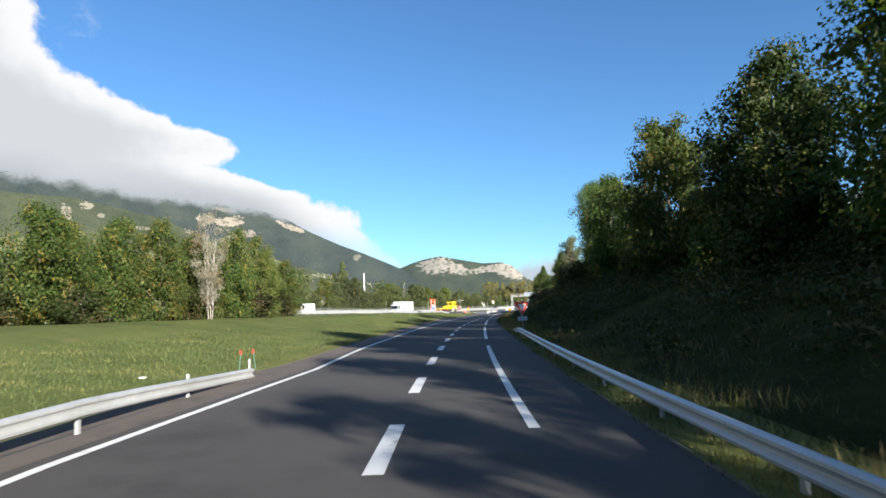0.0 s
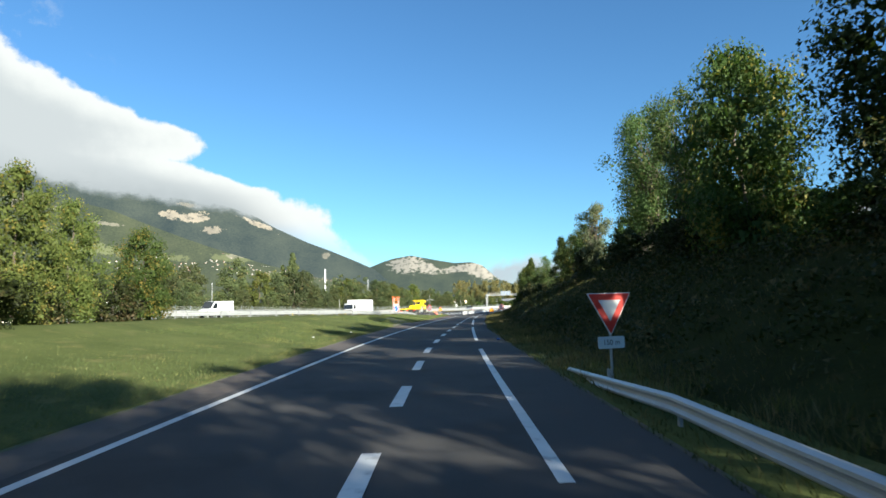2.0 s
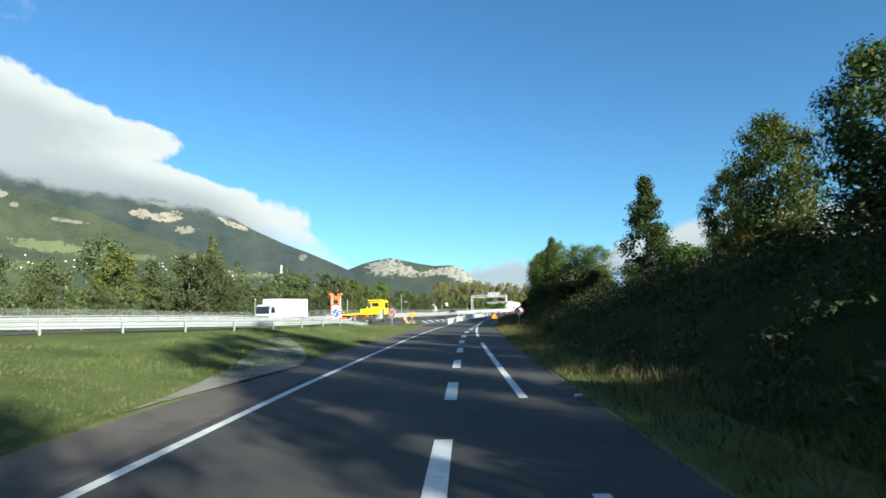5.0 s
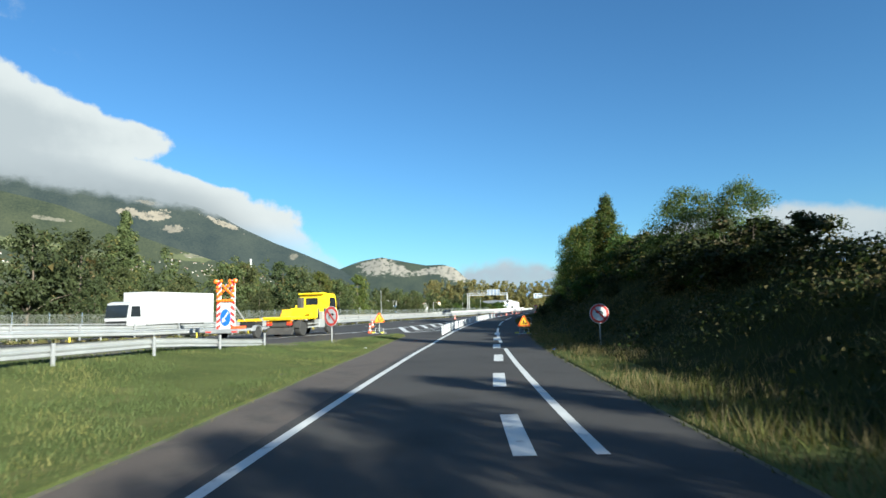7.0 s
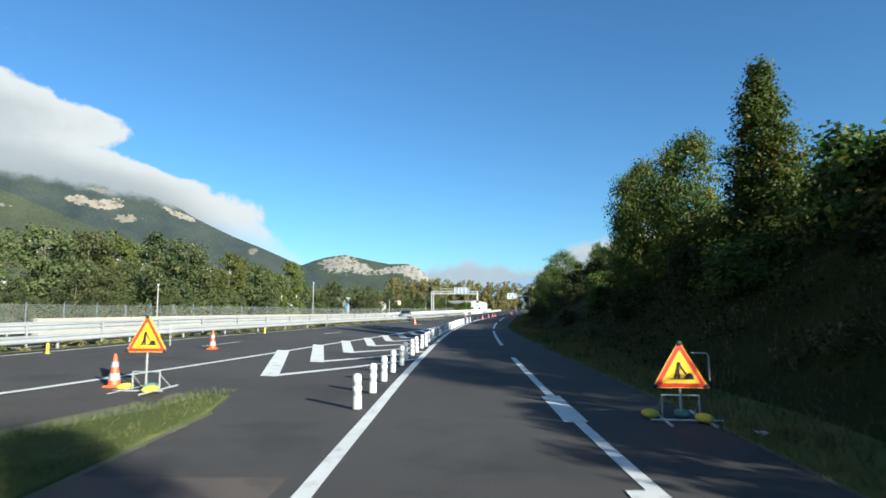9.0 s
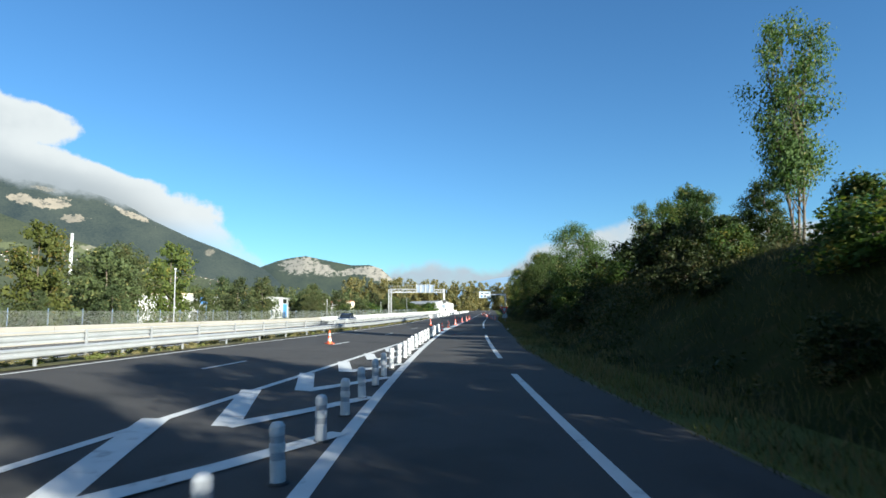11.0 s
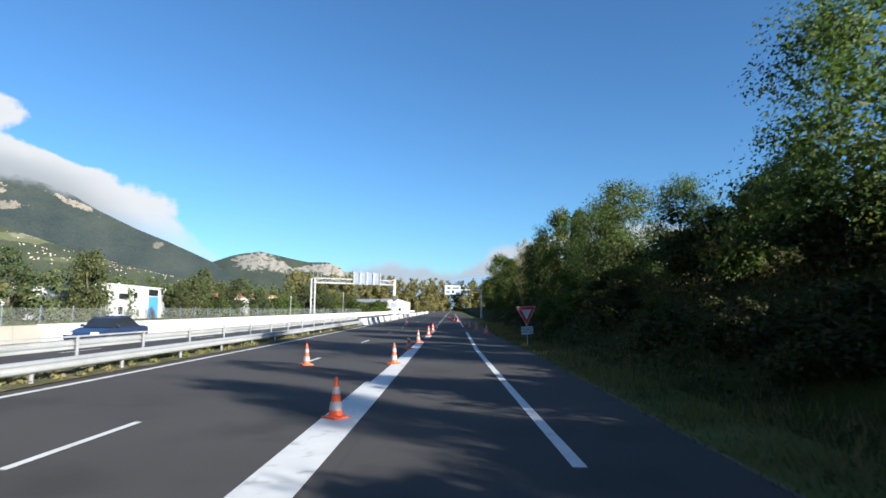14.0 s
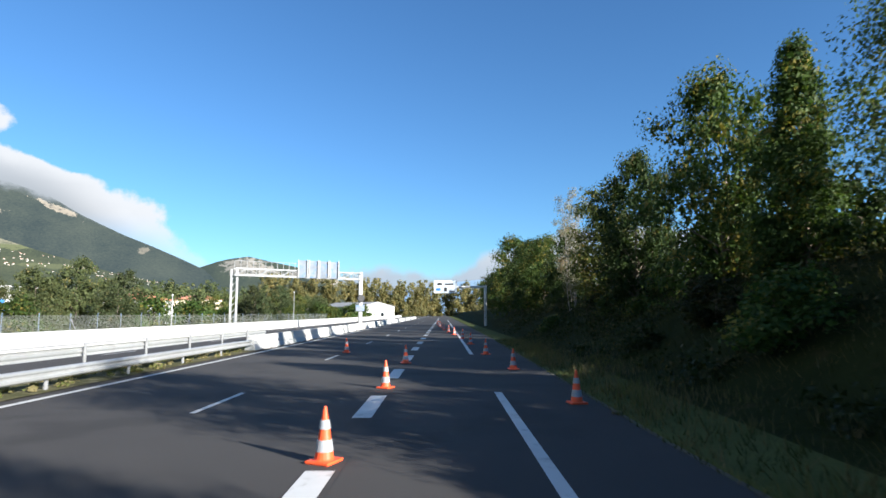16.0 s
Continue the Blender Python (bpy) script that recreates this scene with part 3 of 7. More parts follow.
LEFT_LINE = [(-120, -5.6), (8, -5.58), (20, -4.95), (30, -5.2), (60, -4.8), (74, -4.45), (90, -3.95), (115, -2.75), (128, -2.1), (140, -1.62), (150, -1.5), (165, -1.5), (185, -1.66), (245, -1.72)]
DASH_LINE = [(-120, -1.12), (10, -1.0), (36, -1.05), (56, -0.95), (70, -0.55), (102, 0.6), (115, 1.0), (121, 1.15), (131, 1.75), (141, 2.05), (150, 2.2)]
RIGHT_LINE = [(-120, 1.35), (28, 1.27), (55, 1.45), (81, 1.62), (115, 2.05), (135, 2.28), (160, 2.2), (190, 1.9), (215, 1.88), (229, 1.75), (250, 1.4), (272, 1.45), (900, 1.45)]
build_roads()


def band(name, pts, width, parent, up=0.012, label=""):
    """A painted band along places (x, y)."""
    p = np.array(pts, float)
    t = np.gradient(p, axis=0)
    t /= np.linalg.norm(t, axis=1)[:, None]
    nrm = np.column_stack([t[:, 1], -t[:, 0]])
    w = (np.array(width) * np.ones(len(p)))[:, None] / 2
    both = np.empty((2 * len(p), 2))
    both[0::2], both[1::2] = p - nrm * w, p + nrm * w
    z = height(both[:, 0], both[:, 1], False) + up
    faces = [(2 * k, 2 * k + 1, 2 * k + 3, 2 * k + 2) for k in range(len(p) - 1)]
    return obj(name, np.column_stack([both, z]), faces, PAINT, parent, label)


def marks(label):
    return thing("road_marking", Matrix.Identity(4), label, "road marking", kind="structure")


def build_marks():
    m = marks("white painted edge line along the slip road's left side")
    s = np.arange(-40.0, 246.0, 1.5)
    band("edge_line", list(zip(*road_xy(s, table(s, LEFT_LINE)))), table(s, [(-40, 0.17), (130, 0.2), (160, 0.24), (225, 0.26), (245, 0.26)]), m)
    m = marks("white dashes dividing the two slip road lanes")
    for k in range(-3, 22):
        a = float(table(k, [(-3, -12.9), (0, 7.2), (7, 54.0), (8, 60.6), (16, 115.3), (19, 135.7), (21, 149.3)]))
        s = np.linspace(a, a + 3, 5)
        band("dash", list(zip(*road_xy(s, table(s, DASH_LINE)))), table(s, [(0, 0.27), (100, 0.28), (130, 0.36), (150, 0.42)]), m, 0.016)
    m = marks("long white dashes along the slip road's right side")
    for a, b in [(-16.0, 3.6), (9.6, 29.3), (35.4, 55.4), (61.7, 81.4), (88, 108.5), (115.3, 135.4), (139.8, 162.5), (170, 189), (194.6, 215), (229, 271.5), (285, 324), (337, 376), (389, 428)]:
        s = np.linspace(a, b, 15)
        band("dash", list(zip(*road_xy(s, table(s, RIGHT_LINE)))), 0.19, m)
    m = marks("white edge line of the motorway's right lane and chevron zone")
    u = np.arange(-150.0, 8.0, 1.5)
    band("edge_line", list(zip(*mw_xy(u, table(u, [(-150, 7.6), (-75, 7.95), (-45, 7.45), (-32, 7.25), (-24, 7.2), (-15, 7.42), (8, 7.45)])))), 0.19, m)
    u = np.arange(-9.6, 27.5, 1.5)
    band("wide_line", list(zip(*mw_xy(u, table(u, [(-12, 7.70), (20, 7.85)])))), table(u, [(-12, 0.66), (-5, 0.66), (8, 0.56), (27, 0.42)]), m, 0.016)
    m = marks("broad white dashes between slip lane and motorway")
    for k in range(0, 40):
        a = 31.2 + 6.75 * k
        u = np.linspace(a, a + 3.0, 4)
        band("dash", list(zip(*mw_xy(u, 8.03 + 0 * u))), 0.38, m)
    m = marks("white edge line along the motorway's median")
    u = np.arange(-300.0, 700.0, 3.0)
    band("edge_line", list(zip(*mw_xy(u, 0.12 + 0 * u))), 0.2, m)
    m = marks("thin white lane dashes of the motorway")
    for k in range(-22, 30):
        a = -1.4 + 13.3 * k
        u = np.linspace(a, a + 3.0, 3)
        band("dash", list(zip(*mw_xy(u, table(u, [(-20, 4.2), (35, 4.55)])))), 0.13, m)
    m = marks("white lines of the opposite carriageway")
    u = np.arange(-300.0, 700.0, 4.0)
    band("edge_line", list(zip(*mw_xy(u, -3.2 + 0 * u))), 0.18, m)
    band("edge_line", list(zip(*mw_xy(u, -10.6 + 0 * u))), 0.18, m)
    for k in range(-22, 30):
        a = 3.0 + 13.0 * k
        u = np.linspace(a, a + 3.0, 3)
        band("dash", list(zip(*mw_xy(u, -6.9 + 0 * u))), 0.13, m)
    # chevrons between slip road and motorway
    m = marks("white painted chevrons in the gore between the roads")
    for k in range(13):
        s1 = 155.5 + 4.3 * k
        tip = (s1, float(table(s1, [(155, -5.3), (186, -3.55), (203, -2.75), (212, -2.4)])))
        out = float(table(s1, [(155, 7.4), (186, 3.4), (203, 2.4), (212, 1.6)]))
        wide = float(table(s1, [(155, 2.0), (170, 1.3), (186, 0.8), (203, 0.40), (212, 0.2)]))
        right_end = float(table(s1 + out, LEFT_LINE)) - 0.12
        t0, t1 = road_xy(tip[0] + out, tip[1] - wide), road_xy(tip[0] + out * 0.84, right_end)
        p0 = road_xy(*tip)
        band("chevron_arm", [p0, tuple((np.array(p0) + np.array(t0)) / 2), t0], float(table(s1, [(155, 0.5), (212, 0.4)])), m, 0.02)
        band("chevron_arm", [p0, tuple((np.array(p0) + np.array(t1)) / 2), t1], float(table(s1, [(155, 0.32), (190, 0.4), (212, 0.3)])), m, 0.024)


build_marks()


def polar_land(name, profile, r0, r1, material, label, power=1.25, wobble=0.10, az_step=0.6):
    """A range of hills round the valley: profile gives the ridge's elevation by azimuth, in degrees."""
    azs = np.arange(profile[0][0], profile[-1][0] + 0.01, az_step)
    rs = np.linspace(r0, r1, 56)
    verts = []
    for a in azs:
        ridge = math.tan(radians(float(table(a, profile)))) * r1
        for r in rs:
            t = (r - r0) / (r1 - r0)
            x, y = 5 + r * math.sin(radians(a)), 100 + r * math.cos(radians(a))
            rel = noise.fractal((x * 0.0016, y * 0.0016, 0.3), 0.9, 2.1, 5)
            gully = noise.noise((a * 0.55, r * 0.0004, 5.0))
            z = ridge * (t ** power) * (1 + (rel * wobble * 0.6 + gully * wobble) * (1 - t ** 6) * 1.6)
            verts.append((x, y, z - 6))
    n = len(rs)
    faces = [(i * n + j, i * n + j + 1, (i + 1) * n + j + 1, (i + 1) * n + j) for i in range(len(azs) - 1) for j in range(n - 1)]
    return obj(name, verts, faces, material, None, label, "mountain", kind="structure", smooth=True)


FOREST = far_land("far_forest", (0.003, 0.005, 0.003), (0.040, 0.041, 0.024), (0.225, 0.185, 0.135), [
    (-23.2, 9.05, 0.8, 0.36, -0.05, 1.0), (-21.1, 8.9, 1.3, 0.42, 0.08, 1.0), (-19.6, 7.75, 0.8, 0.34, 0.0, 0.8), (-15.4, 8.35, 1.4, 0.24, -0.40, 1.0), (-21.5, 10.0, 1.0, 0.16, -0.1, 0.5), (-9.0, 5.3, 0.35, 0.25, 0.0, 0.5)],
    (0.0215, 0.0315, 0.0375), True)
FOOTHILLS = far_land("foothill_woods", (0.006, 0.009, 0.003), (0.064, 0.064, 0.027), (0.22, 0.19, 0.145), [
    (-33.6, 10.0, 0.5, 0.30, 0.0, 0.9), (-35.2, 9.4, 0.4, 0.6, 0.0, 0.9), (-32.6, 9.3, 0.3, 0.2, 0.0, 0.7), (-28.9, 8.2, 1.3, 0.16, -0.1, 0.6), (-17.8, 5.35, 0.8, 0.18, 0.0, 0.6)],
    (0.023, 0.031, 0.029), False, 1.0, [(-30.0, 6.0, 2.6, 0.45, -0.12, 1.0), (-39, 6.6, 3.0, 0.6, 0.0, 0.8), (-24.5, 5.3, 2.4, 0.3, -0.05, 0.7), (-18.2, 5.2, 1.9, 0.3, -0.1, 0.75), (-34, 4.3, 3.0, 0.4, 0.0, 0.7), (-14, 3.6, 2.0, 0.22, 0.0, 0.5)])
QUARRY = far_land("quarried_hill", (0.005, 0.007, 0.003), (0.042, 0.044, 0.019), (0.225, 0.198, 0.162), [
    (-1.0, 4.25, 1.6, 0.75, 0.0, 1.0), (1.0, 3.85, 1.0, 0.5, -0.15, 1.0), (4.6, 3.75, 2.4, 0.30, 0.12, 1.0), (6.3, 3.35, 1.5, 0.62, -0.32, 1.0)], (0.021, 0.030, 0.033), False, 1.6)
# these hills get most of their blue from the added haze light
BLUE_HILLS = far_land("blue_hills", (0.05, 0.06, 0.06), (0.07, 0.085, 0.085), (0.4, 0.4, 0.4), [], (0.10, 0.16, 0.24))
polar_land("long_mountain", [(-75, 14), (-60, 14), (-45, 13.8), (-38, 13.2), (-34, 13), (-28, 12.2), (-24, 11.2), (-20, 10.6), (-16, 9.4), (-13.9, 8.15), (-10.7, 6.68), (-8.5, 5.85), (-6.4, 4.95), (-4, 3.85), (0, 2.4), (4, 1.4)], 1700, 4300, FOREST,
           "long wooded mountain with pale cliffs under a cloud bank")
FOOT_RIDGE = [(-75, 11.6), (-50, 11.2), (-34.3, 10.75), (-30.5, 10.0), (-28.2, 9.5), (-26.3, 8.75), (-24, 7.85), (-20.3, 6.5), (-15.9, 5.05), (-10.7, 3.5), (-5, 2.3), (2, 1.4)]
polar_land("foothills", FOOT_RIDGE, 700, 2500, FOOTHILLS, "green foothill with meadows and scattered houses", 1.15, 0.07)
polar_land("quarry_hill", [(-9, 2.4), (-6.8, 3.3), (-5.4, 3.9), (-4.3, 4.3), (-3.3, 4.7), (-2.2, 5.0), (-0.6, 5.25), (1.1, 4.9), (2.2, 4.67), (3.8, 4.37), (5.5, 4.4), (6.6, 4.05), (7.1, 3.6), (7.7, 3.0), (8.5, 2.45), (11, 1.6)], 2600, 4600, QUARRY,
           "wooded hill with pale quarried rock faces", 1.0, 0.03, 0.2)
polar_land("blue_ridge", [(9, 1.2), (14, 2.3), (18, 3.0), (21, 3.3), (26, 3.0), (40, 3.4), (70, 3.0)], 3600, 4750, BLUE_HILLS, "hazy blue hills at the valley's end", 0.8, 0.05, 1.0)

# ---------- trees and bushes ----------
def leaf_cloud(rng, centres, radii, count, size, flat=0.75):
    """Leaf sprays round the given centres: small leaves that mostly face outwards."""
    k = rng.choice(len(centres), count, p=radii ** 2 / (radii ** 2).sum())
    off = rng.normal(size=(count, 3))
    off /= np.linalg.norm(off, axis=1)[:, None]
    off *= (rng.random(count) ** 0.45)[:, None]
    off[:, 2] *= flat
    p = centres[k] + off * radii[k][:, None]
    face = off / (np.linalg.norm(off, axis=1)[:, None] + 1e-6) + rng.normal(size=(count, 3)) * 0.55 + np.array([0, 0, 0.25])
    face /= np.linalg.norm(face, axis=1)[:, None]
    a = np.cross(face, rng.normal(size=(count, 3)))
    a /= np.linalg.norm(a, axis=1)[:, None]
    b = np.cross(face, a)
    s = size * (0.6 + 0.8 * rng.random(count))[:, None]
    v = np.empty((count * 3, 3))
    v[0::3], v[1::3], v[2::3] = p - a * s * 0.9 + b * s * 0.30, p + a * s * 0.15 - b * s * 0.62, p + a * s * 0.8 + b * s * 0.42
    return v


def leaves_mesh(name, v, material):
    n = len(v) // 3
    me = bpy.data.meshes.new(name)
    me.vertices.add(len(v))
    me.vertices.foreach_set("co", v.ravel())
    me.loops.add(len(v))
    me.loops.foreach_set("vertex_index", np.arange(len(v)))
    me.polygons.add(n)
    me.polygons.foreach_set("loop_start", np.arange(n) * 3)
    me.polygons.foreach_set("loop_total", np.full(n, 3))
    me.materials.append(material)
    me.update()
    me.validate()
    return me


def branch(bm, pts, r0, r1, n=6):
    """A tapered bent limb through the points."""
    rings = []
    for k, p in enumerate(pts):
        way = (Vector(pts[min(k + 1, len(pts) - 1)]) - Vector(pts[max(k - 1, 0)])).normalized()
        side = way.orthogonal().normalized()
        up = way.cross(side)
        r = r0 + (r1 - r0) * k / (len(pts) - 1)
        rings.append([bm.verts.new(Vector(p) + (side * math.cos(2 * math.pi * i / n) + up * math.sin(2 * math.pi * i / n)) * r) for i in range(n)])
    for lo, hi in zip(rings, rings[1:]):
        for i in range(n):
            bm.faces.new((lo[i], lo[(i + 1) % n], hi[(i + 1) % n], hi[i]))


def grow_tree(seed, tall, wide, bare, count, size, leaf, bark, label, category="tree", shape="round", stems=1, clumps=46, loose=0.0, slim=1.0, core=0):
    """A tree thing, standing at the origin: trunk with its limbs, and a crown of leaf sprays.
    tall, wide: metres; bare: share of the height below the crown."""
    rng = np.random.default_rng(seed)
    tree = thing("tree" if category == "tree" else "bush", Matrix.Identity(4), label, category)
    bm = bmesh.new()
    base = tall * bare
    centres, radii = [], []
    for k in range(clumps):
        h = (k + rng.random()) / clumps
        z = base + (tall - base) * h
        if shape == "tower":
            w = wide * 0.5 * (0.55 + 0.45 * math.sin(math.pi * min(1, h * 1.1))) * (1 - h ** 4)
        elif shape == "cone":
            w = wide * 0.5 * (1 - h ** 1.3) * (0.75 + 0.25 * min(1, h * 6))
        elif shape == "fan":
            w = wide * 0.5 * (0.35 + 0.65 * h) * math.sqrt(max(0, 1 - max(0, h - 0.72) ** 2 / 0.08))
        else:
            w = wide * 0.5 * math.sqrt(max(0.02, 1 - (2 * h - 0.85) ** 2 / 1.4))
        a = rng.random() * 2 * math.pi
        q = w * (0.35 + 0.65 * rng.random() ** 0.6)
        centres.append((q * math.cos(a) * (1 + 0.25 * rng.normal()), q * math.sin(a) * (1 + 0.25 * rng.normal()), z))
        radii.append(wide * (0.13 + 0.13 * rng.random()) * (1 - 0.35 * h))
    centres, radii = np.array(centres), np.array(radii)
    for st in range(stems):
        ang = 2 * math.pi * st / stems + rng.random()
        lean = (0.0 if stems == 1 else wide * 0.2)
        foot = 0.0 if stems == 1 else 0.25
        top = Vector((math.cos(ang) * lean, math.sin(ang) * lean, tall * 0.93))
        trunk = [Vector((math.cos(ang) * foot, math.sin(ang) * foot, -0.3))]
        for t in (0.15, 0.35, 0.6, 0.8, 1.0):
            trunk.append(trunk[0].lerp(top, t) + Vector((rng.normal() * wide * 0.02, rng.normal() * wide * 0.02, 0)))
        r = tall * (0.017 if stems == 1 else 0.010) * slim
        branch(bm, trunk, r, r * 0.12, 8)
        mine = centres[st::stems]
        for c in mine[:: 1 if stems > 1 else 2][:22]:
            t = max(0.12, min(0.9, (c[2] / tall) * 0.72))
            k = min(4, int(t * 5))
            o = trunk[k].lerp(trunk[k + 1], t * 5 - k)
            c = Vector(c)
            mid = o.lerp(c, 0.55) + Vector((0, 0, (c - o).length * 0.08))
            branch(bm, [o, mid, c], r * 0.38, r * 0.07, 4)
    part("trunk", bm, bark, tree, smooth=True)
    v = leaf_cloud(rng, centres, radii * (1 + loose), count, size)
    if core:  # the close inner foliage
        inner = centres * np.array([0.72, 0.72, 0.94]) + np.array([0, 0, 0.03 * tall])
        v = np.vstack([v, leaf_cloud(rng, inner, radii * 0.85, core, size * 1.9)])
    me = leaves_mesh("crown", v, leaf)
    crown = new("crown", me)
    crown.parent = tree
    return tree


def plant(kind, x, y, scale=1.0, turn=0.0, wide=1.0, label="", group="", sink=0.1):
    """One more tree of a kind, with its foot on the ground."""
    m = Matrix.Translation((x, y, ground_z(x, y) - sink)) @ Matrix.Rotation(turn, 4, "Z") @ Matrix.Diagonal((scale * wide / kind.scale.x, scale * wide / kind.scale.y, scale / kind.scale.z, 1))
    t = copy_thing(kind, m)
    return tagged(t, label, "", group)


KINDS = {
    "full": grow_tree(21, 11, 9, 0.01, 14500, 0.135, LEAF_GREEN, BARK, "dense rounded green tree leafed to the ground", clumps=120, core=4500),
    "lime": grow_tree(22, 12, 6.5, 0.06, 13500, 0.125, LEAF_GREEN, BARK, "dense pointed green lime tree", shape="cone", clumps=120, core=4000),
    "oak": grow_tree(1, 13, 9, 0.12, 14000, 0.14, LEAF_GREEN, BARK, "leafy green broadleaf tree", clumps=80, core=4200),
    "ash": grow_tree(2, 14, 8, 0.30, 13500, 0.115, LEAF_ASH, BARK, "slender ash tree with airy foliage", shape="fan", stems=3, clumps=80, core=1800),
    "dark": grow_tree(3, 13, 8, 0.05, 14000, 0.14, LEAF_DARK, BARK, "dense dark green broadleaf tree", clumps=90, core=4500),
    "yellow": grow_tree(4, 12, 7.5, 0.04, 13500, 0.135, LEAF_YELLOW, BARK, "tree with yellowing green leaves", clumps=100, core=3500),
    "poplar": grow_tree(5, 17, 5.2, 0.05, 11000, 0.19, LEAF_BELT, BARK, "tall narrow green poplar tree", shape="tower", clumps=110, core=3000),
    "birch": grow_tree(6, 11, 5.0, 0.20, 8500, 0.085, LEAF_SILVER, BARK_PALE, "thinning silvery tree with pale bare trunks", shape="fan", stems=4, clumps=54, slim=0.55),
    "silver": grow_tree(14, 11, 6.5, 0.18, 13000, 0.12, LEAF_WILLOW, BARK, "silvery green willow with upright limbs", shape="fan", stems=3, clumps=70, core=1800),
    "acacia": grow_tree(7, 10, 8.5, 0.10, 18500, 0.098, LEAF_ASH, BARK, "feathery light green acacia tree", stems=2, clumps=85, loose=0.05, core=3600),
    "spruce": grow_tree(15, 12, 6.0, 0.06, 14000, 0.125, LEAF_DARK, BARK, "ragged dark green tree with drooping branches", shape="cone", clumps=85, core=2500),
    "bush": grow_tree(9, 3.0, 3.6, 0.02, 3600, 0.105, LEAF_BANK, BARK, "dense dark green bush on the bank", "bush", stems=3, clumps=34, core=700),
    "thicket": grow_tree(23, 5.0, 6.0, 0.0, 3600, 0.17, LEAF_DARK, BARK, "dense dark thicket under the trees", "bush", stems=3, clumps=48, core=1500),
    "scrub": grow_tree(10, 2.4, 3.2, 0.02, 3300, 0.10, LEAF_GREEN, BARK, "leafy green scrub bush on grass", "bush", stems=4, clumps=30, loose=0.3, core=500),
    "far": grow_tree(11, 11, 8, 0.03, 5000, 0.215, LEAF_BELT, BARK, "green tree behind the motorway fence", clumps=75, core=800),
    "far_dark": grow_tree(12, 11, 8, 0.03, 5000, 0.215, LEAF_BELT_DARK, BARK, "dark green tree behind the motorway fence", clumps=75, core=800),
    "far_yellow": grow_tree(13, 11, 7, 0.03, 5000, 0.215, LEAF_YELLOW, BARK, "yellowing tree behind the motorway fence", clumps=75, core=800),
}
HEIGHTS = {"thicket": 5.0, "full": 11, "lime": 12, "oak": 13, "ash": 14, "dark": 13, "yellow": 12, "poplar": 17, "birch": 11, "silver": 11, "acacia": 10, "spruce": 12, "bush": 3.0, "scrub": 2.4, "far": 11, "far_dark": 11, "far_yellow": 11}
used = set()


def tree(kind, x, y, top, wide=1.0, label="", group=""):
    """Plants a tree whose top stands at the height top."""
    s = (top - ground_z(x, y)) / HEIGHTS[kind]
    turn = (x * 1.7 + y * 2.3) % 6.28
    base = KINDS[kind]
    if kind in used:
        t = plant(base, x, y, s, turn, wide, label, group)
    else:
        used.add(kind)
        base.matrix_world = Matrix.Translation((x, y, ground_z(x, y) - 0.1)) @ Matrix.Rotation(turn, 4, "Z") @ Matrix.Diagonal((s * wide, s * wide, s, 1))
        t = tagged(base, label, "", group)
    return t


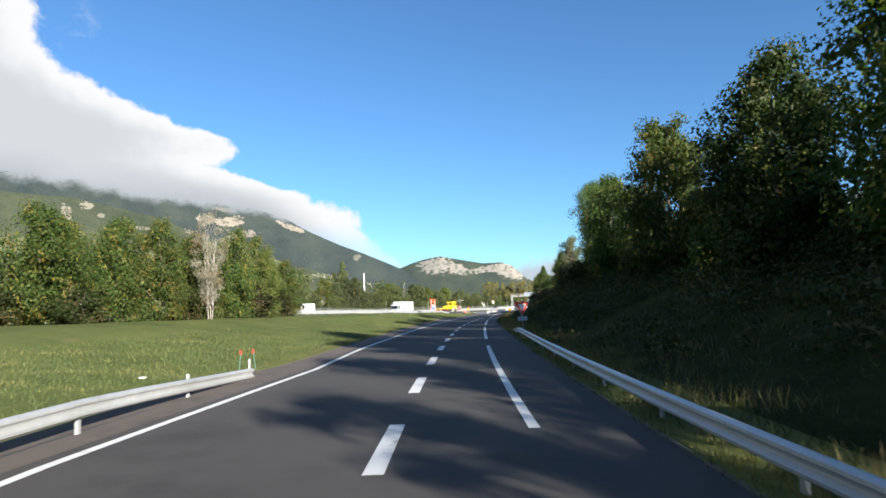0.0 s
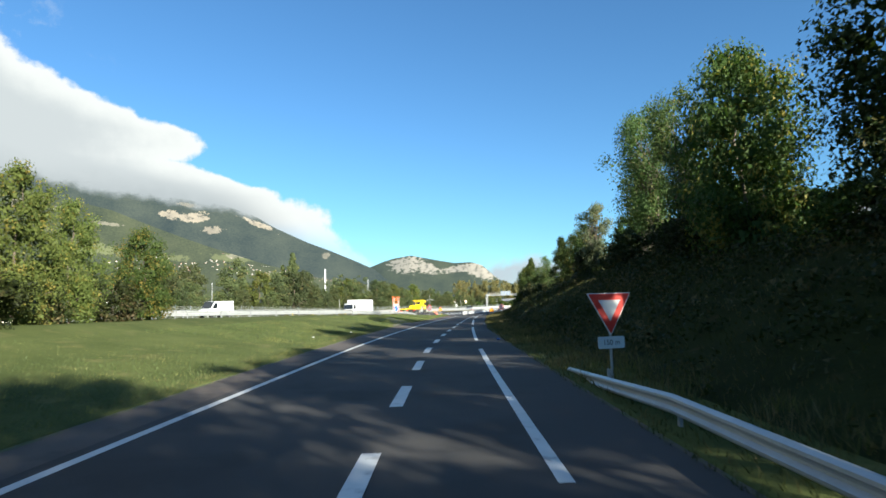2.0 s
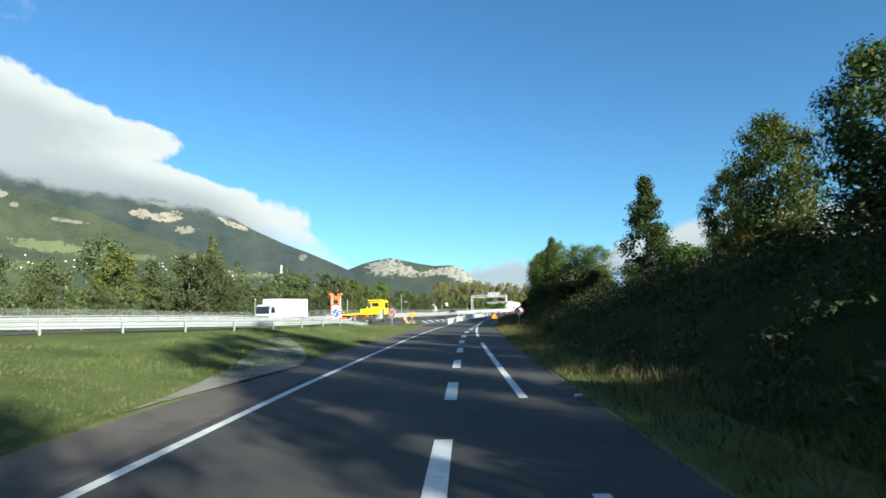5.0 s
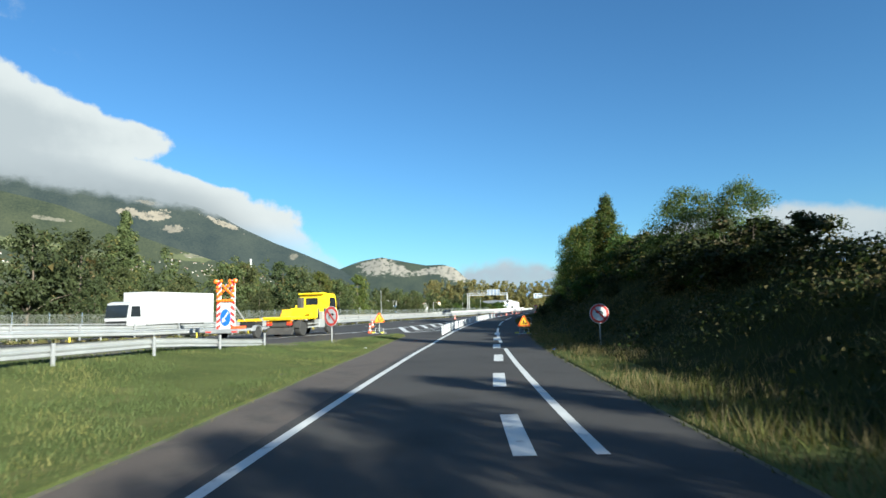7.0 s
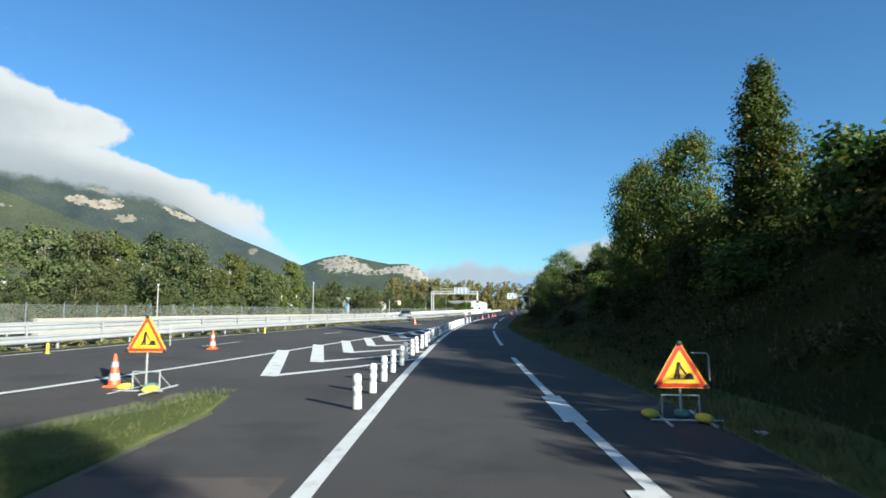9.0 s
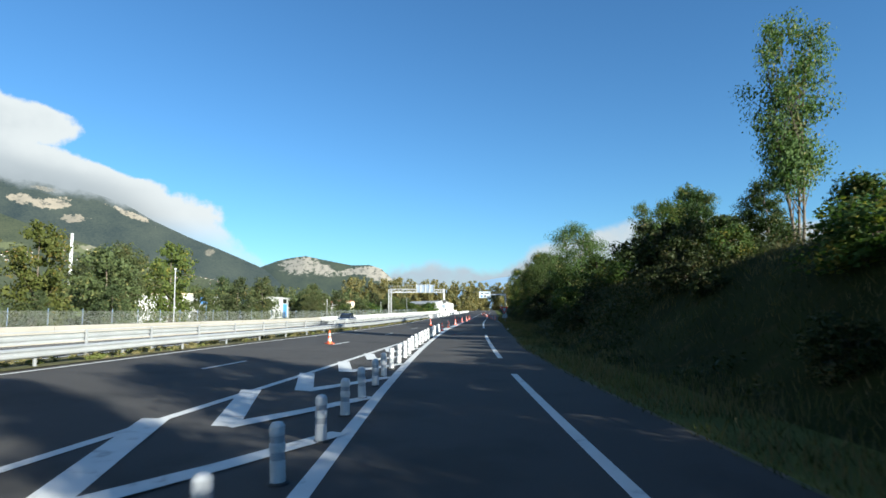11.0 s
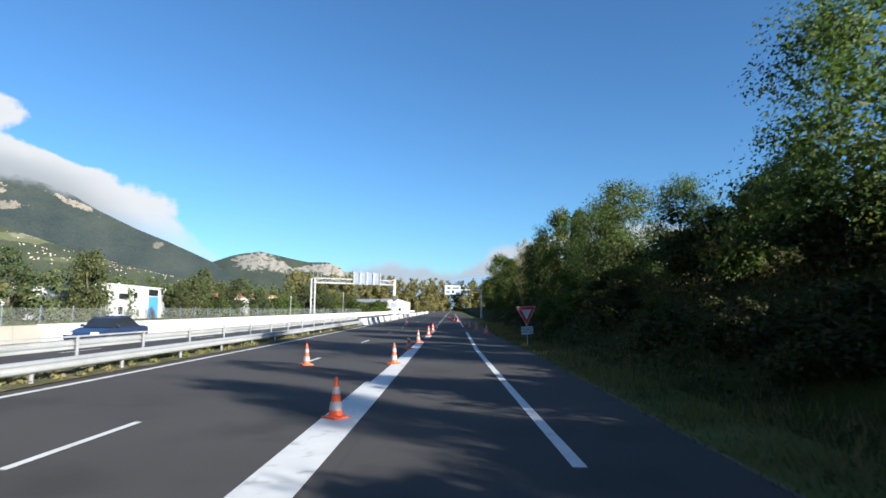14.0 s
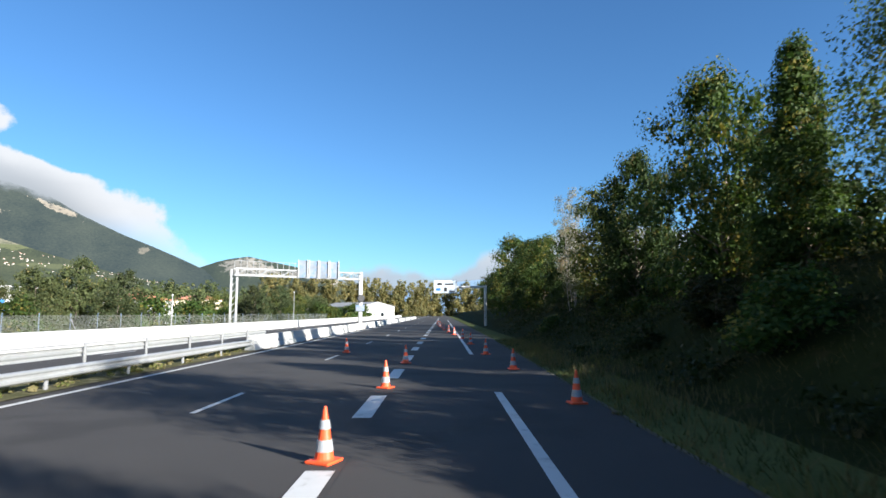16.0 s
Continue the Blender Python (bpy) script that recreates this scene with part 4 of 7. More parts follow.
def build_right_wood():
    g = "trees on the right bank"
    for kind, s, d, top, wide in [
        # behind the start of the walk, whose shade falls on the road
        ("dark", -30, 14, 9.5, 0.9), ("oak", -21, 15, 10.5, 0.8), ("dark", -13, 14.5, 11.5, 0.8), ("oak", -5, 15, 12.8, 0.75), ("dark", 3, 15, 13.9, 0.8),
        # the tall wood
        ("dark", 10, 15, 15.5, 1.0), ("oak", 18, 16, 14.2, 1.0), ("dark", 27, 14.8, 13.4, 0.95), ("oak", 33, 18, 14.0, 0.9), ("oak", 41, 14.8, 14.8, 0.85), ("dark", 47, 16.5, 15.5, 0.9), ("full", 56, 14.2, 14.0, 0.72),
        ("dark", 63, 17, 13.5, 0.8), ("ash", 67, 15.8, 16.0, 0.75), ("ash", 72.5, 15.4, 16.6, 0.7), ("ash", 78, 16.5, 17.8, 0.8), ("silver", 87.0, 14.2, 11.7, 0.8), ("dark", 80, 17.5, 12.0, 0.7), ("dark", 88, 17.5, 10.5, 0.75), ("dark", 94, 15.5, 10.6, 0.75),
        ("full", 100, 15, 10.2, 0.6), ("dark", 105.5, 15.5, 9.0, 0.6), ("spruce", 122.5, 16.8, 12.4, 0.85), ("scrub", 113, 16.5, 5.8, 1.1),
        # acacia, lime and the round trees
        ("acacia", 144.4, 14.8, 9.1, 0.8), ("acacia", 140.3, 16.2, 8.6, 0.72), ("scrub", 151, 15.0, 6.8, 1.1), ("lime", 163, 13.2, 12.2, 0.82), ("full", 169.5, 12.4, 11.0, 0.62), ("full", 174.5, 11.4, 10.8, 0.5), ("dark", 166, 17, 8.5, 0.7), ("scrub", 156.5, 14.5, 7.2, 1.1),
        ("scrub", 180, 12.5, 6.6, 1.1), ("dark", 186, 15, 7.2, 0.6), ("ash", 197.5, 16.0, 15.2, 0.66), ("dark", 202, 17, 8.6, 0.8), ("dark", 205.5, 14.8, 8.8, 0.68), ("full", 210.5, 14.6, 9.0, 0.6), ("oak", 217, 18.4, 11.4, 0.6), ("ash", 223.5, 16.6, 11.2, 0.62),
        ("scrub", 226, 13.5, 6.6, 1.1), ("acacia", 237.8, 12.8, 11.4, 0.80), ("dark", 246, 15.5, 9.4, 0.7), ("acacia", 250, 12.2, 8.6, 0.62), ("acacia", 258.5, 11.6, 10.2, 0.72), ("full", 265.5, 12.6, 8.6, 0.55),
        ("acacia", 270.5, 13.5, 10.8, 0.72), ("lime", 275.5, 12.6, 11.4, 0.72), ("full", 280, 12.0, 12.0, 0.6), ("dark", 287, 10.8, 10.5, 0.65), ("yellow", 293, 11.2, 10.2, 0.75), ("birch", 301.5, 10.6, 11.6, 0.6), ("dark", 308, 11.6, 9.6, 0.75),
        ("full", 318, 11.4, 10.2, 0.75), ("dark", 329, 11.2, 11.2, 0.75), ("full", 340.5, 11.0, 13.0, 0.75), ("dark", 354, 12, 10.5, 0.85), ("oak", 372, 12.5, 11, 0.85), ("dark", 394, 13, 11.5, 1.0), ("oak", 420, 14, 12, 1.0)]:
        x, y = (float(v) for v in road_xy(s, d if s < 90 else d - 0.5))
        tree(kind, x, y, top, wide if s < 90 or kind == "ash" else wide * 1.28, group=g)
    # a second row closes the tall wood behind
    for k in range(10):
        s = 2 + 8.0 * k
        x, y = (float(v) for v in road_xy(s, 23.5 + 2.5 * math.sin(k * 2.1)))
        tree("dark" if k % 3 else "oak", x, y, 12.5 + 1.2 * math.sin(k * 1.3) - (2.5 if s > 60 else 0), 1.0, group="trees behind the bank")
    rng = random.Random(5)
    # bushes along the foot of the wood
    for k in range(64):
        s = -4 + 5.4 * k + rng.uniform(-1.2, 1.2)
        d = rng.uniform(13.0, 16.5) if s < 130 else rng.uniform(11.5, 15)
        x, y = (float(v) for v in road_xy(s, d))
        kind = rng.choice(["bush", "bush", "scrub"])
        low = 0.3 if 116 < s < 144 else 0.55 if 96 < s < 145 or 176 < s < 198 or 221 < s < 234 else 1.0
        tree(kind, x, y, ground_z(x, y) + rng.uniform(2.0, 3.6) * low, rng.uniform(0.9, 1.3), group="bushes on the right bank")
    # low bushes on the slope itself
    for k in range(34):
        s = 150 + 4.6 * k + rng.uniform(-1.5, 1.5)
        x, y = (float(v) for v in road_xy(s, float(table(s, RIGHT_EDGE)) + rng.uniform(3.4, 7.0)))
        tree(rng.choice(["bush", "scrub"]), x, y, ground_z(x, y) + rng.uniform(0.9, 1.9), rng.uniform(1.1, 1.5), group="bushes on the right bank")
    for s, d, top in ((130, 13.4, 5.3), (133.5, 12.8, 5.6), (137, 13.0, 5.6), (140.5, 12.6, 5.5)):
        x, y = (float(v) for v in road_xy(s, d))
        tree("bush", x, y, top, 1.5, group="bushes on the right bank")
    # tall thicket that closes the wood below the crowns
    for k in range(34):
        s = -8 + 9.0 * k + rng.uniform(-1.5, 1.5)
        if 94 < s < 142 or 178 < s < 200 or 221 < s < 233:
            continue
        x, y = (float(v) for v in road_xy(s, rng.uniform(15.5, 18.5)))
        tree("thicket", x, y, ground_z(x, y) + rng.uniform(2.6, 4.0), rng.uniform(0.9, 1.2), group="thicket under the trees")


build_right_wood()


def build_left_trees():
    g = "trees on the grass between the roads"
    for kind, x, y, top, wide in [
        ("full", -36, 40, 10.6, 0.9), ("full", -27.5, 39, 10.0, 0.85), ("full", -22.8, 40, 9.0, 0.7), ("full", -19.6, 39.5, 8.7, 0.62), ("birch", -18.2, 44.5, 10.0, 0.85), ("full", -18.3, 50, 9.4, 0.6), ("full", -20.5, 46.5, 8.4, 0.6),
        ("yellow", -19.2, 58.5, 9.8, 0.72), ("yellow", -20.4, 65, 9.2, 0.72), ("full", -21.2, 76, 8.8, 0.75), ("full", -31, 46, 10, 0.8), ("full", -32, 56, 9.6, 0.9), ("dark", -29, 66, 9.2, 0.9), ("full", -23.5, 53, 9.2, 0.7)]:
        tree(kind, x, y, top, wide, group=g)
    for k, (x, y) in enumerate([(-24, 37.5), (-20.3, 43), (-18.2, 53.5), (-20, 61.5), (-20.4, 70), (-29, 36)]):
        tree("bush", x, y, ground_z(x, y) + 2.4 + 0.4 * (k % 3), 1.1, group="bushes between the roads")


build_left_trees()


def build_far_trees():
    rng = random.Random(8)
    g = "trees behind the motorway"
    tree("poplar", -37, 207, 19.5, 0.95, "tall narrow poplar above the other trees", g)
    tree("poplar", -40.5, 209, 16, 0.9, "tall narrow poplar above the other trees", g)
    for kind, x, y, top in [("far_yellow", -23, 229, 12.4), ("far", -13, 271, 12.8), ("far_yellow", -9, 276, 11), ("far_dark", -3, 306, 9.6), ("far", 5, 309, 9.6), ("far_dark", -16, 262, 9.5), ("far", 16.1, 341.4, 9.4), ("far_dark", 23.3, 334.5, 7.5), ("far", 14.5, 336, 6.4), ("far", 19.5, 345, 7.0)]:
        tree(kind, x, y, top, 0.85, group=g)
    for k in range(9):
        x, y = (float(v) for v in mw_xy(62 + 6.5 * k, -19.5 - 2.2 * math.sin(k * 1.9)))
        tree("scrub" if k % 2 else "bush", x, y, ground_z(x, y) + 2.6 + 0.9 * math.sin(k * 2.7), 1.1, group="bushes before the office")
    for row, (e, lo, hi) in enumerate([(-20, 3.6, 6.4), (-30, 7.0, 11.5)]):
        u = -165.0
        while u < 230:
            x, y = (float(v) for v in mw_xy(u, e + rng.uniform(-4, 4)))
            top = ground_z(x, y) + rng.uniform(lo, hi) * (0.72 if u > 60 else 1.0)
            if row == 0:
                kind = rng.choice(["far", "far_dark", "far_dark", "far"]) if u < 120 else "scrub"
            else:
                kind = rng.choice(["far", "far", "far_dark", "far", "far_dark", "far_yellow"])
            # the halls stand free here
            if not (16 < u < 130 and rng.random() < (0.8 if u > 55 else 0.9)):
                tree(kind, x, y, top, rng.uniform(0.8, 1.05) if kind.startswith("far") else 1.2, group=g)
            u += {0: 7.5, 1: 6.5}[row] * rng.uniform(0.8, 1.25)


def far_wood(name, label, spots, count, size, leaf, seed):
    """A wood too far off to count its trees: crowns of leaf sprays over the given (x, y, top, half width)."""
    rng = np.random.default_rng(seed)
    centres, radii = [], []
    for x, y, top, w in spots:
        z0 = ground_z(x, y)
        for h in np.linspace(0.06, 0.95, 11):
            a, q = rng.uniform(0, 6.28), w * rng.uniform(0.2, 0.75) * math.sqrt(max(0.1, 1 - (1.6 * h - 0.7) ** 2))
            centres.append((x + q * math.cos(a), y + q * math.sin(a), z0 + (top - z0) * h))
            radii.append(w * rng.uniform(0.35, 0.6) * (1 - 0.45 * h))
    me = leaves_mesh(name, leaf_cloud(rng, np.array(centres), np.array(radii), count, size, 1.1), leaf)
    return tagged(new(name, me), label, "wood", kind="stuff")


def build_far_woods():
    rng = random.Random(18)
    spots = []
    for k in range(110):
        t = k / 109
        spots.append((44 + 180 * t + rng.uniform(-5, 5), 640 + 20 * math.sin(3 * t) + rng.uniform(-16, 16), rng.uniform(24, 30) - 7 * t, rng.uniform(5.5, 8.0)))
    far_wood("autumn_wood", "tan and yellow autumn wood across the valley", spots, 110000, 0.72, LEAF_AUTUMN, 5)
    spots = []
    for k in range(44):
        t = k / 43
        spots.append((-70 + 118 * t + rng.uniform(-6, 6), 560 + 40 * t + rng.uniform(-14, 14), rng.uniform(13, 19), rng.uniform(5.0, 7.5)))
    far_wood("valley_wood", "mixed brownish green wood in the valley", spots, 36000, 0.62, LEAF_BELT, 6)
    spots = []
    for u in np.arange(-190, 240, 5.5):
        x, y = (float(v) for v in mw_xy(float(u), -46 + rng.uniform(-6, 6)))
        spots.append((x, y, ground_z(x, y) + (rng.uniform(9.5, 14.5) if u < 5 else rng.uniform(4.5, 7.5)), rng.uniform(3.2, 5.0)))
    far_wood("green_wood", "green wood behind the motorway fence", spots, 100000, 0.34, LEAF_BELT, 7)


build_far_trees()
build_far_woods()

# ---------- rails, barriers and fence ----------
W_BEAM = [(0.000, -0.155), (0.025, -0.15), (0.075, -0.115), (0.08, -0.075), (0.02, -0.03), (0.015, 0.0), (0.02, 0.03), (0.08, 0.075), (0.075, 0.115), (0.025, 0.15), (0.0, 0.155)]


def sweep(name, line, profile, material, parent, mid, side=1.0, label="", closed=False, thick=0.006):
    """A profile (outwards, up) drawn along places; side: which way it bulges (+1 right)."""
    pts = np.array([p[:] for p in line], float)
    t = np.gradient(pts[:, :2], axis=0)
    t /= np.linalg.norm(t, axis=1)[:, None]
    nrm = np.column_stack([t[:, 1], -t[:, 0]]) * side
    prof = list(profile) if closed else list(profile) + [(a - thick, b) for a, b in reversed(profile)]
    k = len(prof)
    verts = [(p[0] + n[0] * a, p[1] + n[1] * a, p[2] + mid + b) for p, n in zip(pts, nrm) for a, b in prof]
    faces = [(i * k + j, i * k + (j + 1) % k, (i + 1) * k + (j + 1) % k, (i + 1) * k + j) for i in range(len(pts) - 1) for j in range(k)]
    faces += [tuple(range(k)), tuple((len(pts) - 1) * k + j for j in reversed(range(k)))]
    return obj(name, verts, faces, material, parent, label)


def guardrail(place, a, b, off, side, label, top=0.72, gap=4.0, beams=1, post_top=None, dip=0.0):
    """A steel guardrail along place(along, off): beam on posts, bulging to one side; dip: how far its end goes down."""
    rail = thing("guardrail", Matrix.Identity(4), label, "guardrail", "guardrails along the roads")
    al = np.arange(a, b + 0.01, min(2.0, gap))
    line = []
    for v in al:
        p = place(float(v), off(float(v)) if callable(off) else off)
        left = b - v
        line.append((p.x, p.y, p.z - (dip * (1 - left / 8.0) if dip and left < 8 else 0)))
    for k in range(beams):
        sweep("beam", line, W_BEAM, ZINC, rail, top - 0.155 - 0.42 * k, side)
    tall = post_top or top - 0.04
    bm = boxes((-0.03, 0.03, -0.045, 0.045, -0.3, tall), bevel=0.008)
    first = None
    for v in np.arange(a + gap / 2, b, gap):
        o = off(float(v)) if callable(off) else off
        p = place(float(v), o - 0.075 * side)
        q = place(float(v) + 0.5, o - 0.075 * side)
        m = Matrix.Translation(p) @ Matrix.Rotation(-math.atan2(q.x - p.x, q.y - p.y), 4, "Z")
        if first is None:
            first = part("post", bm, ZINC_MATT, rail)
            first.matrix_basis = m
        else:
            share(first, rail, m)
    return rail


guardrail(road_point, -24, 18.5, -6.4, 1, "galvanised steel guardrail in the grass verge", 0.6, 4.0, dip=0.35)
guardrail(road_point, -16, 46, lambda s: float(table(s, [(-16, 3.4), (10, 3.4), (46, 3.6)])), -1, "galvanised steel guardrail below the wooded bank", 0.52, 4.0, dip=0.42)
guardrail(mw_point, -210, -95.2, lambda u: float(table(u, [(-210, 13.4), (-114, 13.2), (-98, 11.2), (-95, 10.7)])), -1, "low galvanised guardrail along the motorway shoulder", 0.58, 4.0, post_top=0.62, dip=0.3)
guardrail(mw_point, -300, 58, -0.72, 1, "galvanised guardrail along the motorway median", 0.60, 4.0)
far_rail = guardrail(mw_point, -300, 66, -2.35, -1, "galvanised guardrail with a top bar on the median's far side", 0.92, 4.0, 1, 1.03)
sweep("top_bar", [mw_point(float(u), -2.35) for u in np.arange(-300, 66.1, 4)], [(-0.04, 0.98), (0.04, 0.98), (0.04, 1.03), (-0.04, 1.03)], ZINC_MATT, far_rail, 0.0, closed=True)
guardrail(mw_point, -300, -36, -11.9, 1, "galvanised guardrail beside the far carriageway", 0.8, 4.0, 1)


def build_barriers():
    prof = [(0.0, 0.0), (0.10, 0.0), (0.13, 0.9), (0.18, 0.95), (0.42, 0.95), (0.44, 0.0)]
    for lo, hi, length, foot, head, tall, mat, label in ((-60, 22, 8.0, 0.25, 0.16, 1.0, CONCRETE, "long grey concrete barrier beside the far carriageway"), (22.1, 330, 12.0, 0.3, 0.2, 1.03, CONCRETE_NEW, "new white concrete barrier beside the far carriageway")):
        w = thing("concrete_barrier", Matrix.Identity(4), label, "barrier")
        for u in np.arange(lo, hi - 1, length):
            line = [mw_point(float(v), -12.2) for v in np.linspace(u + 0.02, min(u + length, hi) - 0.02, 4)]
            sweep("segment", line, [(-foot, -0.1), (foot, -0.1), (foot * 0.95, 0.12), (head, tall - 0.04), (head - 0.04, tall), (0.04 - head, tall), (-head, tall - 0.04), (-foot * 0.95, 0.12)], mat, w, 0.0, closed=True)
    # temporary blocks at the median
    base = [(-0.3, 0.0), (-0.3, 0.08), (-0.17, 0.32), (-0.1, 0.8), (0.1, 0.8), (0.17, 0.32), (0.3, 0.08), (0.3, 0.0)]
    bm = bmesh.new()
    k = len(base)
    rows = [[bm.verts.new((x, y, z)) for x, z in base] for y in (-1.9, 1.9)]
    for j in range(k):
        bm.faces.new((rows[0][j], rows[0][(j + 1) % k], rows[1][(j + 1) % k], rows[1][j]))
    bm.faces.new(rows[0])
    bm.faces.new(rows[1][::-1])
    bmesh.ops.recalc_face_normals(bm, faces=bm.faces)
    bmesh.ops.bevel(bm, geom=list(bm.edges), offset=0.025, segments=2, affect="EDGES")
    first = thing("barrier_block", Matrix.Identity(4), "white concrete barrier block on the median", "barrier", "row of barrier blocks")
    part("block", bm, CONCRETE_NEW, first)
    part("lifting_slot", boxes((-0.302, 0.302, -0.9, -0.6, 0.0, 0.07), (-0.302, 0.302, 0.6, 0.9, 0.0, 0.07)), BLACK, first)
    rng = random.Random(3)
    for k in range(46):
        u = 60.0 + 4.05 * k
        p, q = mw_point(u, -0.72 + rng.uniform(-0.07, 0.07)), mw_point(u + 1, -0.72)
        m = Matrix.Translation(p) @ Matrix.Rotation(-math.atan2(q.x - p.x, q.y - p.y) + rng.uniform(-0.03, 0.03), 4, "Z")
        if k:
            copy_thing(first, m)
        else:
            first.matrix_world = m


build_barriers()


def net_material():
    m = bpy.data.materials.new("wire_netting")
    m.use_nodes = True
    n = Nodes(m.node_tree)
    co = n.add("ShaderNodeTexCoord").outputs["UV"]
    sep = n.add("ShaderNodeSeparateXYZ")
    n.plug(co, sep.inputs[0])
    a = n.math("PINGPONG", n.math("ADD", sep.outputs[0], sep.outputs[1]), 0.04)
    b = n.math("PINGPONG", n.math("SUBTRACT", sep.outputs[0], sep.outputs[1]), 0.04)
    wire = n.math("LESS_THAN", n.math("MINIMUM", a, b), 0.006)
    p = n.add("ShaderNodeBsdfPrincipled")
    p.inputs["Base Color"].default_value = (0.16, 0.17, 0.15, 1)
    p.inputs["Roughness"].default_value = 0.6
    t, mx = n.add("ShaderNodeBsdfTransparent"), n.add("ShaderNodeMixShader")
    n.plug(wire, mx.inputs[0])
    n.plug(t.outputs[0], mx.inputs[1])
    n.plug(p.outputs[0], mx.inputs[2])
    n.plug(mx.outputs[0], n.add("ShaderNodeOutputMaterial").inputs[0])
    return m


def build_fence():
    f = thing("wire_fence", Matrix.Identity(4), "wire mesh fence on thin posts behind the motorway", "fence")
    us = np.arange(-190.0, 150.0, 3.0)
    pts = [mw_point(float(u), -15.0) for u in us]
    pts = [Vector((p.x, p.y, ground_z(p.x, p.y))) for p in pts]
    verts = [v for p in pts for v in ((p.x, p.y, p.z), (p.x, p.y, p.z + 1.9))]
    faces = [(2 * k, 2 * k + 2, 2 * k + 3, 2 * k + 1) for k in range(len(pts) - 1)]
    ob = obj("netting", verts, faces, net_material(), f)
    uv = ob.data.uv_layers.new()
    for li, lo in enumerate(ob.data.loops):
        uv.data[li].uv = (3.0 * (lo.vertex_index // 2), 1.9 * (lo.vertex_index % 2))
    first = None
    for k, p in enumerate(pts):
        if first is None:
            first = part("post", rod((0, 0, -0.2), (0, 0, 2.05), r=0.024, n=6), SKY_PANEL, f)
            first.location = p
        else:
            share(first, f, Matrix.Translation(p))
    for k in range(4, len(pts), 9):
        a, b = pts[k], pts[k] + (pts[k + 1 if k + 1 < len(pts) else k - 1] - pts[k]).normalized() * 1.3
        part("brace", rod(a + Vector((0, 0, 1.7)), b, r=0.025, n=6), ZINC_MATT, f)
    for u in (-120, -78, -46, -12, 33, 78, 120):
        p = mw_point(u, -14.4)
        pole = thing("pole", Matrix.Translation((p.x, p.y, ground_z(p.x, p.y))), "thin grey metal pole behind the motorway", "pole")
        part("shaft", rod((0, 0, -0.3), (0, 0, 3.6 if u % 4 else 5.4), r=0.045), ZINC_MATT, pole)
        part("cap", boxes((-0.07, 0.07, -0.07, 0.07, 3.6 if u % 4 else 5.4, 3.72 if u % 4 else 5.52)), WHITE, pole)


build_fence()


# ---------- bollards and cones ----------
def build_bollards():
    b = thing("bollard", Matrix.Identity(4), "white flexible lane bollard with grey reflective bands", "bollard", "row of bollards along the gore")
    part("post", lathe([(0.09, 0), (0.09, 0.26), (0.082, 0.27), (0.082, 0.37), (0.092, 0.38), (0.095, 0.46), (0.082, 0.47), (0.082, 0.56), (0.09, 0.57), (0.088, 0.66), (0.06, 0.70), (0.02, 0.71)], 16), WHITE_SOFT, b, smooth=False)
    part("foot", lathe([(0.13, 0), (0.13, 0.015), (0.1, 0.03)], 16), RUBBER, b)
    part("band", lathe([(0.0835, 0.275), (0.0855, 0.276), (0.0855, 0.364), (0.0835, 0.365)], 16), BAND, b, "grey reflective band")
    part("band", lathe([(0.0835, 0.475), (0.0855, 0.476), (0.0855, 0.554), (0.0835, 0.555)], 16), BAND, b, "grey reflective band")
    rng = random.Random(2)
    for k in range(34):
        s = 150.6 + 2.12 * k
        p = road_point(s, float(table(s, [(150, -1.9), (190, -2.0), (225, -2.05)])) + rng.uniform(-0.04, 0.04))
        m = Matrix.Translation(p) @ Euler((rng.uniform(-0.04, 0.04), rng.uniform(-0.04, 0.04), rng.uniform(0, 6))).to_matrix().to_4x4()
        if k:
            copy_thing(b, m)
        else:
            b.matrix_world = m


build_bollards()


def cone_ring(lo, hi):
    """Radius of the cone at a height."""
    return 0.130 - 0.108 * lo / 0.74, 0.130 - 0.108 * hi / 0.74


def build_cones():
    c = thing("traffic_cone", Matrix.Identity(4), "orange traffic cone with grey reflective bands", "traffic cone", "traffic cones on the road")
    part("base", boxes((-0.185, 0.185, -0.185, 0.185, 0, 0.04), bevel=0.012), ORANGE, c)
    part("body", lathe([(0.15, 0.035), (0.130, 0.055), (0.026, 0.71), (0.020, 0.735), (0.005, 0.742)], 18), ORANGE, c, smooth=False)
    for lo, hi in ((0.15, 0.30), (0.44, 0.56)):
        a, b = cone_ring(lo - 0.03, hi - 0.03)
        part("band", lathe([(a + 0.004, lo), (a + 0.010, lo + 0.002), (b + 0.010, hi - 0.002), (b + 0.004, hi)], 18), BAND, c, "grey reflective band")
    rng = random.Random(4)
    spots = [(s, d, None) for s, d in [(223.1, -1.95), (232.2, -1.98), (242.6, -1.92), (250.2, -1.95), (256.6, -1.85), (264.6, -1.55), (272.4, -1.49), (280.2, -1.45),
             (269.7, 3.04), (277.6, 2.58), (285.2, 2.15), (294.5, 1.85), (302.5, 1.6), (311, 1.1), (319, 0.65), (327, 0.2), (336, -0.1), (345, -0.4), (354, -0.7), (364, -1.0),
             (241.8, -4.9), (202.8, -6.9), (286.6, -4.9)]]
    for k, (s, d, _) in enumerate(spots):
        m = Matrix.Translation(road_point(s, d, 0.005)) @ Euler((0, 0, rng.uniform(0, 6))).to_matrix().to_4x4()
        if k:
            copy_thing(c, m)
        else:
            c.matrix_world = m
    for x, y in ((4.87, 152.85), (4.79, 162.7)):
        copy_thing(c, Matrix.Translation((x, y, float(height([x], [y], False)[0]) + 0.005)))


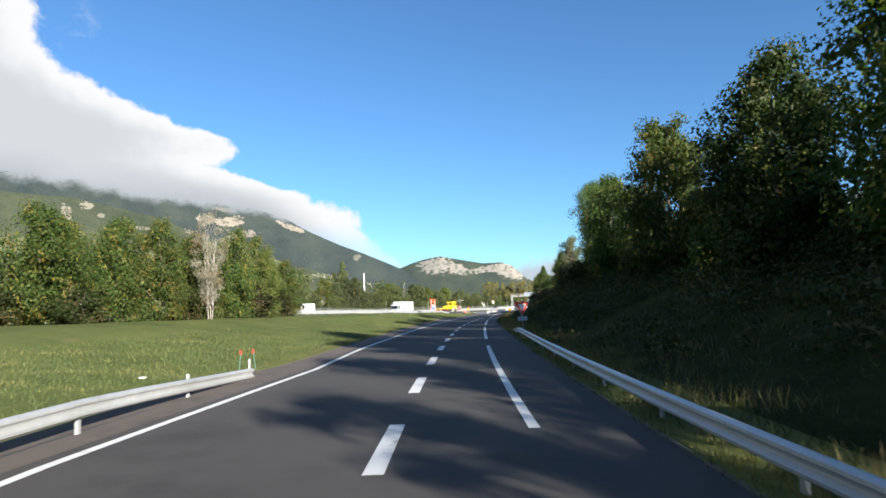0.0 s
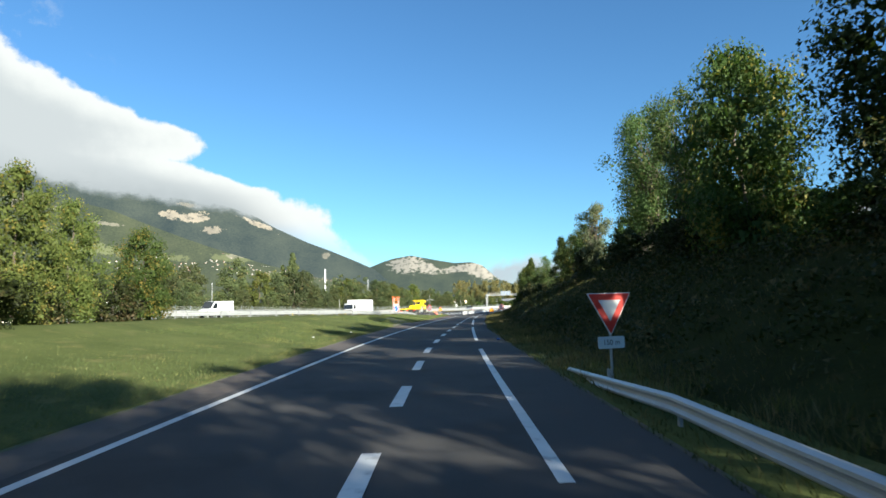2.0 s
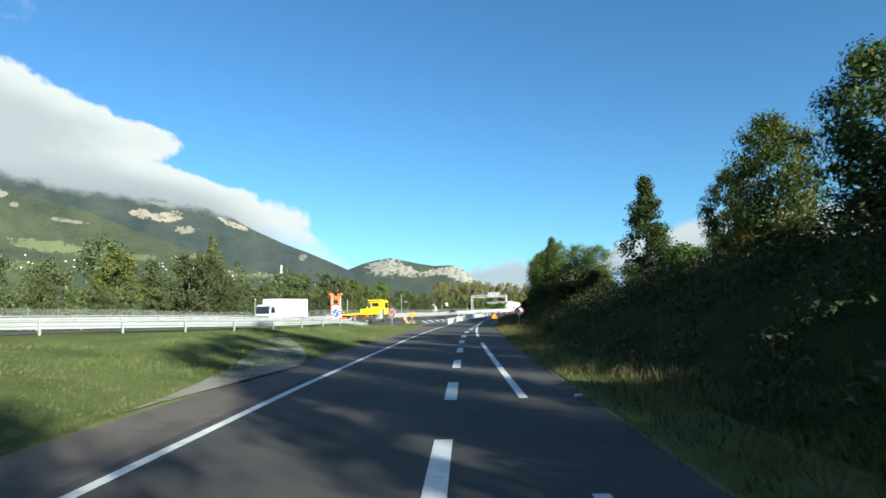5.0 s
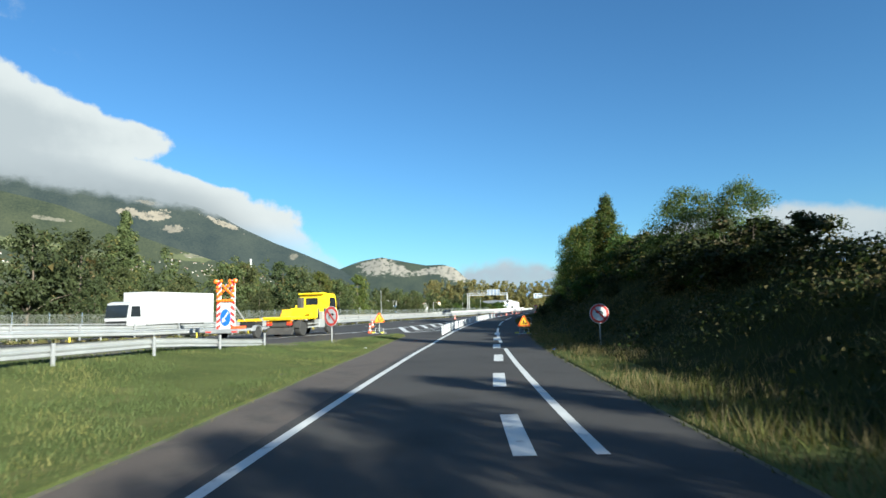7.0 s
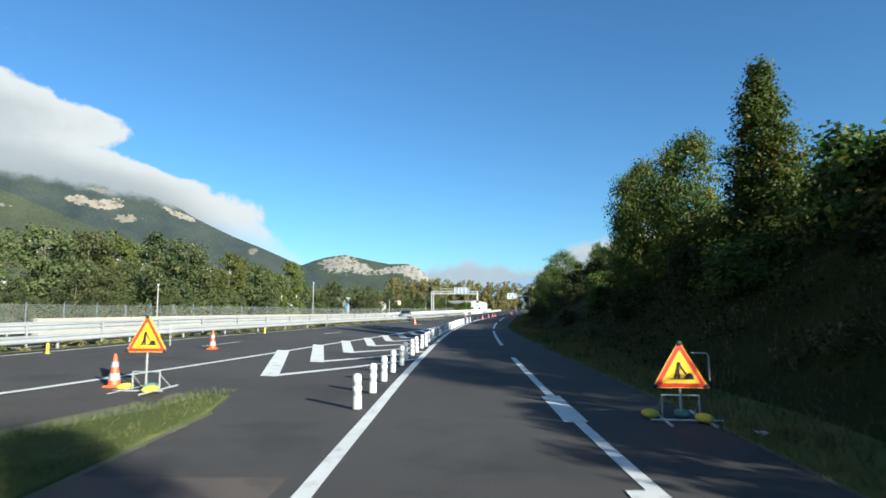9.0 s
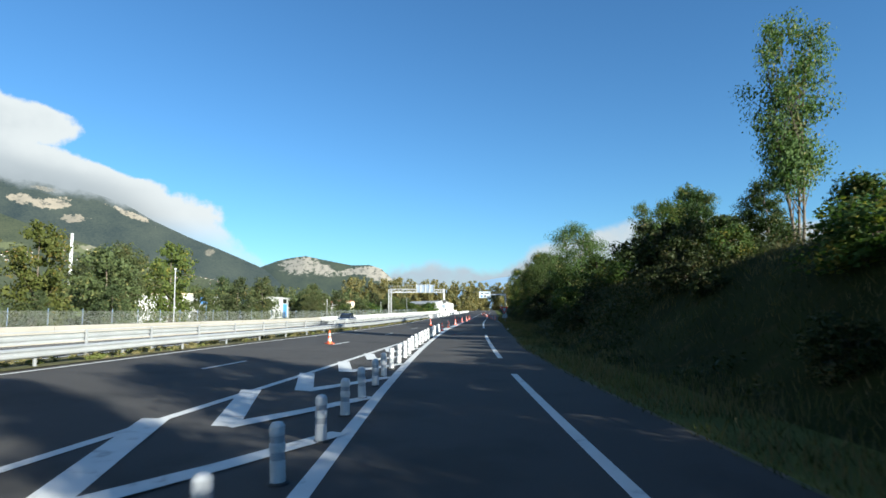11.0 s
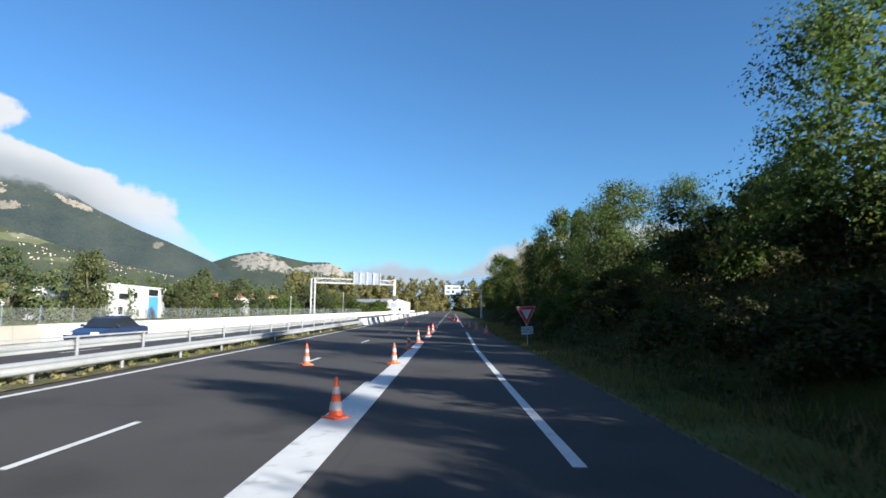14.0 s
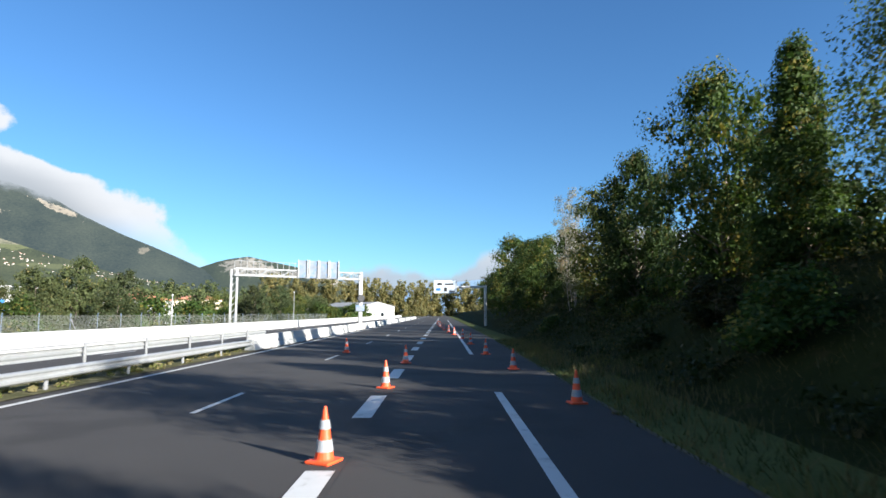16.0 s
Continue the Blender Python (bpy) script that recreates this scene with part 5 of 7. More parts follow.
build_cones()


# ---------- signs ----------
def facing(s, d, turn=0.0, up=0.0):
    """At a place by the slip road, with +y along the road and the front (-y) to the traffic."""
    b = float(table(s, BEARING))
    p = road_point(s, d)
    p.z = ground_z(p.x, p.y) + up
    return Matrix.Translation(p) @ Matrix.Rotation(radians(-b + turn), 4, "Z")


def lettering(text, size, material, parent, m):
    cu = bpy.data.curves.new("lettering", "FONT")
    cu.body, cu.size, cu.extrude, cu.align_x, cu.align_y = text, size, 0.001, "CENTER", "CENTER"
    o = new("lettering_source", cu)
    me = bpy.data.meshes.new_from_object(o.evaluated_get(bpy.context.evaluated_depsgraph_get()))
    bpy.data.objects.remove(o)
    me.materials.clear()
    me.materials.append(material)
    ob = new("lettering", me)
    ob.parent = parent
    ob.matrix_basis = m @ Matrix.Rotation(math.pi / 2, 4, "X")
    return ob


def triangle(w, down=False):
    h = w * 0.866
    return [(-w / 2, h), (0, 0), (w / 2, h)] if down else [(-w / 2, 0), (w / 2, 0), (0, h)]


def inset(outline, k):
    cx, cz = sum(p[0] for p in outline) / len(outline), sum(p[1] for p in outline) / len(outline)
    return [(cx + (x - cx) * k, cz + (z - cz) * k) for x, z in outline]


def lifted(outline, z):
    return [(a, b + z) for a, b in outline]


def give_way(m, label, low, lines, width=1.0):
    s = thing("give_way_sign", m, label, "road sign")
    tri = triangle(width, True)
    part("post", rod((0, 0.05, -0.4), (0, 0.05, low + width * 0.6), r=0.035), ZINC_MATT, s)
    panel = part("panel", slab(lifted(rounded(tri, 0.05), low), 0.0, 0.03), SIGN_WHITE, s, "white rimmed triangular panel")
    part("border", slab(lifted(rounded(inset(tri, 0.94), 0.045), low), -0.004, -0.001), RED, panel, "red border")
    part("field", slab(lifted(inset(tri, 0.50), low), -0.008, -0.005), SIGN_WHITE, panel, "white field")
    n = len(lines)
    h = 0.16 + 0.14 * n
    plate = part("plate", slab(rounded([(-0.37, low - h - 0.02), (0.37, low - h - 0.02), (0.37, low - 0.02), (-0.37, low - 0.02)], 0.05), 0.0, 0.025), SIGN_WHITE, s, "white plate with black words")
    for k, text in enumerate(lines):
        lettering(text, 0.19 if n == 1 else 0.165, BLACK, plate, Matrix.Translation((0, -0.003, low - 0.02 - h * (k + 0.5 + (0.12 if n > 1 and k == 0 else -0.12 if n > 1 else 0)) / n)))
    part("fixing", boxes((-0.05, 0.05, 0.03, 0.09, low + 0.5, low + 0.55), (-0.05, 0.05, 0.025, 0.09, low - 0.16, low - 0.12)), ZINC, s)
    return s


give_way(facing(43.6, 4.2, 15), "red and white give-way sign, plate reading 150 m", 1.12, ["150 m"], 1.25)
give_way(facing(253.8, 4.4, 22) @ Matrix.Rotation(radians(-3), 4, "Y"), "red and white give-way sign, plate reading CÉDEZ LE PASSAGE", 1.08, ["CÉDEZ LE", "PASSAGE"], 1.25)


def round_sign(m, label, centre, turn_left, radius=0.43):
    s = thing("no_turn_sign", m, label, "road sign")
    circle = [(math.cos(2 * math.pi * k / 32), math.sin(2 * math.pi * k / 32)) for k in range(32)]
    ring = lambda r: [(x * r, z * r + centre) for x, z in circle]  # noqa: E731
    part("post", rod((0, 0.05, -0.4), (0, 0.05, centre + 0.2), r=0.032), ZINC_MATT, s)
    panel = part("panel", slab(ring(radius), 0.0, 0.03), SIGN_WHITE, s, "round panel with white rim")
    part("border", slab(ring(radius * 0.955), -0.004, -0.001), RED, panel, "red ring")
    part("field", slab(ring(radius * 0.72), -0.008, -0.005), SIGN_WHITE, panel, "white field")
    k = 1 if turn_left else -1
    r = radius
    arrow = [(0.22, -0.38), (0.34, -0.38), (0.34, 0.10), (0.26, 0.24), (0.12, 0.28), (-0.18, 0.28), (-0.18, 0.42), (-0.46, 0.20), (-0.18, -0.02), (-0.18, 0.14), (0.12, 0.14), (0.20, 0.10), (0.22, 0.0)]
    part("arrow", slab([(x * r * k, z * r * 0.9 + centre) for x, z in arrow][:: k], -0.012, -0.009), BLACK, panel, "black turning arrow")
    bar = [(-0.56, 0.44), (-0.44, 0.56), (0.56, -0.44), (0.44, -0.56)]
    part("slash", slab([(x * r, z * r + centre) for x, z in bar], -0.016, -0.013), RED, panel, "red slash")
    return s


def no_left_pose():
    p = Vector((15.88, 132.76, 0))
    p.z = ground_z(p.x, p.y)
    return Matrix.Translation(p) @ Matrix.Rotation(radians(-2), 4, "Z")


round_sign(no_left_pose(), "round no-left-turn sign on a metal post", 1.57 - ground_z(15.88, 132.76), True, 0.45)
round_sign(Matrix.Translation((3.03, 141.15, ground_z(3.03, 141.15))) @ Matrix.Rotation(radians(-42.6), 4, "Z"), "round no-right-turn sign on a metal post in grass", 1.72 - ground_z(3.03, 141.15), False, 0.58)


def works_sign(m, label, low=0.86, width=0.98):
    """A folding road works sign on a weighted frame; its picture is kept to plain shapes."""
    s = thing("road_works_sign", m, label, "road sign", "road works signs")
    tri = triangle(width)
    panel = part("panel", slab(lifted(rounded(tri, 0.05), low), 0.0, 0.03), SIGN_YELLOW, s, "yellow triangular panel")
    part("border", slab(lifted(rounded(inset(tri, 0.95), 0.04), low), -0.004, -0.001), RED, panel, "red border")
    part("field", slab(lifted(rounded(inset(tri, 0.70), 0.02), low), -0.008, -0.005), SIGN_YELLOW, panel, "yellow field")
    pic = boxes((-0.19, 0.23, -0.012, -0.009, low + 0.155, low + 0.17))
    for a, b, r in (((-0.10, 0.17), (-0.04, 0.33), 0.022), ((-0.02, 0.17), (-0.03, 0.33), 0.022), ((-0.04, 0.32), (-0.01, 0.46), 0.03), ((-0.02, 0.44), (0.10, 0.25), 0.014)):
        tube(pic, (a[0], -0.0105, low + a[1]), (b[0], -0.0105, low + b[1]), r, n=6)
    part("symbol", pic, BLACK, panel, "black bars of the picture")
    part("heap", slab([(0.05, low + 0.17), (0.10, low + 0.24), (0.15, low + 0.27), (0.20, low + 0.25), (0.24, low + 0.17)], -0.013, -0.009), BLACK, panel, "black heap of the picture")
    for x, z in ((-width * 0.455, low + 0.03), (width * 0.455, low + 0.03), (0, low + width * 0.815)):
        l = part("corner_lamp", lathe([(0.045, 0), (0.045, 0.02), (0.03, 0.03)], 12), BLACK, panel, "dark corner lamp")
        l.matrix_basis = Matrix.Translation((x, -0.004, z)) @ Matrix.Rotation(math.pi / 2, 4, "X")
    part("handle", rod((0.22, 0.06, low + 0.62), (0.48, 0.06, low + 0.62), (0.52, 0.06, low + 0.56), (0.52, 0.06, low + 0.14), r=0.012), ZINC, s)
    part("mast", rod((0, 0.05, 0.05), (0, 0.05, low + 0.4), r=0.022), ZINC, s)
    part("frame", rod((-0.32, 0.05, 0.42), (0.32, 0.05, 0.42), r=0.016), ZINC, s)
    for x in (-0.32, 0.32):
        part("upright", rod((x, 0.05, 0.04), (x, 0.05, 0.43), r=0.016), ZINC, s)
        part("skid", rod((x * 1.1, -0.75, 0.03), (x * 1.1, 0.75, 0.03), r=0.025), ZINC, s)
        part("strut", rod((x, 0.05, 0.36), (x * 1.1, 0.45, 0.04), r=0.012), ZINC, s)
    part("cross_bar", rod((-0.6, -0.3, 0.045), (0.6, -0.3, 0.045), r=0.02), ZINC, s)
    for x, y, mat, name in ((-0.52, 0.1, YELLOW_BAG, "yellow sandbag"), (0.3, -0.28, YELLOW_BAG, "yellow sandbag"), (0.05, 0.15, GREEN_BAG, "green sandbag")):
        bm = bmesh.new()
        bmesh.ops.create_icosphere(bm, subdivisions=2, radius=1, matrix=Matrix.Translation((x, y, 0.085)) @ Matrix.Diagonal((0.15, 0.25, 0.08, 1)))
        for v in bm.verts:
            v.co += Vector((noise.noise(v.co * 6), noise.noise(v.co * 6 + Vector((3, 1, 2))), 0)) * 0.03
        part("sandbag", bm, mat, s, name, smooth=True)
    return s


works_sign(facing(149.6, 4.12, -6), "yellow and red road works sign on a weighted frame", 0.55)
_x, _y = 5.6, 152.6
works_sign(Matrix.Translation((_x, _y, float(height([_x], [_y], False)[0]))) @ Matrix.Rotation(radians(-14), 4, "Z"), "yellow road works sign on a frame beside a cone", 0.86)


# ---------- gantries ----------
def lattice(bm, a, b, w, h, n, r=0.05):
    """A truss between two places: four chords with bracing."""
    a, b = Vector(a), Vector(b)
    side = (b - a).cross(Vector((0, 0, 1))).normalized() * (w / 2)
    up = Vector((0, 0, h))
    for o in (side, -side):
        tube(bm, a + o, b + o, r, n=6)
        tube(bm, a + o + up, b + o + up, r, n=6)
        for k in range(n):
            p, q = a.lerp(b, k / n), a.lerp(b, (k + 1) / n)
            tube(bm, p + o + (up if k % 2 else Vector()), q + o + (Vector() if k % 2 else up), r * 0.6, n=5)
            tube(bm, p + o, p + o + up, r * 0.6, n=5)
    for k in range(n + 1):
        p = a.lerp(b, k / n)
        tube(bm, p + side, p - side, r * 0.6, n=5)


def build_gantries():
    a, b = Vector((36.6, 325.5, 0)), Vector((52.6, 330.5, 0))
    a.z, b.z = ground_z(a.x, a.y), ground_z(b.x, b.y)
    g = thing("sign_gantry", Matrix.Identity(4), "grey steel lattice sign gantry over the far carriageway", "gantry")
    for p in (a, b):
        part("leg", boxes((p.x - 0.45, p.x - 0.2, p.y - 0.2, p.y + 0.2, p.z - 0.3, 7.3), (p.x + 0.2, p.x + 0.45, p.y - 0.2, p.y + 0.2, p.z - 0.3, 7.3), bevel=0.02) if p is a else
             boxes((p.x - 0.25, p.x + 0.25, p.y - 0.25, p.y + 0.25, p.z - 0.3, 7.6), bevel=0.03), ZINC_MATT, g)
    bm = bmesh.new()
    for k in range(9):
        z = a.z + 0.4 + 0.8 * k
        tube(bm, (a.x - 0.3, a.y, z), (a.x + 0.3, a.y, z + 0.7), 0.04, n=5)
    part("leg_bracing", bm, ZINC_MATT, g)
    bm = bmesh.new()
    lattice(bm, (a.x, a.y, 6.6), (b.x, b.y, 6.6), 1.0, 0.8, 12, 0.07)
    part("beam", bm, ZINC_MATT, g)
    bm = bmesh.new()
    lattice(bm, (a.x, a.y - 0.55, 6.5), (b.x, b.y - 0.55, 6.5), 0.08, 0.16, 24, 0.045)
    part("walkway", bm, ZINC_MATT, g)
    bm = bmesh.new()
    for t in np.linspace(0, 0.62, 15):
        p = a.lerp(b, float(t))
        tube(bm, (p.x, p.y - 0.5, 7.4), (p.x, p.y - 0.5, 8.3), 0.03, n=5)
    tube(bm, (a.x, a.y - 0.5, 8.3), (a.lerp(b, 0.62).x, a.lerp(b, 0.62).y - 0.5, 8.3), 0.03, n=5)
    part("handrail", bm, ZINC_MATT, g)
    for k in range(4):
        t0 = 0.47 + 0.085 * k
        p, q = a.lerp(b, t0), a.lerp(b, t0 + 0.07)
        bm = bmesh.new()
        box(bm, p.x, q.x, p.y - 0.66, p.y - 0.60, 6.5, 8.7)
        panel = part("sign_panel", bm, SKY_PANEL, g, "grey panel back with painted-in blue reflections")
        part("rib", boxes((p.x - 0.06, p.x + 0.06, p.y - 0.85, p.y - 0.67, 6.4, 8.8), (q.x - 0.06, q.x + 0.06, p.y - 0.85, p.y - 0.67, 6.4, 8.8)), ZINC_MATT, panel)
    # lit cross sign on the right leg
    part("signal_panel", lathe([(0.5, 0), (0.5, 0.12), (0.42, 0.16)], 20), BLACK, g, "round dark signal").matrix_basis = Matrix.Translation((b.x, b.y - 0.35, 4.0)) @ Matrix.Rotation(math.pi / 2, 4, "X")
    part("signal_backing", boxes((b.x - 0.7, b.x + 0.5, b.y - 0.42, b.y - 0.32, 2.3, 3.1), bevel=0.02), SKY_PANEL, g)
    # cantilever over the slip lane
    p = Vector((71.8, 333.0, 0))
    p.z = ground_z(p.x, p.y)
    c = thing("cantilever_sign", Matrix.Identity(4), "white cantilever gantry with a grey direction sign", "gantry")
    way = Vector((-math.cos(radians(17.6)), math.sin(radians(17.6)), 0))
    part("column", rod(p - Vector((0, 0, 0.3)), Vector((p.x, p.y, 6.1)), r=0.2, n=12), WHITE, c)
    tip = p + way * 6.0
    part("arm", rod((p.x, p.y, 5.95), (tip.x, tip.y, 5.95), r=0.16, n=12), WHITE, c)
    m = Matrix.Translation((tip.x, tip.y, 5.0)) @ Matrix.Rotation(radians(-17.6), 4, "Z")
    panel = part("panel", slab(rounded([(-1.7, 0), (1.7, 0), (1.7, 1.9), (-1.7, 1.9)], 0.12), -0.3, -0.24), surface("pale_sign", (0.42, 0.47, 0.52), (0.5, 0.55, 0.6), 1.0, 0.4, fine=10.0), c, "pale direction sign with bars for words")
    panel.matrix_basis = m
    for x0, x1, z0, z1, mat in ((-1.2, -0.5, 1.15, 1.55, BLACK), (-0.1, 1.2, 1.2, 1.45, BLACK), (-1.4, -0.7, 0.35, 0.75, SIGN_BLUE), (-0.2, 0.25, 0.25, 0.85, BLACK), (0.6, 1.4, 0.2, 0.35, BLACK)):
        part("word_bar", boxes((x0, x1, -0.306, -0.301, z0, z1)), mat, panel)


build_gantries()

# ---------- the road works lorry and its arrow trailer ----------
def wheel(parent, x, y, r, w, side, name="wheel"):
    """A wheel with tyre and rim at (x, y), its outside to one side (+1 right)."""
    turn = Matrix.Translation((x, y, r)) @ Matrix.Rotation(math.pi / 2 * side, 4, "Y")
    tyre = part(name, lathe([(r * 0.6, -w / 2), (r * 0.93, -w / 2), (r, -w * 0.36), (r, w * 0.36), (r * 0.93, w / 2), (r * 0.6, w / 2)], 24), RUBBER, parent, "black tyre")
    tyre.matrix_basis = turn
    part("rim", lathe([(r * 0.6, -w * 0.4), (r * 0.6, w * 0.42), (r * 0.52, w * 0.44), (r * 0.48, w * 0.2), (r * 0.22, w * 0.26), (r * 0.2, w * 0.46), (r * 0.1, w * 0.48)], 20), ZINC_MATT, tyre, "grey steel rim")
    return tyre


def build_lorry():
    x, y = -0.2, 146.3
    m = Matrix.Translation((x, y, float(height([x], [y], False)[0]))) @ Matrix.Rotation(radians(-21.0), 4, "Z") @ Matrix.Diagonal((0.85, 0.86, 0.88, 1))
    t = thing("lorry", m, "yellow flatbed road works lorry parked on the motorway", "lorry")
    for wx, side in ((-1.0, -1), (1.0, 1)):
        wheel(t, wx * 0.98, 0.0, 0.52, 0.52, side)
        wheel(t, wx * 1.02, 4.55, 0.52, 0.32, side)
        part("mudguard", slab([(0.66 * math.cos(a), 0.55 + 0.66 * math.sin(a)) for a in np.linspace(0.1, math.pi - 0.1, 14)] + [(0.61 * math.cos(a), 0.55 + 0.61 * math.sin(a)) for a in np.linspace(math.pi - 0.1, 0.1, 14)], -0.3, 0.3), CHASSIS, t, "black mudguard").matrix_basis = Matrix.Translation((wx * 0.98, 0, 0)) @ Matrix.Rotation(math.pi / 2, 4, "Z")
        part("side_rail", boxes((wx * 1.12 - 0.03, wx * 1.12 + 0.03, 0.85, 2.6, 0.55, 0.65), (wx * 1.12 - 0.03, wx * 1.12 + 0.03, 0.85, 2.6, 0.82, 0.90), bevel=0.01), ZINC, t, "steel side guard")
        part("tank", boxes((wx * 0.95 - 0.25, wx * 0.95 + 0.25, 2.65, 3.6, 0.5, 1.15), bevel=0.08), ZINC_MATT, t, "grey fuel tank")
        part("tail_lamp", boxes((wx * 0.85 - 0.22, wx * 0.85 + 0.22, -1.42, -1.37, 1.0, 1.14), bevel=0.01), LAMP_AMBER, t, "amber tail lamp")
        part("tail_lamp", boxes((wx * 0.85 - 0.22, wx * 0.85 + 0.22, -1.42, -1.37, 0.82, 0.96), bevel=0.01), RED, t, "red tail lamp")
    part("chassis", boxes((-0.45, -0.3, -1.35, 5.4, 0.72, 0.98), (0.3, 0.45, -1.35, 5.4, 0.72, 0.98), (-0.9, 0.9, -1.36, -1.15, 0.72, 1.2), (-0.35, 0.35, 0.4, 3.4, 0.55, 1.05), bevel=0.02), CHASSIS, t)
    part("axle", rod((-0.9, 0, 0.52), (0.9, 0, 0.52), r=0.09), CHASSIS, t)
    part("tail_blade", slab([(-0.3, 0.05), (0.0, 0.03), (0.18, 0.25), (0.2, 0.5), (0.1, 0.55), (0.03, 0.3)], -1.1, 1.1, 0.02), CHASSIS, t, "black blade at the tail").matrix_basis = Matrix.Translation((0, -1.35, 0.12)) @ Matrix.Rotation(math.pi / 2, 4, "Z")
    part("deck", boxes((-1.22, 1.22, -1.75, 2.3, 1.30, 1.42), bevel=0.02), TRUCK_YELLOW, t)
    for k in range(8):
        part("deck_rib", boxes((-1.2, 1.2, -1.65 + 0.52 * k, -1.57 + 0.52 * k, 1.2, 1.30)), TRUCK_YELLOW, t)
    for wx in (-1.2, 1.2):
        part("side_board", boxes((wx - 0.03, wx + 0.03, 1.0, 2.25, 1.42, 1.95), (wx - 0.045, wx + 0.045, 1.0, 1.08, 1.42, 1.97), (wx - 0.045, wx + 0.045, 1.6, 1.68, 1.42, 1.97), (wx - 0.045, wx + 0.045, 2.17, 2.25, 1.42, 1.97), bevel=0.008), TRUCK_YELLOW, t)
    part("headboard", boxes((-1.2, 1.2, 2.25, 2.31, 1.42, 2.05), (-0.8, -0.72, 2.31, 2.37, 1.42, 2.3), (0.72, 0.8, 2.31, 2.37, 1.42, 2.3), bevel=0.008), TRUCK_YELLOW, t)
    part("locker", boxes((0.85, 1.2, 3.2, 3.5, 1.05, 1.75), bevel=0.04), CONCRETE, t, "pale grey locker behind the cab")
    part("engine_stack", boxes((-1.0, 0.7, 2.6, 3.6, 1.2, 2.0), (-0.95, -0.6, 2.9, 3.4, 2.0, 2.9), bevel=0.05), CHASSIS, t)
    cab = part("cab", slab(rounded([(3.62, 1.15), (5.75, 1.15), (5.85, 1.9), (5.55, 3.05), (5.3, 3.2), (3.62, 3.2)], 0.12), -1.2, 1.2, 0.03), TRUCK_YELLOW, t)
    cab.matrix_basis = Matrix.Rotation(math.pi / 2, 4, "Z") @ Matrix.Diagonal((1, -1, 1, 1))
    cab.data.flip_normals()
    part("roof_deflector", slab([(3.35, 3.12), (4.2, 3.12), (4.1, 3.24), (3.4, 3.27), (3.3, 3.18)], -1.15, 1.15, 0.02), TRUCK_YELLOW, t).matrix_basis = Matrix.Rotation(math.pi / 2, 4, "Z") @ Matrix.Diagonal((1, -1, 1, 1))
    part("rear_window", boxes((-0.55, 0.55, 3.585, 3.61, 2.3, 2.85), bevel=0.01), GLASS_DARK, t, "dark rear window")
    for wx in (-1.0, 1.0):
        part("side_window", slab([(4.35, 2.05), (5.62, 2.05), (5.38, 2.85), (4.45, 2.88)], 1.218 * wx - 0.012, 1.218 * wx + 0.012), GLASS_DARK, t, "dark side window").matrix_basis = Matrix(((0, 1, 0, 0), (1, 0, 0, 0), (0, 0, 1, 0), (0, 0, 0, 1)))
        part("lower_fairing", boxes((wx * 1.15 - 0.08, wx * 1.15 + 0.08, 3.6, 4.05, 0.6, 2.0), bevel=0.03), CHASSIS, t, "black lower fairing")
        part("corner_fairing", boxes((wx * 1.15 - 0.08, wx * 1.15 + 0.08, 5.05, 5.8, 0.5, 1.25), bevel=0.03), CHASSIS, t, "black corner fairing")
        stripe = part("warning_stripe", boxes((wx * 1.228 - 0.006, wx * 1.228 + 0.006, 4.3, 5.75, 1.5, 1.68)), SIGN_WHITE, t, "white band with red bars")
        for k in range(5):
            part("red_bar", slab([(4.35 + 0.29 * k, 1.5), (4.48 + 0.29 * k, 1.5), (4.56 + 0.29 * k, 1.68), (4.43 + 0.29 * k, 1.68)], 1.236 * wx - 0.004, 1.236 * wx + 0.004), RED, stripe).matrix_basis = Matrix(((0, 1, 0, 0), (1, 0, 0, 0), (0, 0, 1, 0), (0, 0, 0, 1)))
        part("mirror", boxes((wx * 1.42 - 0.08, wx * 1.42 + 0.08, 5.6, 5.7, 2.1, 2.85), bevel=0.02), BLACK, t, "black wing mirror")
    part("windscreen", boxes((-1.1, 1.1, 5.66, 5.70, 1.95, 2.9)), GLASS_DARK, t)
    part("bumper", boxes((-1.22, 1.22, 5.55, 5.95, 0.45, 1.15), bevel=0.06), CHASSIS, t)
    part("beacon", lathe([(0.09, 0), (0.09, 0.12), (0.05, 0.16)], 12), LAMP_AMBER, t, "amber beacon").matrix_basis = Matrix.Translation((-0.9, 3.0, 2.05))
    works = part("warning_panel", slab(rounded(triangle(0.5), 0.03), -0.02, 0.02), SIGN_YELLOW, t, "small yellow works triangle")
    works.matrix_basis = Matrix.Translation((-0.9, 0.6, 1.45))


build_lorry()


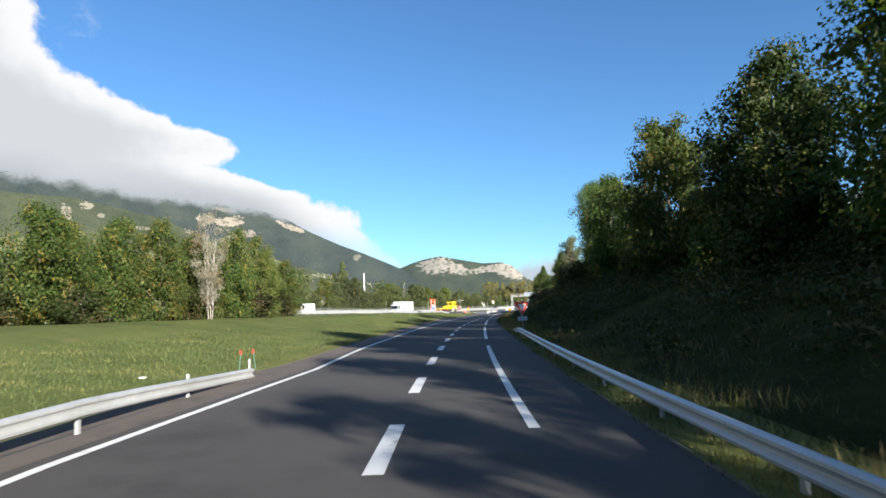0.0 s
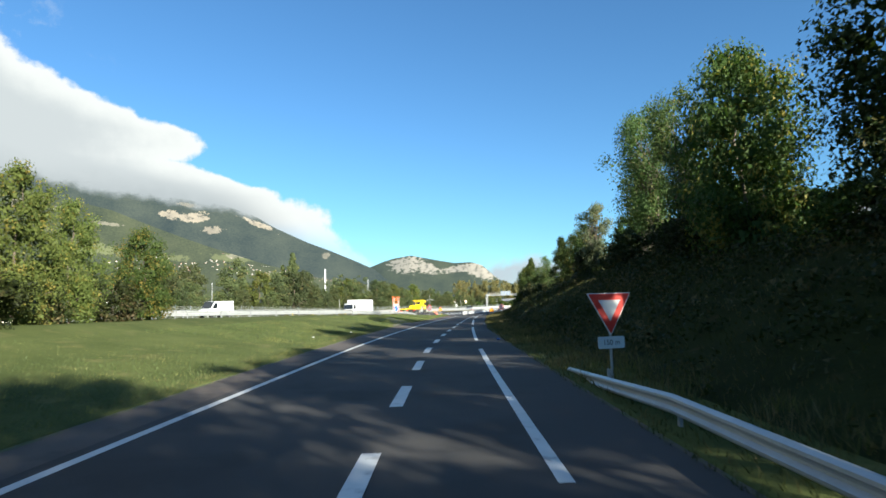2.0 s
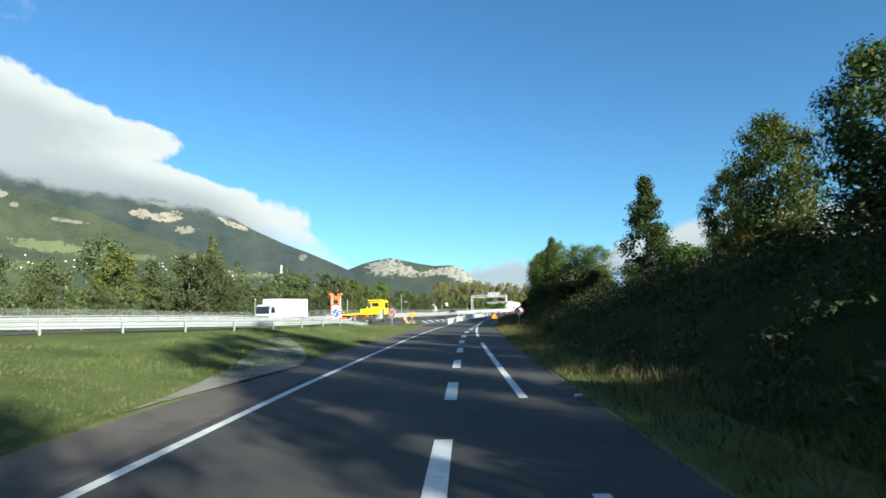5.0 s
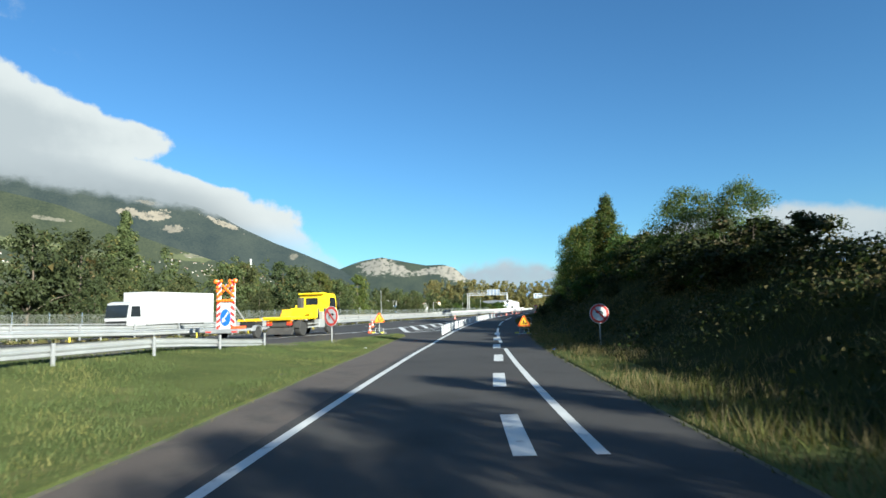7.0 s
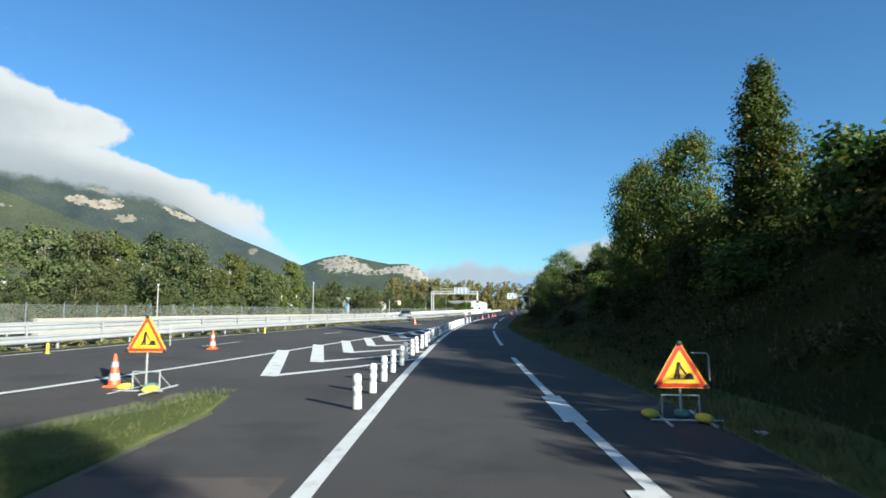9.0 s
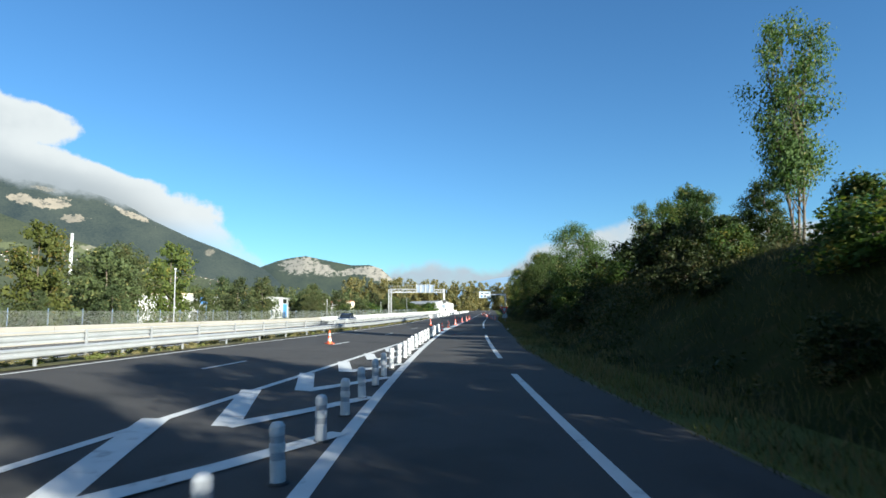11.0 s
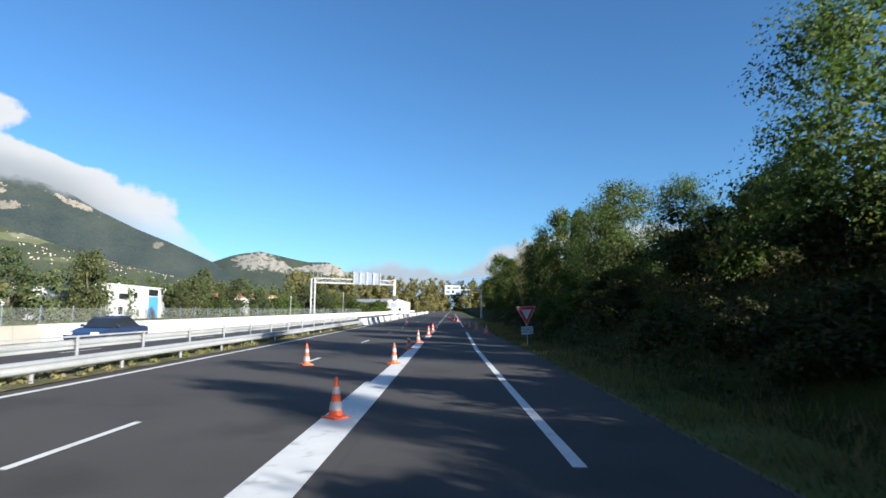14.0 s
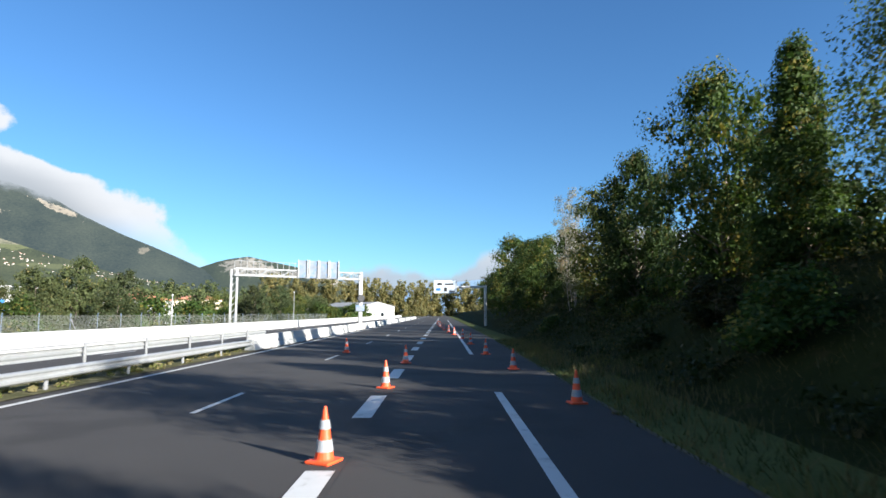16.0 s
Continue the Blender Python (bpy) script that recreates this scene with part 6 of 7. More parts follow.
def build_trailer():
    x, y = -2.7, 143.0
    m = Matrix.Translation((x, y, float(height([x], [y], False)[0]))) @ Matrix.Rotation(radians(-21.0), 4, "Z")
    t = thing("arrow_trailer", m, "low trailer with red-white striped arrow panel", "trailer")
    for wx, side in ((-1.4, -1), (0.95, 1)):
        wheel(t, wx, 0.6, 0.33, 0.22, side)
        part("mudguard", slab([(0.42 * math.cos(a), 0.36 + 0.42 * math.sin(a)) for a in np.linspace(0.2, math.pi - 0.2, 10)] + [(0.39 * math.cos(a), 0.36 + 0.39 * math.sin(a)) for a in np.linspace(math.pi - 0.2, 0.2, 10)], -0.14, 0.14), ZINC, t, "steel mudguard").matrix_basis = Matrix.Translation((wx, 0.6, 0)) @ Matrix.Rotation(math.pi / 2, 4, "Z")
    part("bed", boxes((-1.35, 0.85, -1.1, 1.9, 0.48, 0.60), (-1.37, 0.87, -1.15, -1.08, 0.38, 0.62), bevel=0.015), ZINC_MATT, t)
    part("tail_strip", boxes((-1.3, -0.95, -1.175, -1.152, 0.42, 0.5), (0.45, 0.8, -1.175, -1.152, 0.42, 0.5)), RED, t, "red tail strip")
    part("drawbar", rod((-0.7, 1.9, 0.52), (0, 3.3, 0.55), (0.7, 1.9, 0.52), r=0.05), ZINC_MATT, t)
    part("hitch_arm", rod((0, 3.2, 0.55), (0.1, 3.0, 1.2), r=0.05), ZINC_MATT, t)
    part("battery_box", boxes((-0.5, 0.6, 0.95, 1.75, 0.6, 1.0), bevel=0.04), BLACK, t, "black battery box")
    part("box_lid", slab([(0.9, 1.0), (1.8, 1.0), (1.55, 1.14), (0.97, 1.14)], -0.65, 0.55, 0.02), TRUCK_YELLOW, t, "yellow sloping lid").matrix_basis = Matrix.Rotation(math.pi / 2, 4, "Z") @ Matrix.Diagonal((1, -1, 1, 1))
    part("red_tool_box", boxes((-0.05, 0.55, -0.6, 0.1, 0.61, 0.76), bevel=0.03), ORANGE, t, "orange tool box")
    part("mast", boxes((-0.5, -0.42, -1.45, -1.35, 0.55, 3.6), (0.42, 0.5, -1.45, -1.35, 0.55, 3.6), bevel=0.01), ZINC_MATT, t)
    part("brace", rod((0.5, -1.35, 2.1), (0.75, -0.2, 0.62), r=0.035), ZINC, t)
    part("brace", rod((-0.5, -1.35, 2.1), (-0.75, -0.2, 0.62), r=0.035), ZINC, t)
    panel = part("panel", boxes((-0.64, -0.34, -1.52, -1.46, 0.45, 3.75), (0.34, 0.64, -1.52, -1.46, 0.45, 3.75), (-0.34, 0.34, -1.52, -1.46, 0.45, 2.3), bevel=0.01), SIGN_WHITE, t, "tall white panel with red stripes")
    for side in (-1, 1):
        for k in range(8):
            z = 0.5 + 0.405 * k
            part("stripe", slab([(side * 0.63, z), (side * 0.35, z + 0.22), (side * 0.35, z + 0.42), (side * 0.63, z + 0.2)], -1.531, -1.524), RED, panel, "red diagonal stripe")
    part("arrow_board", slab([(0.36 * math.cos(a), 1.32 + 0.54 * math.sin(a)) for a in np.linspace(0, 2 * math.pi, 29)[:-1]], -1.545, -1.535), SIGN_BLUE, panel, "blue oval board")
    part("arrow", slab([(0.16, 1.70), (0.23, 1.61), (-0.07, 1.22), (0.05, 1.13), (-0.22, 0.98), (-0.2, 1.32), (-0.12, 1.27)], -1.556, -1.548), SIGN_WHITE, panel, "white arrow pointing down left")
    part("light_frame", rod((-0.5, -1.5, 2.45), (0.5, -1.5, 2.45), (0.0, -1.5, 3.5), (-0.5, -1.5, 2.45), r=0.03), ZINC_MATT, panel, "steel frame of the lamp arrow")
    part("light_frame", rod((-0.5, -1.5, 2.75), (0.45, -1.5, 3.45), r=0.03), ZINC_MATT, panel, "steel frame of the lamp arrow")
    lamps = [(-0.68, 3.68), (0.68, 3.68), (-0.3, 3.7), (0.3, 3.7)] + [(-0.52 + 0.2 * k, 2.42) for k in range(6)] + [(-0.5 + 0.17 * k, 2.72 + 0.16 * k) for k in range(6)] + [(0.5 - 0.17 * k, 2.75 + 0.16 * k) for k in range(5)] + [(-0.55, 3.05), (-0.55, 3.3), (0.55, 3.05), (0.55, 3.3)]
    for k, (lx, lz) in enumerate(lamps):
        big = 1.25 if k < 2 else 0.8
        l = part("lamp", lathe([(0.115 * big, 0), (0.115 * big, 0.06), (0.08 * big, 0.1), (0.02, 0.115)], 12), LAMP_AMBER, panel, "amber warning lamp")
        l.matrix_basis = Matrix.Translation((lx, -1.54, lz)) @ Matrix.Rotation(math.pi / 2, 4, "X")
    # the board stands over the bed's far side
    for ob in t.children:
        if ob.name.split(".")[0] in ("mast", "brace", "panel"):
            ob.matrix_basis = Matrix.Translation((-0.8, 1.5, 0.05)) @ Matrix.Diagonal((1, 1, 0.93, 1))


build_trailer()


# ---------- traffic on the opposite carriageway ----------
def vehicle_at(u, e):
    p, q = mw_point(u, e), mw_point(u - 1, e)
    return Matrix.Translation(p) @ Matrix.Rotation(-math.atan2(q.x - p.x, q.y - p.y), 4, "Z")


FLIP = Matrix.Rotation(math.pi / 2, 4, "Z") @ Matrix.Diagonal((1, -1, 1, 1))
SIDE = Matrix(((0, 1, 0, 0), (1, 0, 0, 0), (0, 0, 1, 0), (0, 0, 0, 1)))


def car_body(t, outline, half, material, name="body", soft=0.06):
    ob = part(name, slab(rounded(outline, 0.12, 3), -half, half, soft), material, t)
    ob.matrix_basis = FLIP
    ob.data.flip_normals()
    return ob


def build_van():
    t = thing("van", vehicle_at(-127, -7.4), "white panel van on the opposite carriageway", "van")
    car_body(t, [(-2.6, 0.4), (2.7, 0.4), (2.75, 0.95), (1.9, 1.3), (1.15, 2.35), (-2.6, 2.4)], 0.95, WHITE)
    for s in (-1, 1):
        part("side_window", slab([(0.75, 1.35), (1.72, 1.35), (1.2, 2.1), (0.75, 2.1)], 0.955 * s - 0.012, 0.955 * s + 0.012), GLASS_DARK, t).matrix_basis = SIDE
        wheel(t, s * 0.86, 1.75, 0.35, 0.24, s)
        wheel(t, s * 0.86, -1.6, 0.35, 0.24, s)
        part("headlamp", boxes((s * 0.72 - 0.16, s * 0.72 + 0.16, 2.66, 2.78, 0.8, 1.0), bevel=0.02), SIGN_WHITE, t)
    part("windscreen", slab([(1.86, 1.34), (1.9, 1.36), (1.24, 2.28), (1.18, 2.28)], -0.82, 0.82), GLASS_DARK, t).matrix_basis = FLIP @ Matrix.Translation((0.02, 0, 0.02))


def build_box_lorry():
    t = thing("box_lorry", vehicle_at(-80, -8.6), "white box lorry on the opposite carriageway", "lorry")
    part("box_body", boxes((-1.25, 1.25, -4.6, 3.1, 0.95, 3.5), bevel=0.04), WHITE, t)
    part("chassis", boxes((-0.5, 0.5, -4.3, 4.6, 0.5, 0.92), (-1.2, 1.2, -2.4, 1.6, 0.45, 0.9), bevel=0.03), CHASSIS, t)
    car_body(t, [(3.25, 0.5), (5.0, 0.5), (5.05, 1.5), (4.85, 2.6), (4.4, 2.75), (3.25, 2.75)], 1.1, WHITE, "cab")
    part("windscreen", slab([(5.04, 1.55), (5.09, 1.55), (4.92, 2.5), (4.87, 2.5)], -0.98, 0.98), GLASS_DARK, t).matrix_basis = FLIP
    part("grille", boxes((-0.95, 0.95, 5.03, 5.09, 0.6, 1.3), bevel=0.02), BLACK, t)
    for s in (-1, 1):
        part("side_window", slab([(3.85, 1.6), (4.85, 1.6), (4.75, 2.4), (3.95, 2.4)], 1.105 * s - 0.012, 1.105 * s + 0.012), GLASS_DARK, t).matrix_basis = SIDE
        wheel(t, s * 1.0, 3.9, 0.45, 0.28, s)
        wheel(t, s * 0.98, -2.9, 0.45, 0.45, s)


def build_car():
    t = thing("car", vehicle_at(22.0, -8.4), "dark blue saloon car on the opposite carriageway", "car")
    car_body(t, [(-2.3, 0.3), (2.3, 0.3), (2.35, 0.65), (1.2, 0.92), (-1.6, 0.98), (-2.3, 0.92)], 0.9, CAR_BLUE)
    car_body(t, [(-1.7, 0.95), (1.15, 0.90), (0.35, 1.40), (-0.7, 1.42)], 0.74, GLASS_DARK, "glasshouse", 0.03)
    car_body(t, [(0.3, 1.38), (-0.7, 1.40), (-0.72, 1.445), (0.25, 1.43)], 0.7, CAR_BLUE, "roof", 0.015)
    for s in (-1, 1):
        wheel(t, s * 0.8, 1.4, 0.32, 0.22, s)
        wheel(t, s * 0.8, -1.4, 0.32, 0.22, s)
        part("headlamp", boxes((s * 0.66 - 0.18, s * 0.66 + 0.18, 2.22, 2.36, 0.6, 0.74), bevel=0.02), SIGN_WHITE, t)
        part("mirror", boxes((s * 0.95 - 0.09, s * 0.95 + 0.09, 0.7, 0.8, 0.95, 1.08), bevel=0.02), CAR_BLUE, t)


build_van()
build_box_lorry()
build_car()


# ---------- buildings ----------
def hall(name, x, y, turn, wide, deep, tall, wall, roof, label, windows=(), door=None, flat=True, band_mat=None):
    """A building with its front (wide) to local -y; windows: (x, z, w, h) on the front, in metres."""
    b = thing(name, Matrix.Translation((x, y, ground_z(x, y) - 0.2)) @ Matrix.Rotation(radians(turn), 4, "Z"), label, "building")
    part("wall", boxes((-wide / 2, wide / 2, 0, deep, 0, tall), bevel=0.03), wall, b)
    if flat:
        part("roof", boxes((-wide / 2 - 0.15, wide / 2 + 0.15, -0.15, deep + 0.15, tall, tall + 0.25), bevel=0.03), roof, b)
    else:
        part("roof", slab([(-wide / 2 - 0.3, tall), (wide / 2 + 0.3, tall), (0, tall + wide * 0.11)], -0.3, deep + 0.3), roof, b)
    if band_mat:
        part("coloured_band", boxes((-wide / 2 - 0.02, wide / 2 + 0.02, -0.04, -0.005, tall * 0.72, tall * 0.98)), band_mat, b)
    for wx, wz, ww, wh in windows:
        w = part("window", boxes((wx - ww / 2, wx + ww / 2, -0.03, 0.02, wz, wz + wh)), GLASS_DARK, b, "dark window")
        part("frame", boxes((wx - ww / 2 - 0.08, wx + ww / 2 + 0.08, -0.06, -0.031, wz - 0.08, wz), (wx - ww / 2 - 0.08, wx + ww / 2 + 0.08, -0.06, -0.031, wz + wh, wz + wh + 0.08)), WHITE, w)
    if door:
        dx, dw, dh, mat = door
        part("door", boxes((dx - dw / 2, dx + dw / 2, -0.05, 0.02, 0.2, dh)), mat, b)
    return b


def build_buildings():
    hall("office_building", 8.5, 333, 80.5, 31, 14, 5.5, WALL_WHITE, WALL_WHITE, "long white office building with blue entrance",
         [(-11, 3.4, 3.0, 0.9), (-6, 3.6, 1.4, 1.0), (9, 3.5, 2.2, 1.0), (12.5, 1.2, 1.2, 1.2), (-12, 1.0, 2.0, 1.2), (2.0, 4.2, 4.5, 1.1)], (2.2, 4.6, 4.0, WALL_BLUE))
    hall("workshop", -3.4, 285, 97, 30, 14, 4.9, WALL_WHITE, WALL_CREAM, "white workshop with a blue upper band and cream gable",
         [(-9, 1.0, 2.4, 1.4), (-3, 1.0, 2.4, 1.4), (5, 1.0, 2.4, 1.4)], (10, 3.2, 3.2, WALL_BLUE), True, WALL_BLUE)
    hall("warehouse", 79, 452, 26, 15, 26, 4.6, WALL_WHITE, ROOF_GREY, "white gabled warehouse beyond the gantry", [(-4, 1.2, 1.5, 1.2), (2, 1.2, 1.5, 1.2)], (5.5, 2.6, 3.2, WHITE), False)
    hall("warehouse", 55, 434, 24, 18, 16, 3.6, WALL_WHITE, WALL_WHITE, "low white flat-roofed warehouse", [(-6, 1.2, 1.6, 1.2), (0, 1.2, 1.6, 1.2)], (6, 2.6, 2.6, ROOF_GREY))
    hall("house", 27, 388, 20, 10, 9, 5.2, WALL_CREAM, ROOF_TILE, "cream house with a clay roof behind trees", [(-3, 1.2, 1.2, 1.4), (0, 1.2, 1.2, 1.4), (3, 3.4, 1.2, 1.2)], None, False)
    hall("house", 19, 368, 28, 12, 9, 4.6, WALL_WHITE, ROOF_TILE, "white house with a clay roof behind trees", [(-3, 1.2, 1.2, 1.4), (2, 1.2, 1.2, 1.4)], None, False)
    hall("shed", -46, 232, 22, 14, 10, 6.2, WALL_WHITE, ROOF_GREY, "white shed half hidden by trees", [(-3, 2.0, 2.0, 1.2), (3, 2.0, 2.0, 1.2)])
    hall("shed", -78, 176, 18, 20, 12, 7.5, WALL_WHITE, ROOF_GREY, "pale warehouse half hidden by trees", [(-5, 3.0, 3.0, 1.2), (4, 3.0, 3.0, 1.2)])
    hall("shed", -98, 162, 18, 16, 12, 7.0, WALL_CREAM, ROOF_GREY, "cream warehouse half hidden by trees", [(-4, 3.0, 3.0, 1.2)])
    hall("shed", -20, 356, 20, 16, 12, 6.5, WALL_WHITE, ROOF_GREY, "white shed among the valley trees", [(-4, 2.5, 3.0, 1.2)])
    x, y = -49.5, 349
    c = thing("chimney", Matrix.Translation((x, y, ground_z(x, y))), "tall slender white chimney above the trees", "chimney")
    part("shaft", lathe([(0.5, -0.3), (0.45, 12), (0.4, 23.6)], 14), WHITE, c)
    part("rim", lathe([(0.46, 23.6), (0.46, 24.2), (0.34, 24.25)], 14), ZINC_MATT, c)
    x, y = -22, 300
    p = thing("lattice_mast", Matrix.Translation((x, y, ground_z(x, y))), "thin lattice floodlight mast beyond the trees", "mast")
    bm = bmesh.new()
    for a in range(4):
        tube(bm, (0.35 * (1 if a % 2 else -1), 0.35 * (1 if a // 2 else -1), 0), (0.2 * (1 if a % 2 else -1), 0.2 * (1 if a // 2 else -1), 15), 0.05, n=5)
    for k in range(14):
        tube(bm, (-0.3, -0.3, k * 1.05), (0.3, -0.3, k * 1.05 + 1.0), 0.03, n=5)
        tube(bm, (0.3, 0.3, k * 1.05), (-0.3, 0.3, k * 1.05 + 1.0), 0.03, n=5)
    part("frame", bm, ZINC_MATT, p)
    part("lamp_head", boxes((-0.55, 0.55, -0.2, 0.2, 14.8, 15.2), bevel=0.03), ZINC, p)


build_buildings()


def build_village():
    """Small houses strewn over the lower slopes, too far to tell apart."""
    rng = random.Random(12)
    slope = np.array([v.co[:] for v in bpy.data.objects["foothills"].data.vertices])
    n = 56
    cols = len(slope) // n
    wv, wf, rv, rf = [], [], [], []
    spots = []
    for _ in range(160):
        az = rng.choice([rng.gauss(-19.5, 1.6), rng.gauss(-15.5, 1.4), rng.gauss(-11.5, 1.6), rng.gauss(-25.5, 1.8), rng.uniform(-38, -6)])
        el = float(table(az, [(-40, 4.8), (-27, 5.0), (-19, 4.55), (-13, 3.55), (-6, 2.3)])) + rng.gauss(0, 0.33)
        i = int((az + 75) / 0.6)
        if 0 <= i < cols - 1:
            col = slope[i * n:(i + 1) * n]
            els = np.degrees(np.arctan2(col[:, 2] - 2, np.hypot(col[:, 0] - 5, col[:, 1] - 100)))
            j = int(np.clip(np.searchsorted(els, el), 1, n - 2))
            f = min(1.0, max(0.0, (el - els[j - 1]) / max(0.001, els[j] - els[j - 1])))
            p = col[j - 1] * (1 - f) + col[j] * f
            q = slope[(i + 1) * n + j - 1] * (1 - f) + slope[(i + 1) * n + j] * f
            p = p + (q - p) * rng.random()
            spots.append((float(p[0]), float(p[1]), float(p[2])))
    for x, y, z in spots:
        w, d, h, a = rng.uniform(2.4, 4.6), rng.uniform(2.0, 3.4), rng.uniform(0.7, 1.7), rng.uniform(0, 3.1)
        ca, sa = math.cos(a), math.sin(a)
        corner = [(x + px * w / 2 * ca - py * d / 2 * sa, y + px * w / 2 * sa + py * d / 2 * ca) for px, py in ((-1, -1), (1, -1), (1, 1), (-1, 1))]
        k = len(wv)
        wv += [(cx, cy, z - 3) for cx, cy in corner] + [(cx, cy, z + h) for cx, cy in corner]
        wf += [(k, k + 1, k + 5, k + 4), (k + 1, k + 2, k + 6, k + 5), (k + 2, k + 3, k + 7, k + 6), (k + 3, k, k + 4, k + 7)]
        k = len(rv)
        e0, e1 = ((corner[0][0] + corner[3][0]) / 2, (corner[0][1] + corner[3][1]) / 2), ((corner[1][0] + corner[2][0]) / 2, (corner[1][1] + corner[2][1]) / 2)
        rv += [(cx, cy, z + h) for cx, cy in corner] + [(*e0, z + h + d * 0.3), (*e1, z + h + d * 0.3)]
        rf += [(k, k + 1, k + 5, k + 4), (k + 2, k + 3, k + 4, k + 5), (k + 3, k, k + 4), (k + 1, k + 2, k + 5)]
    v = thing("village", Matrix.Identity(4), "pale houses strewn over the foothill slopes", "village", kind="stuff")
    obj("walls", wv, wf, surface("village_walls", (0.34, 0.325, 0.295), (0.46, 0.445, 0.41), 0.02, 0.9, fine=0.3), v)
    obj("roofs", rv, rf, ROOF_TILE, v)


build_village()


# ---------- grass, undergrowth and small things ----------
def blades(name, label, count, s_range, off_range, side, tall, material, seed, thin=0.012, lean=0.35, power=1.6, patch=0.0):
    """Blades of grass beside the slip road, thickest near its edge."""
    rng = np.random.default_rng(seed)
    s = rng.uniform(*s_range, count)
    o = off_range[0] + (off_range[1] - off_range[0]) * rng.random(count) ** power
    edge = table(s, LEFT_EDGE) if side < 0 else table(s, RIGHT_EDGE)
    x, y = road_xy(s, edge + side * o)
    if side < 0:  # none on the motorway
        u, e = nearest(x, y, MW_X, MW_Y, MW_U)
        x, y, o = x[e > 10.7], y[e > 10.7], o[e > 10.7]
        count = len(x)
    if patch:
        keep = np.array([noise.noise((a * 0.35, b * 0.35, seed)) > patch for a, b in zip(x, y)])
        x, y, o = x[keep], y[keep], o[keep]
        count = len(x)
    z = height(x, y) + 0.0
    h = tall * (0.45 + 0.75 * rng.random(count)) * np.clip(0.45 + o * 0.9, 0.45, 1)
    a = rng.uniform(0, 2 * np.pi, count)
    l = rng.normal(size=(count, 2)) * (lean * h)[:, None]
    w = thin * (0.7 + 0.8 * rng.random(count)) * (1 + h)
    v = np.empty((count * 3, 3))
    v[0::3] = np.column_stack([x - np.cos(a) * w, y - np.sin(a) * w, z - 0.03])
    v[1::3] = np.column_stack([x + np.cos(a) * w, y + np.sin(a) * w, z - 0.03])
    v[2::3] = np.column_stack([x + l[:, 0], y + l[:, 1], z + h])
    me = bpy.data.meshes.new(name)
    me.vertices.add(len(v))
    me.vertices.foreach_set("co", v.ravel())
    me.loops.add(len(v))
    me.loops.foreach_set("vertex_index", np.arange(len(v)))
    me.polygons.add(count)
    me.polygons.foreach_set("loop_start", np.arange(count) * 3)
    me.polygons.foreach_set("loop_total", np.full(count, 3))
    me.materials.append(material)
    me.update()
    me.validate()
    return tagged(new(name, me), label, "grass", kind="stuff")


blades("verge_grass", "short green grass on the verge between the roads", 140000, (-4, 152), (0.0, 9.0), -1, 0.11, BLADE, 31, 0.008, 0.5, 1.3)
blades("verge_grass", "thick tufts of green grass beside the shoulder", 90000, (92, 153), (0.0, 7.0), -1, 0.15, BLADE, 35, 0.008, 0.5, 1.0, -0.05)
blades("verge_grass", "rank olive grass over the bank's foot", 140000, (-4, 300), (-0.15, 10.0), 1, 0.26, BLADE_BANK_SHADED, 32, 0.010, 0.5, 1.2)
blades("dry_grass", "tall dry straw-coloured grass at the asphalt edge", 70000, (-4, 300), (0.0, 2.6), 1, 0.42, BLADE_DRY, 33, 0.006, 0.35, 1.3, -0.02)
blades("dry_grass", "dry grass along the edge of the shoulder", 14000, (-4, 152), (-0.15, 0.6), -1, 0.14, BLADE_DRY, 34, 0.006, 0.5, 1.0, 0.0)


def build_undergrowth():
    """Low leafy growth over the bank."""
    rng = np.random.default_rng(41)
    n = 3000
    s, o = rng.uniform(-5, 330, n), 1.9 + 9.5 * rng.random(n) ** 0.8
    x, y = road_xy(s, table(s, RIGHT_EDGE) + o)
    keep = np.array([noise.noise((a * 0.12, b * 0.12, 7.0)) > -0.28 for a, b in zip(x, y)])
    x, y = x[keep], y[keep]
    r = rng.uniform(0.3, 0.75, len(x)) + 0.05 * o[keep]
    c = np.column_stack([x, y, height(x, y) + r * 0.25])
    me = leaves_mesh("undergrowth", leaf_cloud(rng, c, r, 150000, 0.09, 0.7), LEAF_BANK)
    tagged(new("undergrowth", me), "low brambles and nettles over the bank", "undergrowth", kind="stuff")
    rng = np.random.default_rng(42)
    n = 620
    u, e = rng.uniform(-120, 60, n), rng.uniform(-2.3, -0.6, n)
    x, y = mw_xy(u, e)
    c = np.column_stack([x, y, height(x, y, False) + 0.1])
    me = leaves_mesh("median_weeds", leaf_cloud(rng, c, rng.uniform(0.10, 0.30, n), 30000, 0.055, 0.5), BLADE_DRY)
    tagged(new("median_weeds", me), "weeds and dry grass in the median", "grass", kind="stuff")


build_undergrowth()


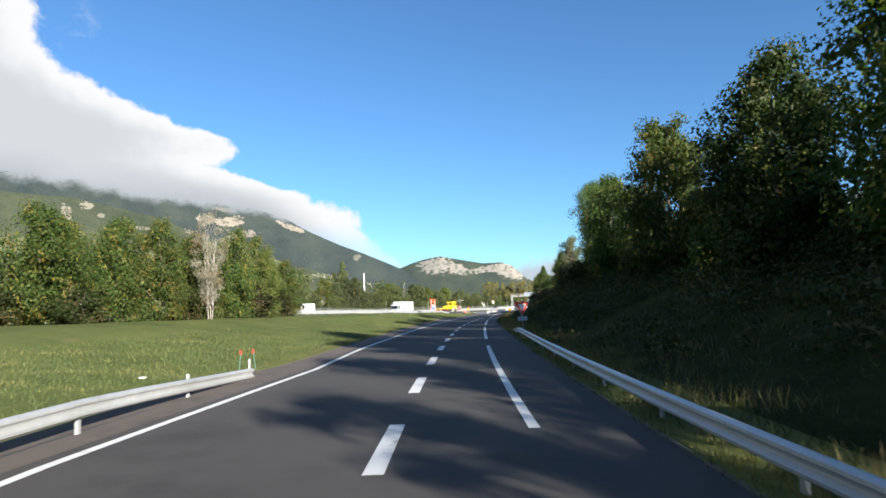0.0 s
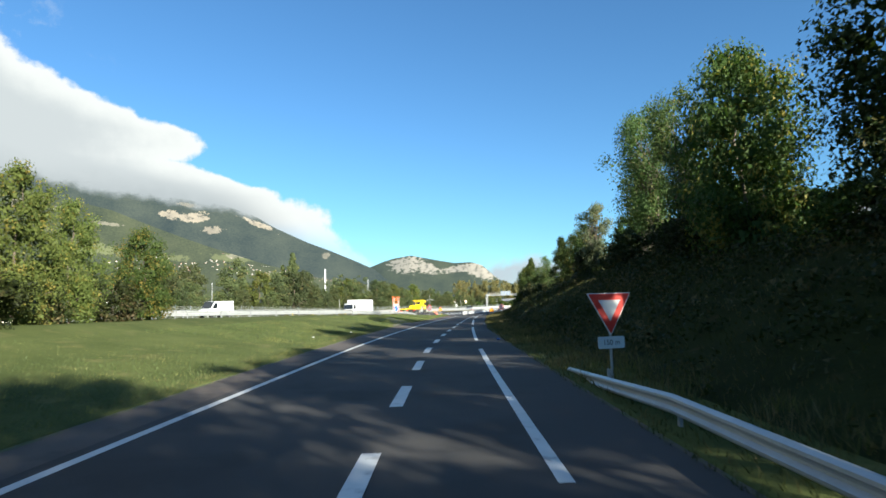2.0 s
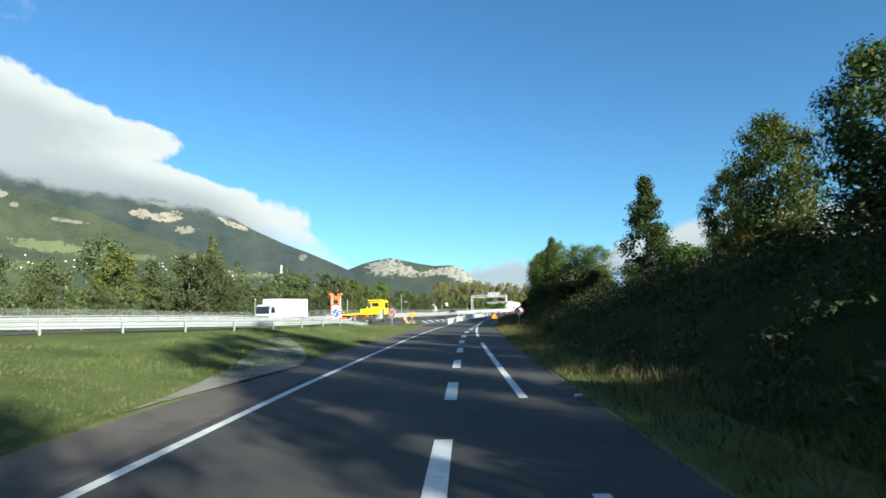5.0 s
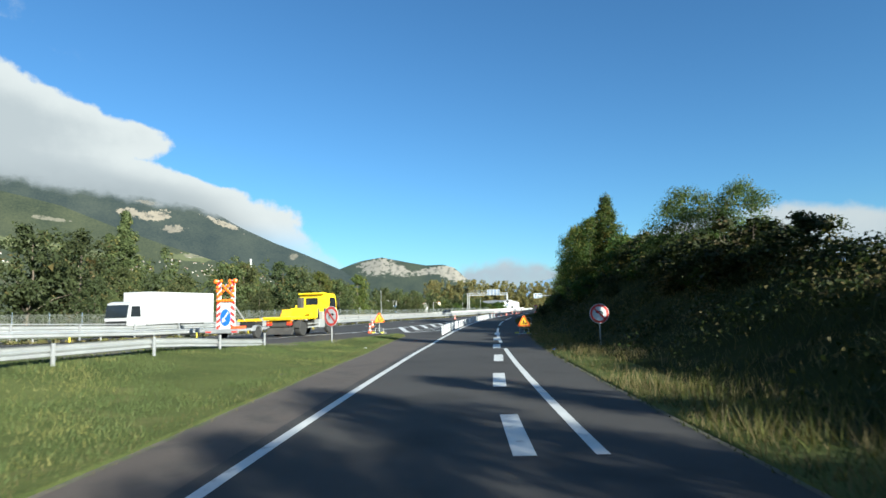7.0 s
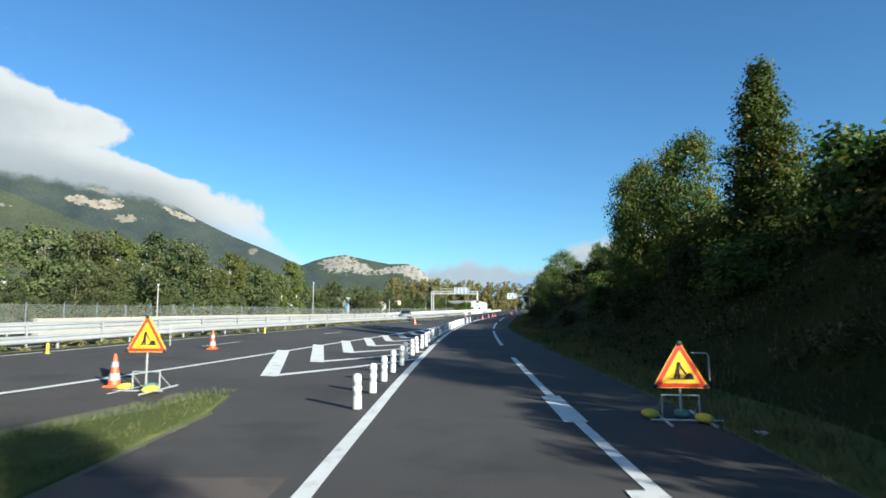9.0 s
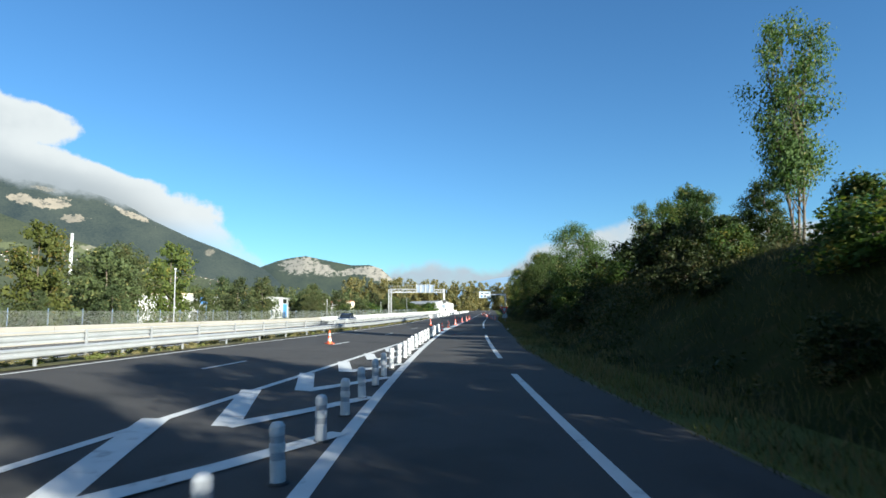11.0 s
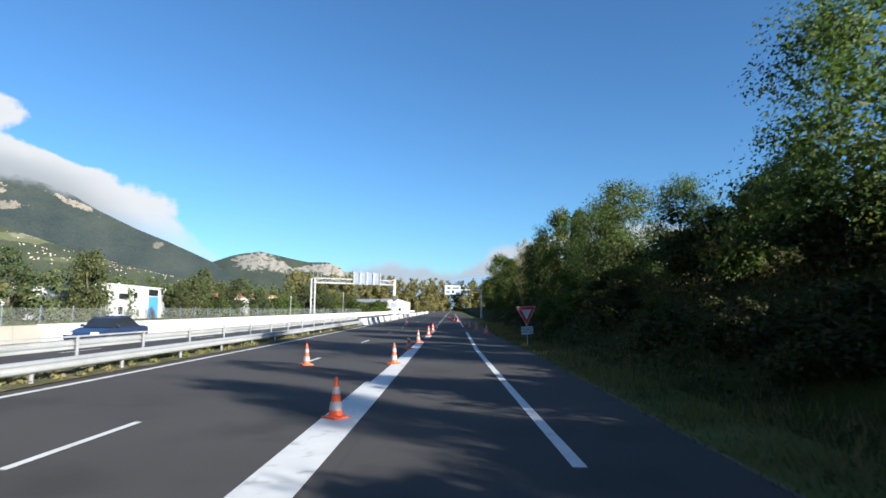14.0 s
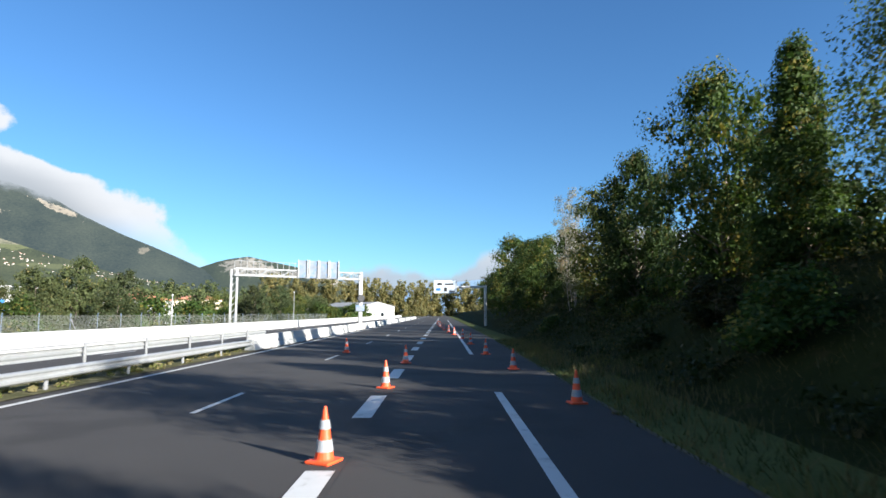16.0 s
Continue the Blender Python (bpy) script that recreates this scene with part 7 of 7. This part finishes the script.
def build_median_soil():
    u = np.arange(-300.0, 300.0, 3.0)
    strip("median_soil", [list(zip(*mw_xy(u, e + 0 * u))) for e in (-2.75, -1.6, -0.42)], VERGE, "dry grassy soil strip in the median", 0.03, category="soil")
    u = np.arange(-210.0, -77.0, 2.0)
    strip("verge_soil", [list(zip(*mw_xy(u, e + 0 * u))) for e in (10.35, 10.8, 11.3)], SOIL, "soil and thin grass along the motorway shoulder", 0.01, category="soil")
    # a bare track that leads from the shoulder to the end of the rail
    k = np.linspace(0, 1, 14)
    near, far = np.array(road_xy(86.5 + 19 * k, -6.3 - 3.4 * k ** 1.5)), np.array(road_xy(96 + 13.5 * k, -5.3 - 4.2 * k ** 1.5))
    rows = [near + (far - near) * f for f in np.linspace(0, 1, 6)]
    verts = [(float(r[0][i]), float(r[1][i]), 0.0) for r in rows for i in range(14)]
    verts = [(x, y, ground_z(x, y) + 0.055) for x, y, _ in verts]
    obj("bare_track", verts, [(c * 14 + r, c * 14 + r + 1, (c + 1) * 14 + r + 1, (c + 1) * 14 + r) for c in range(5) for r in range(13)], GRAVEL, None, "bare grey gravel track across the grass verge", "track", kind="structure", smooth=True)
    s = np.arange(-60.0, 152.0, 2.0)
    strip("verge_soil", [list(zip(*road_xy(s, table(s, LEFT_EDGE) + e))) for e in (-0.15, 0.12)], SOIL, "gravelly soil edge of the shoulder", 0.012, category="soil")
    s = np.arange(-60.0, 330.0, 2.0)
    strip("verge_soil", [list(zip(*road_xy(s, table(s, RIGHT_EDGE) + e))) for e in (-0.10, 0.30)], SOIL, "gravelly soil edge along the bank's foot", 0.008, category="soil")


build_median_soil()


def build_small_things():
    for k, (x, y) in enumerate([(-6.9, 19.2), (-6.6, 20.0)]):
        st = thing("marker_stake", Matrix.Translation((x, y, ground_z(x, y))) @ Matrix.Rotation(0.1 - 0.25 * k, 4, "Y"), "small red and white marker stake in grass", "stake", "marker stakes")
        part("stick", boxes((-0.008, 0.008, -0.008, 0.008, -0.1, 0.66)), GREEN_BAG, st, "thin green stick")
        part("flag", boxes((-0.03, 0.03, -0.012, 0.012, 0.6, 0.72), bevel=0.004), RED, st, "red tip")
    for k in range(9):
        u, e = -120 + 8.0 * k, (-0.75 if k % 2 else 0.75)
        st = thing("yellow_marker", Matrix.Translation(mw_point(u, e)), "short yellow plastic lane marker post", "marker", "yellow lane markers")
        part("post", lathe([(0.09, 0), (0.09, 0.02), (0.05, 0.03), (0.05, 0.36), (0.03, 0.38)], 10), YELLOW_BAG, st)
    rng = random.Random(9)
    for k in range(14):
        s = rng.uniform(5, 290)
        left = s < 150 and rng.random() < 0.6
        d = float(table(s, LEFT_EDGE)) - rng.uniform(0.2, 2.5) if left else float(table(s, RIGHT_EDGE)) - rng.uniform(-0.4, 0.5)
        p = road_point(s, d)
        bm = bmesh.new()
        bmesh.ops.create_icosphere(bm, subdivisions=2, radius=0.09)
        for v in bm.verts:
            v.co += Vector((noise.noise(v.co * 20 + Vector((k, 0, 0))), noise.noise(v.co * 20 + Vector((0, k, 0))), noise.noise(v.co * 20 + Vector((0, 0, k))))) * 0.06
            v.co.z *= 0.4
        me = bpy.data.meshes.new("litter")
        bm.to_mesh(me)
        bm.free()
        me.materials.append([WHITE, SIGN_BLUE, WHITE, SOIL][k % 4])
        ob = new("litter", me)
        ob.location = (p.x, p.y, ground_z(p.x, p.y) + 0.04)
        tagged(ob, ["crumpled white paper litter in the verge", "blue plastic litter in the verge", "crumpled white wrapper litter in verge", "clod of earth beside the asphalt"][k % 4], "litter", "litter in the verges")


build_small_things()
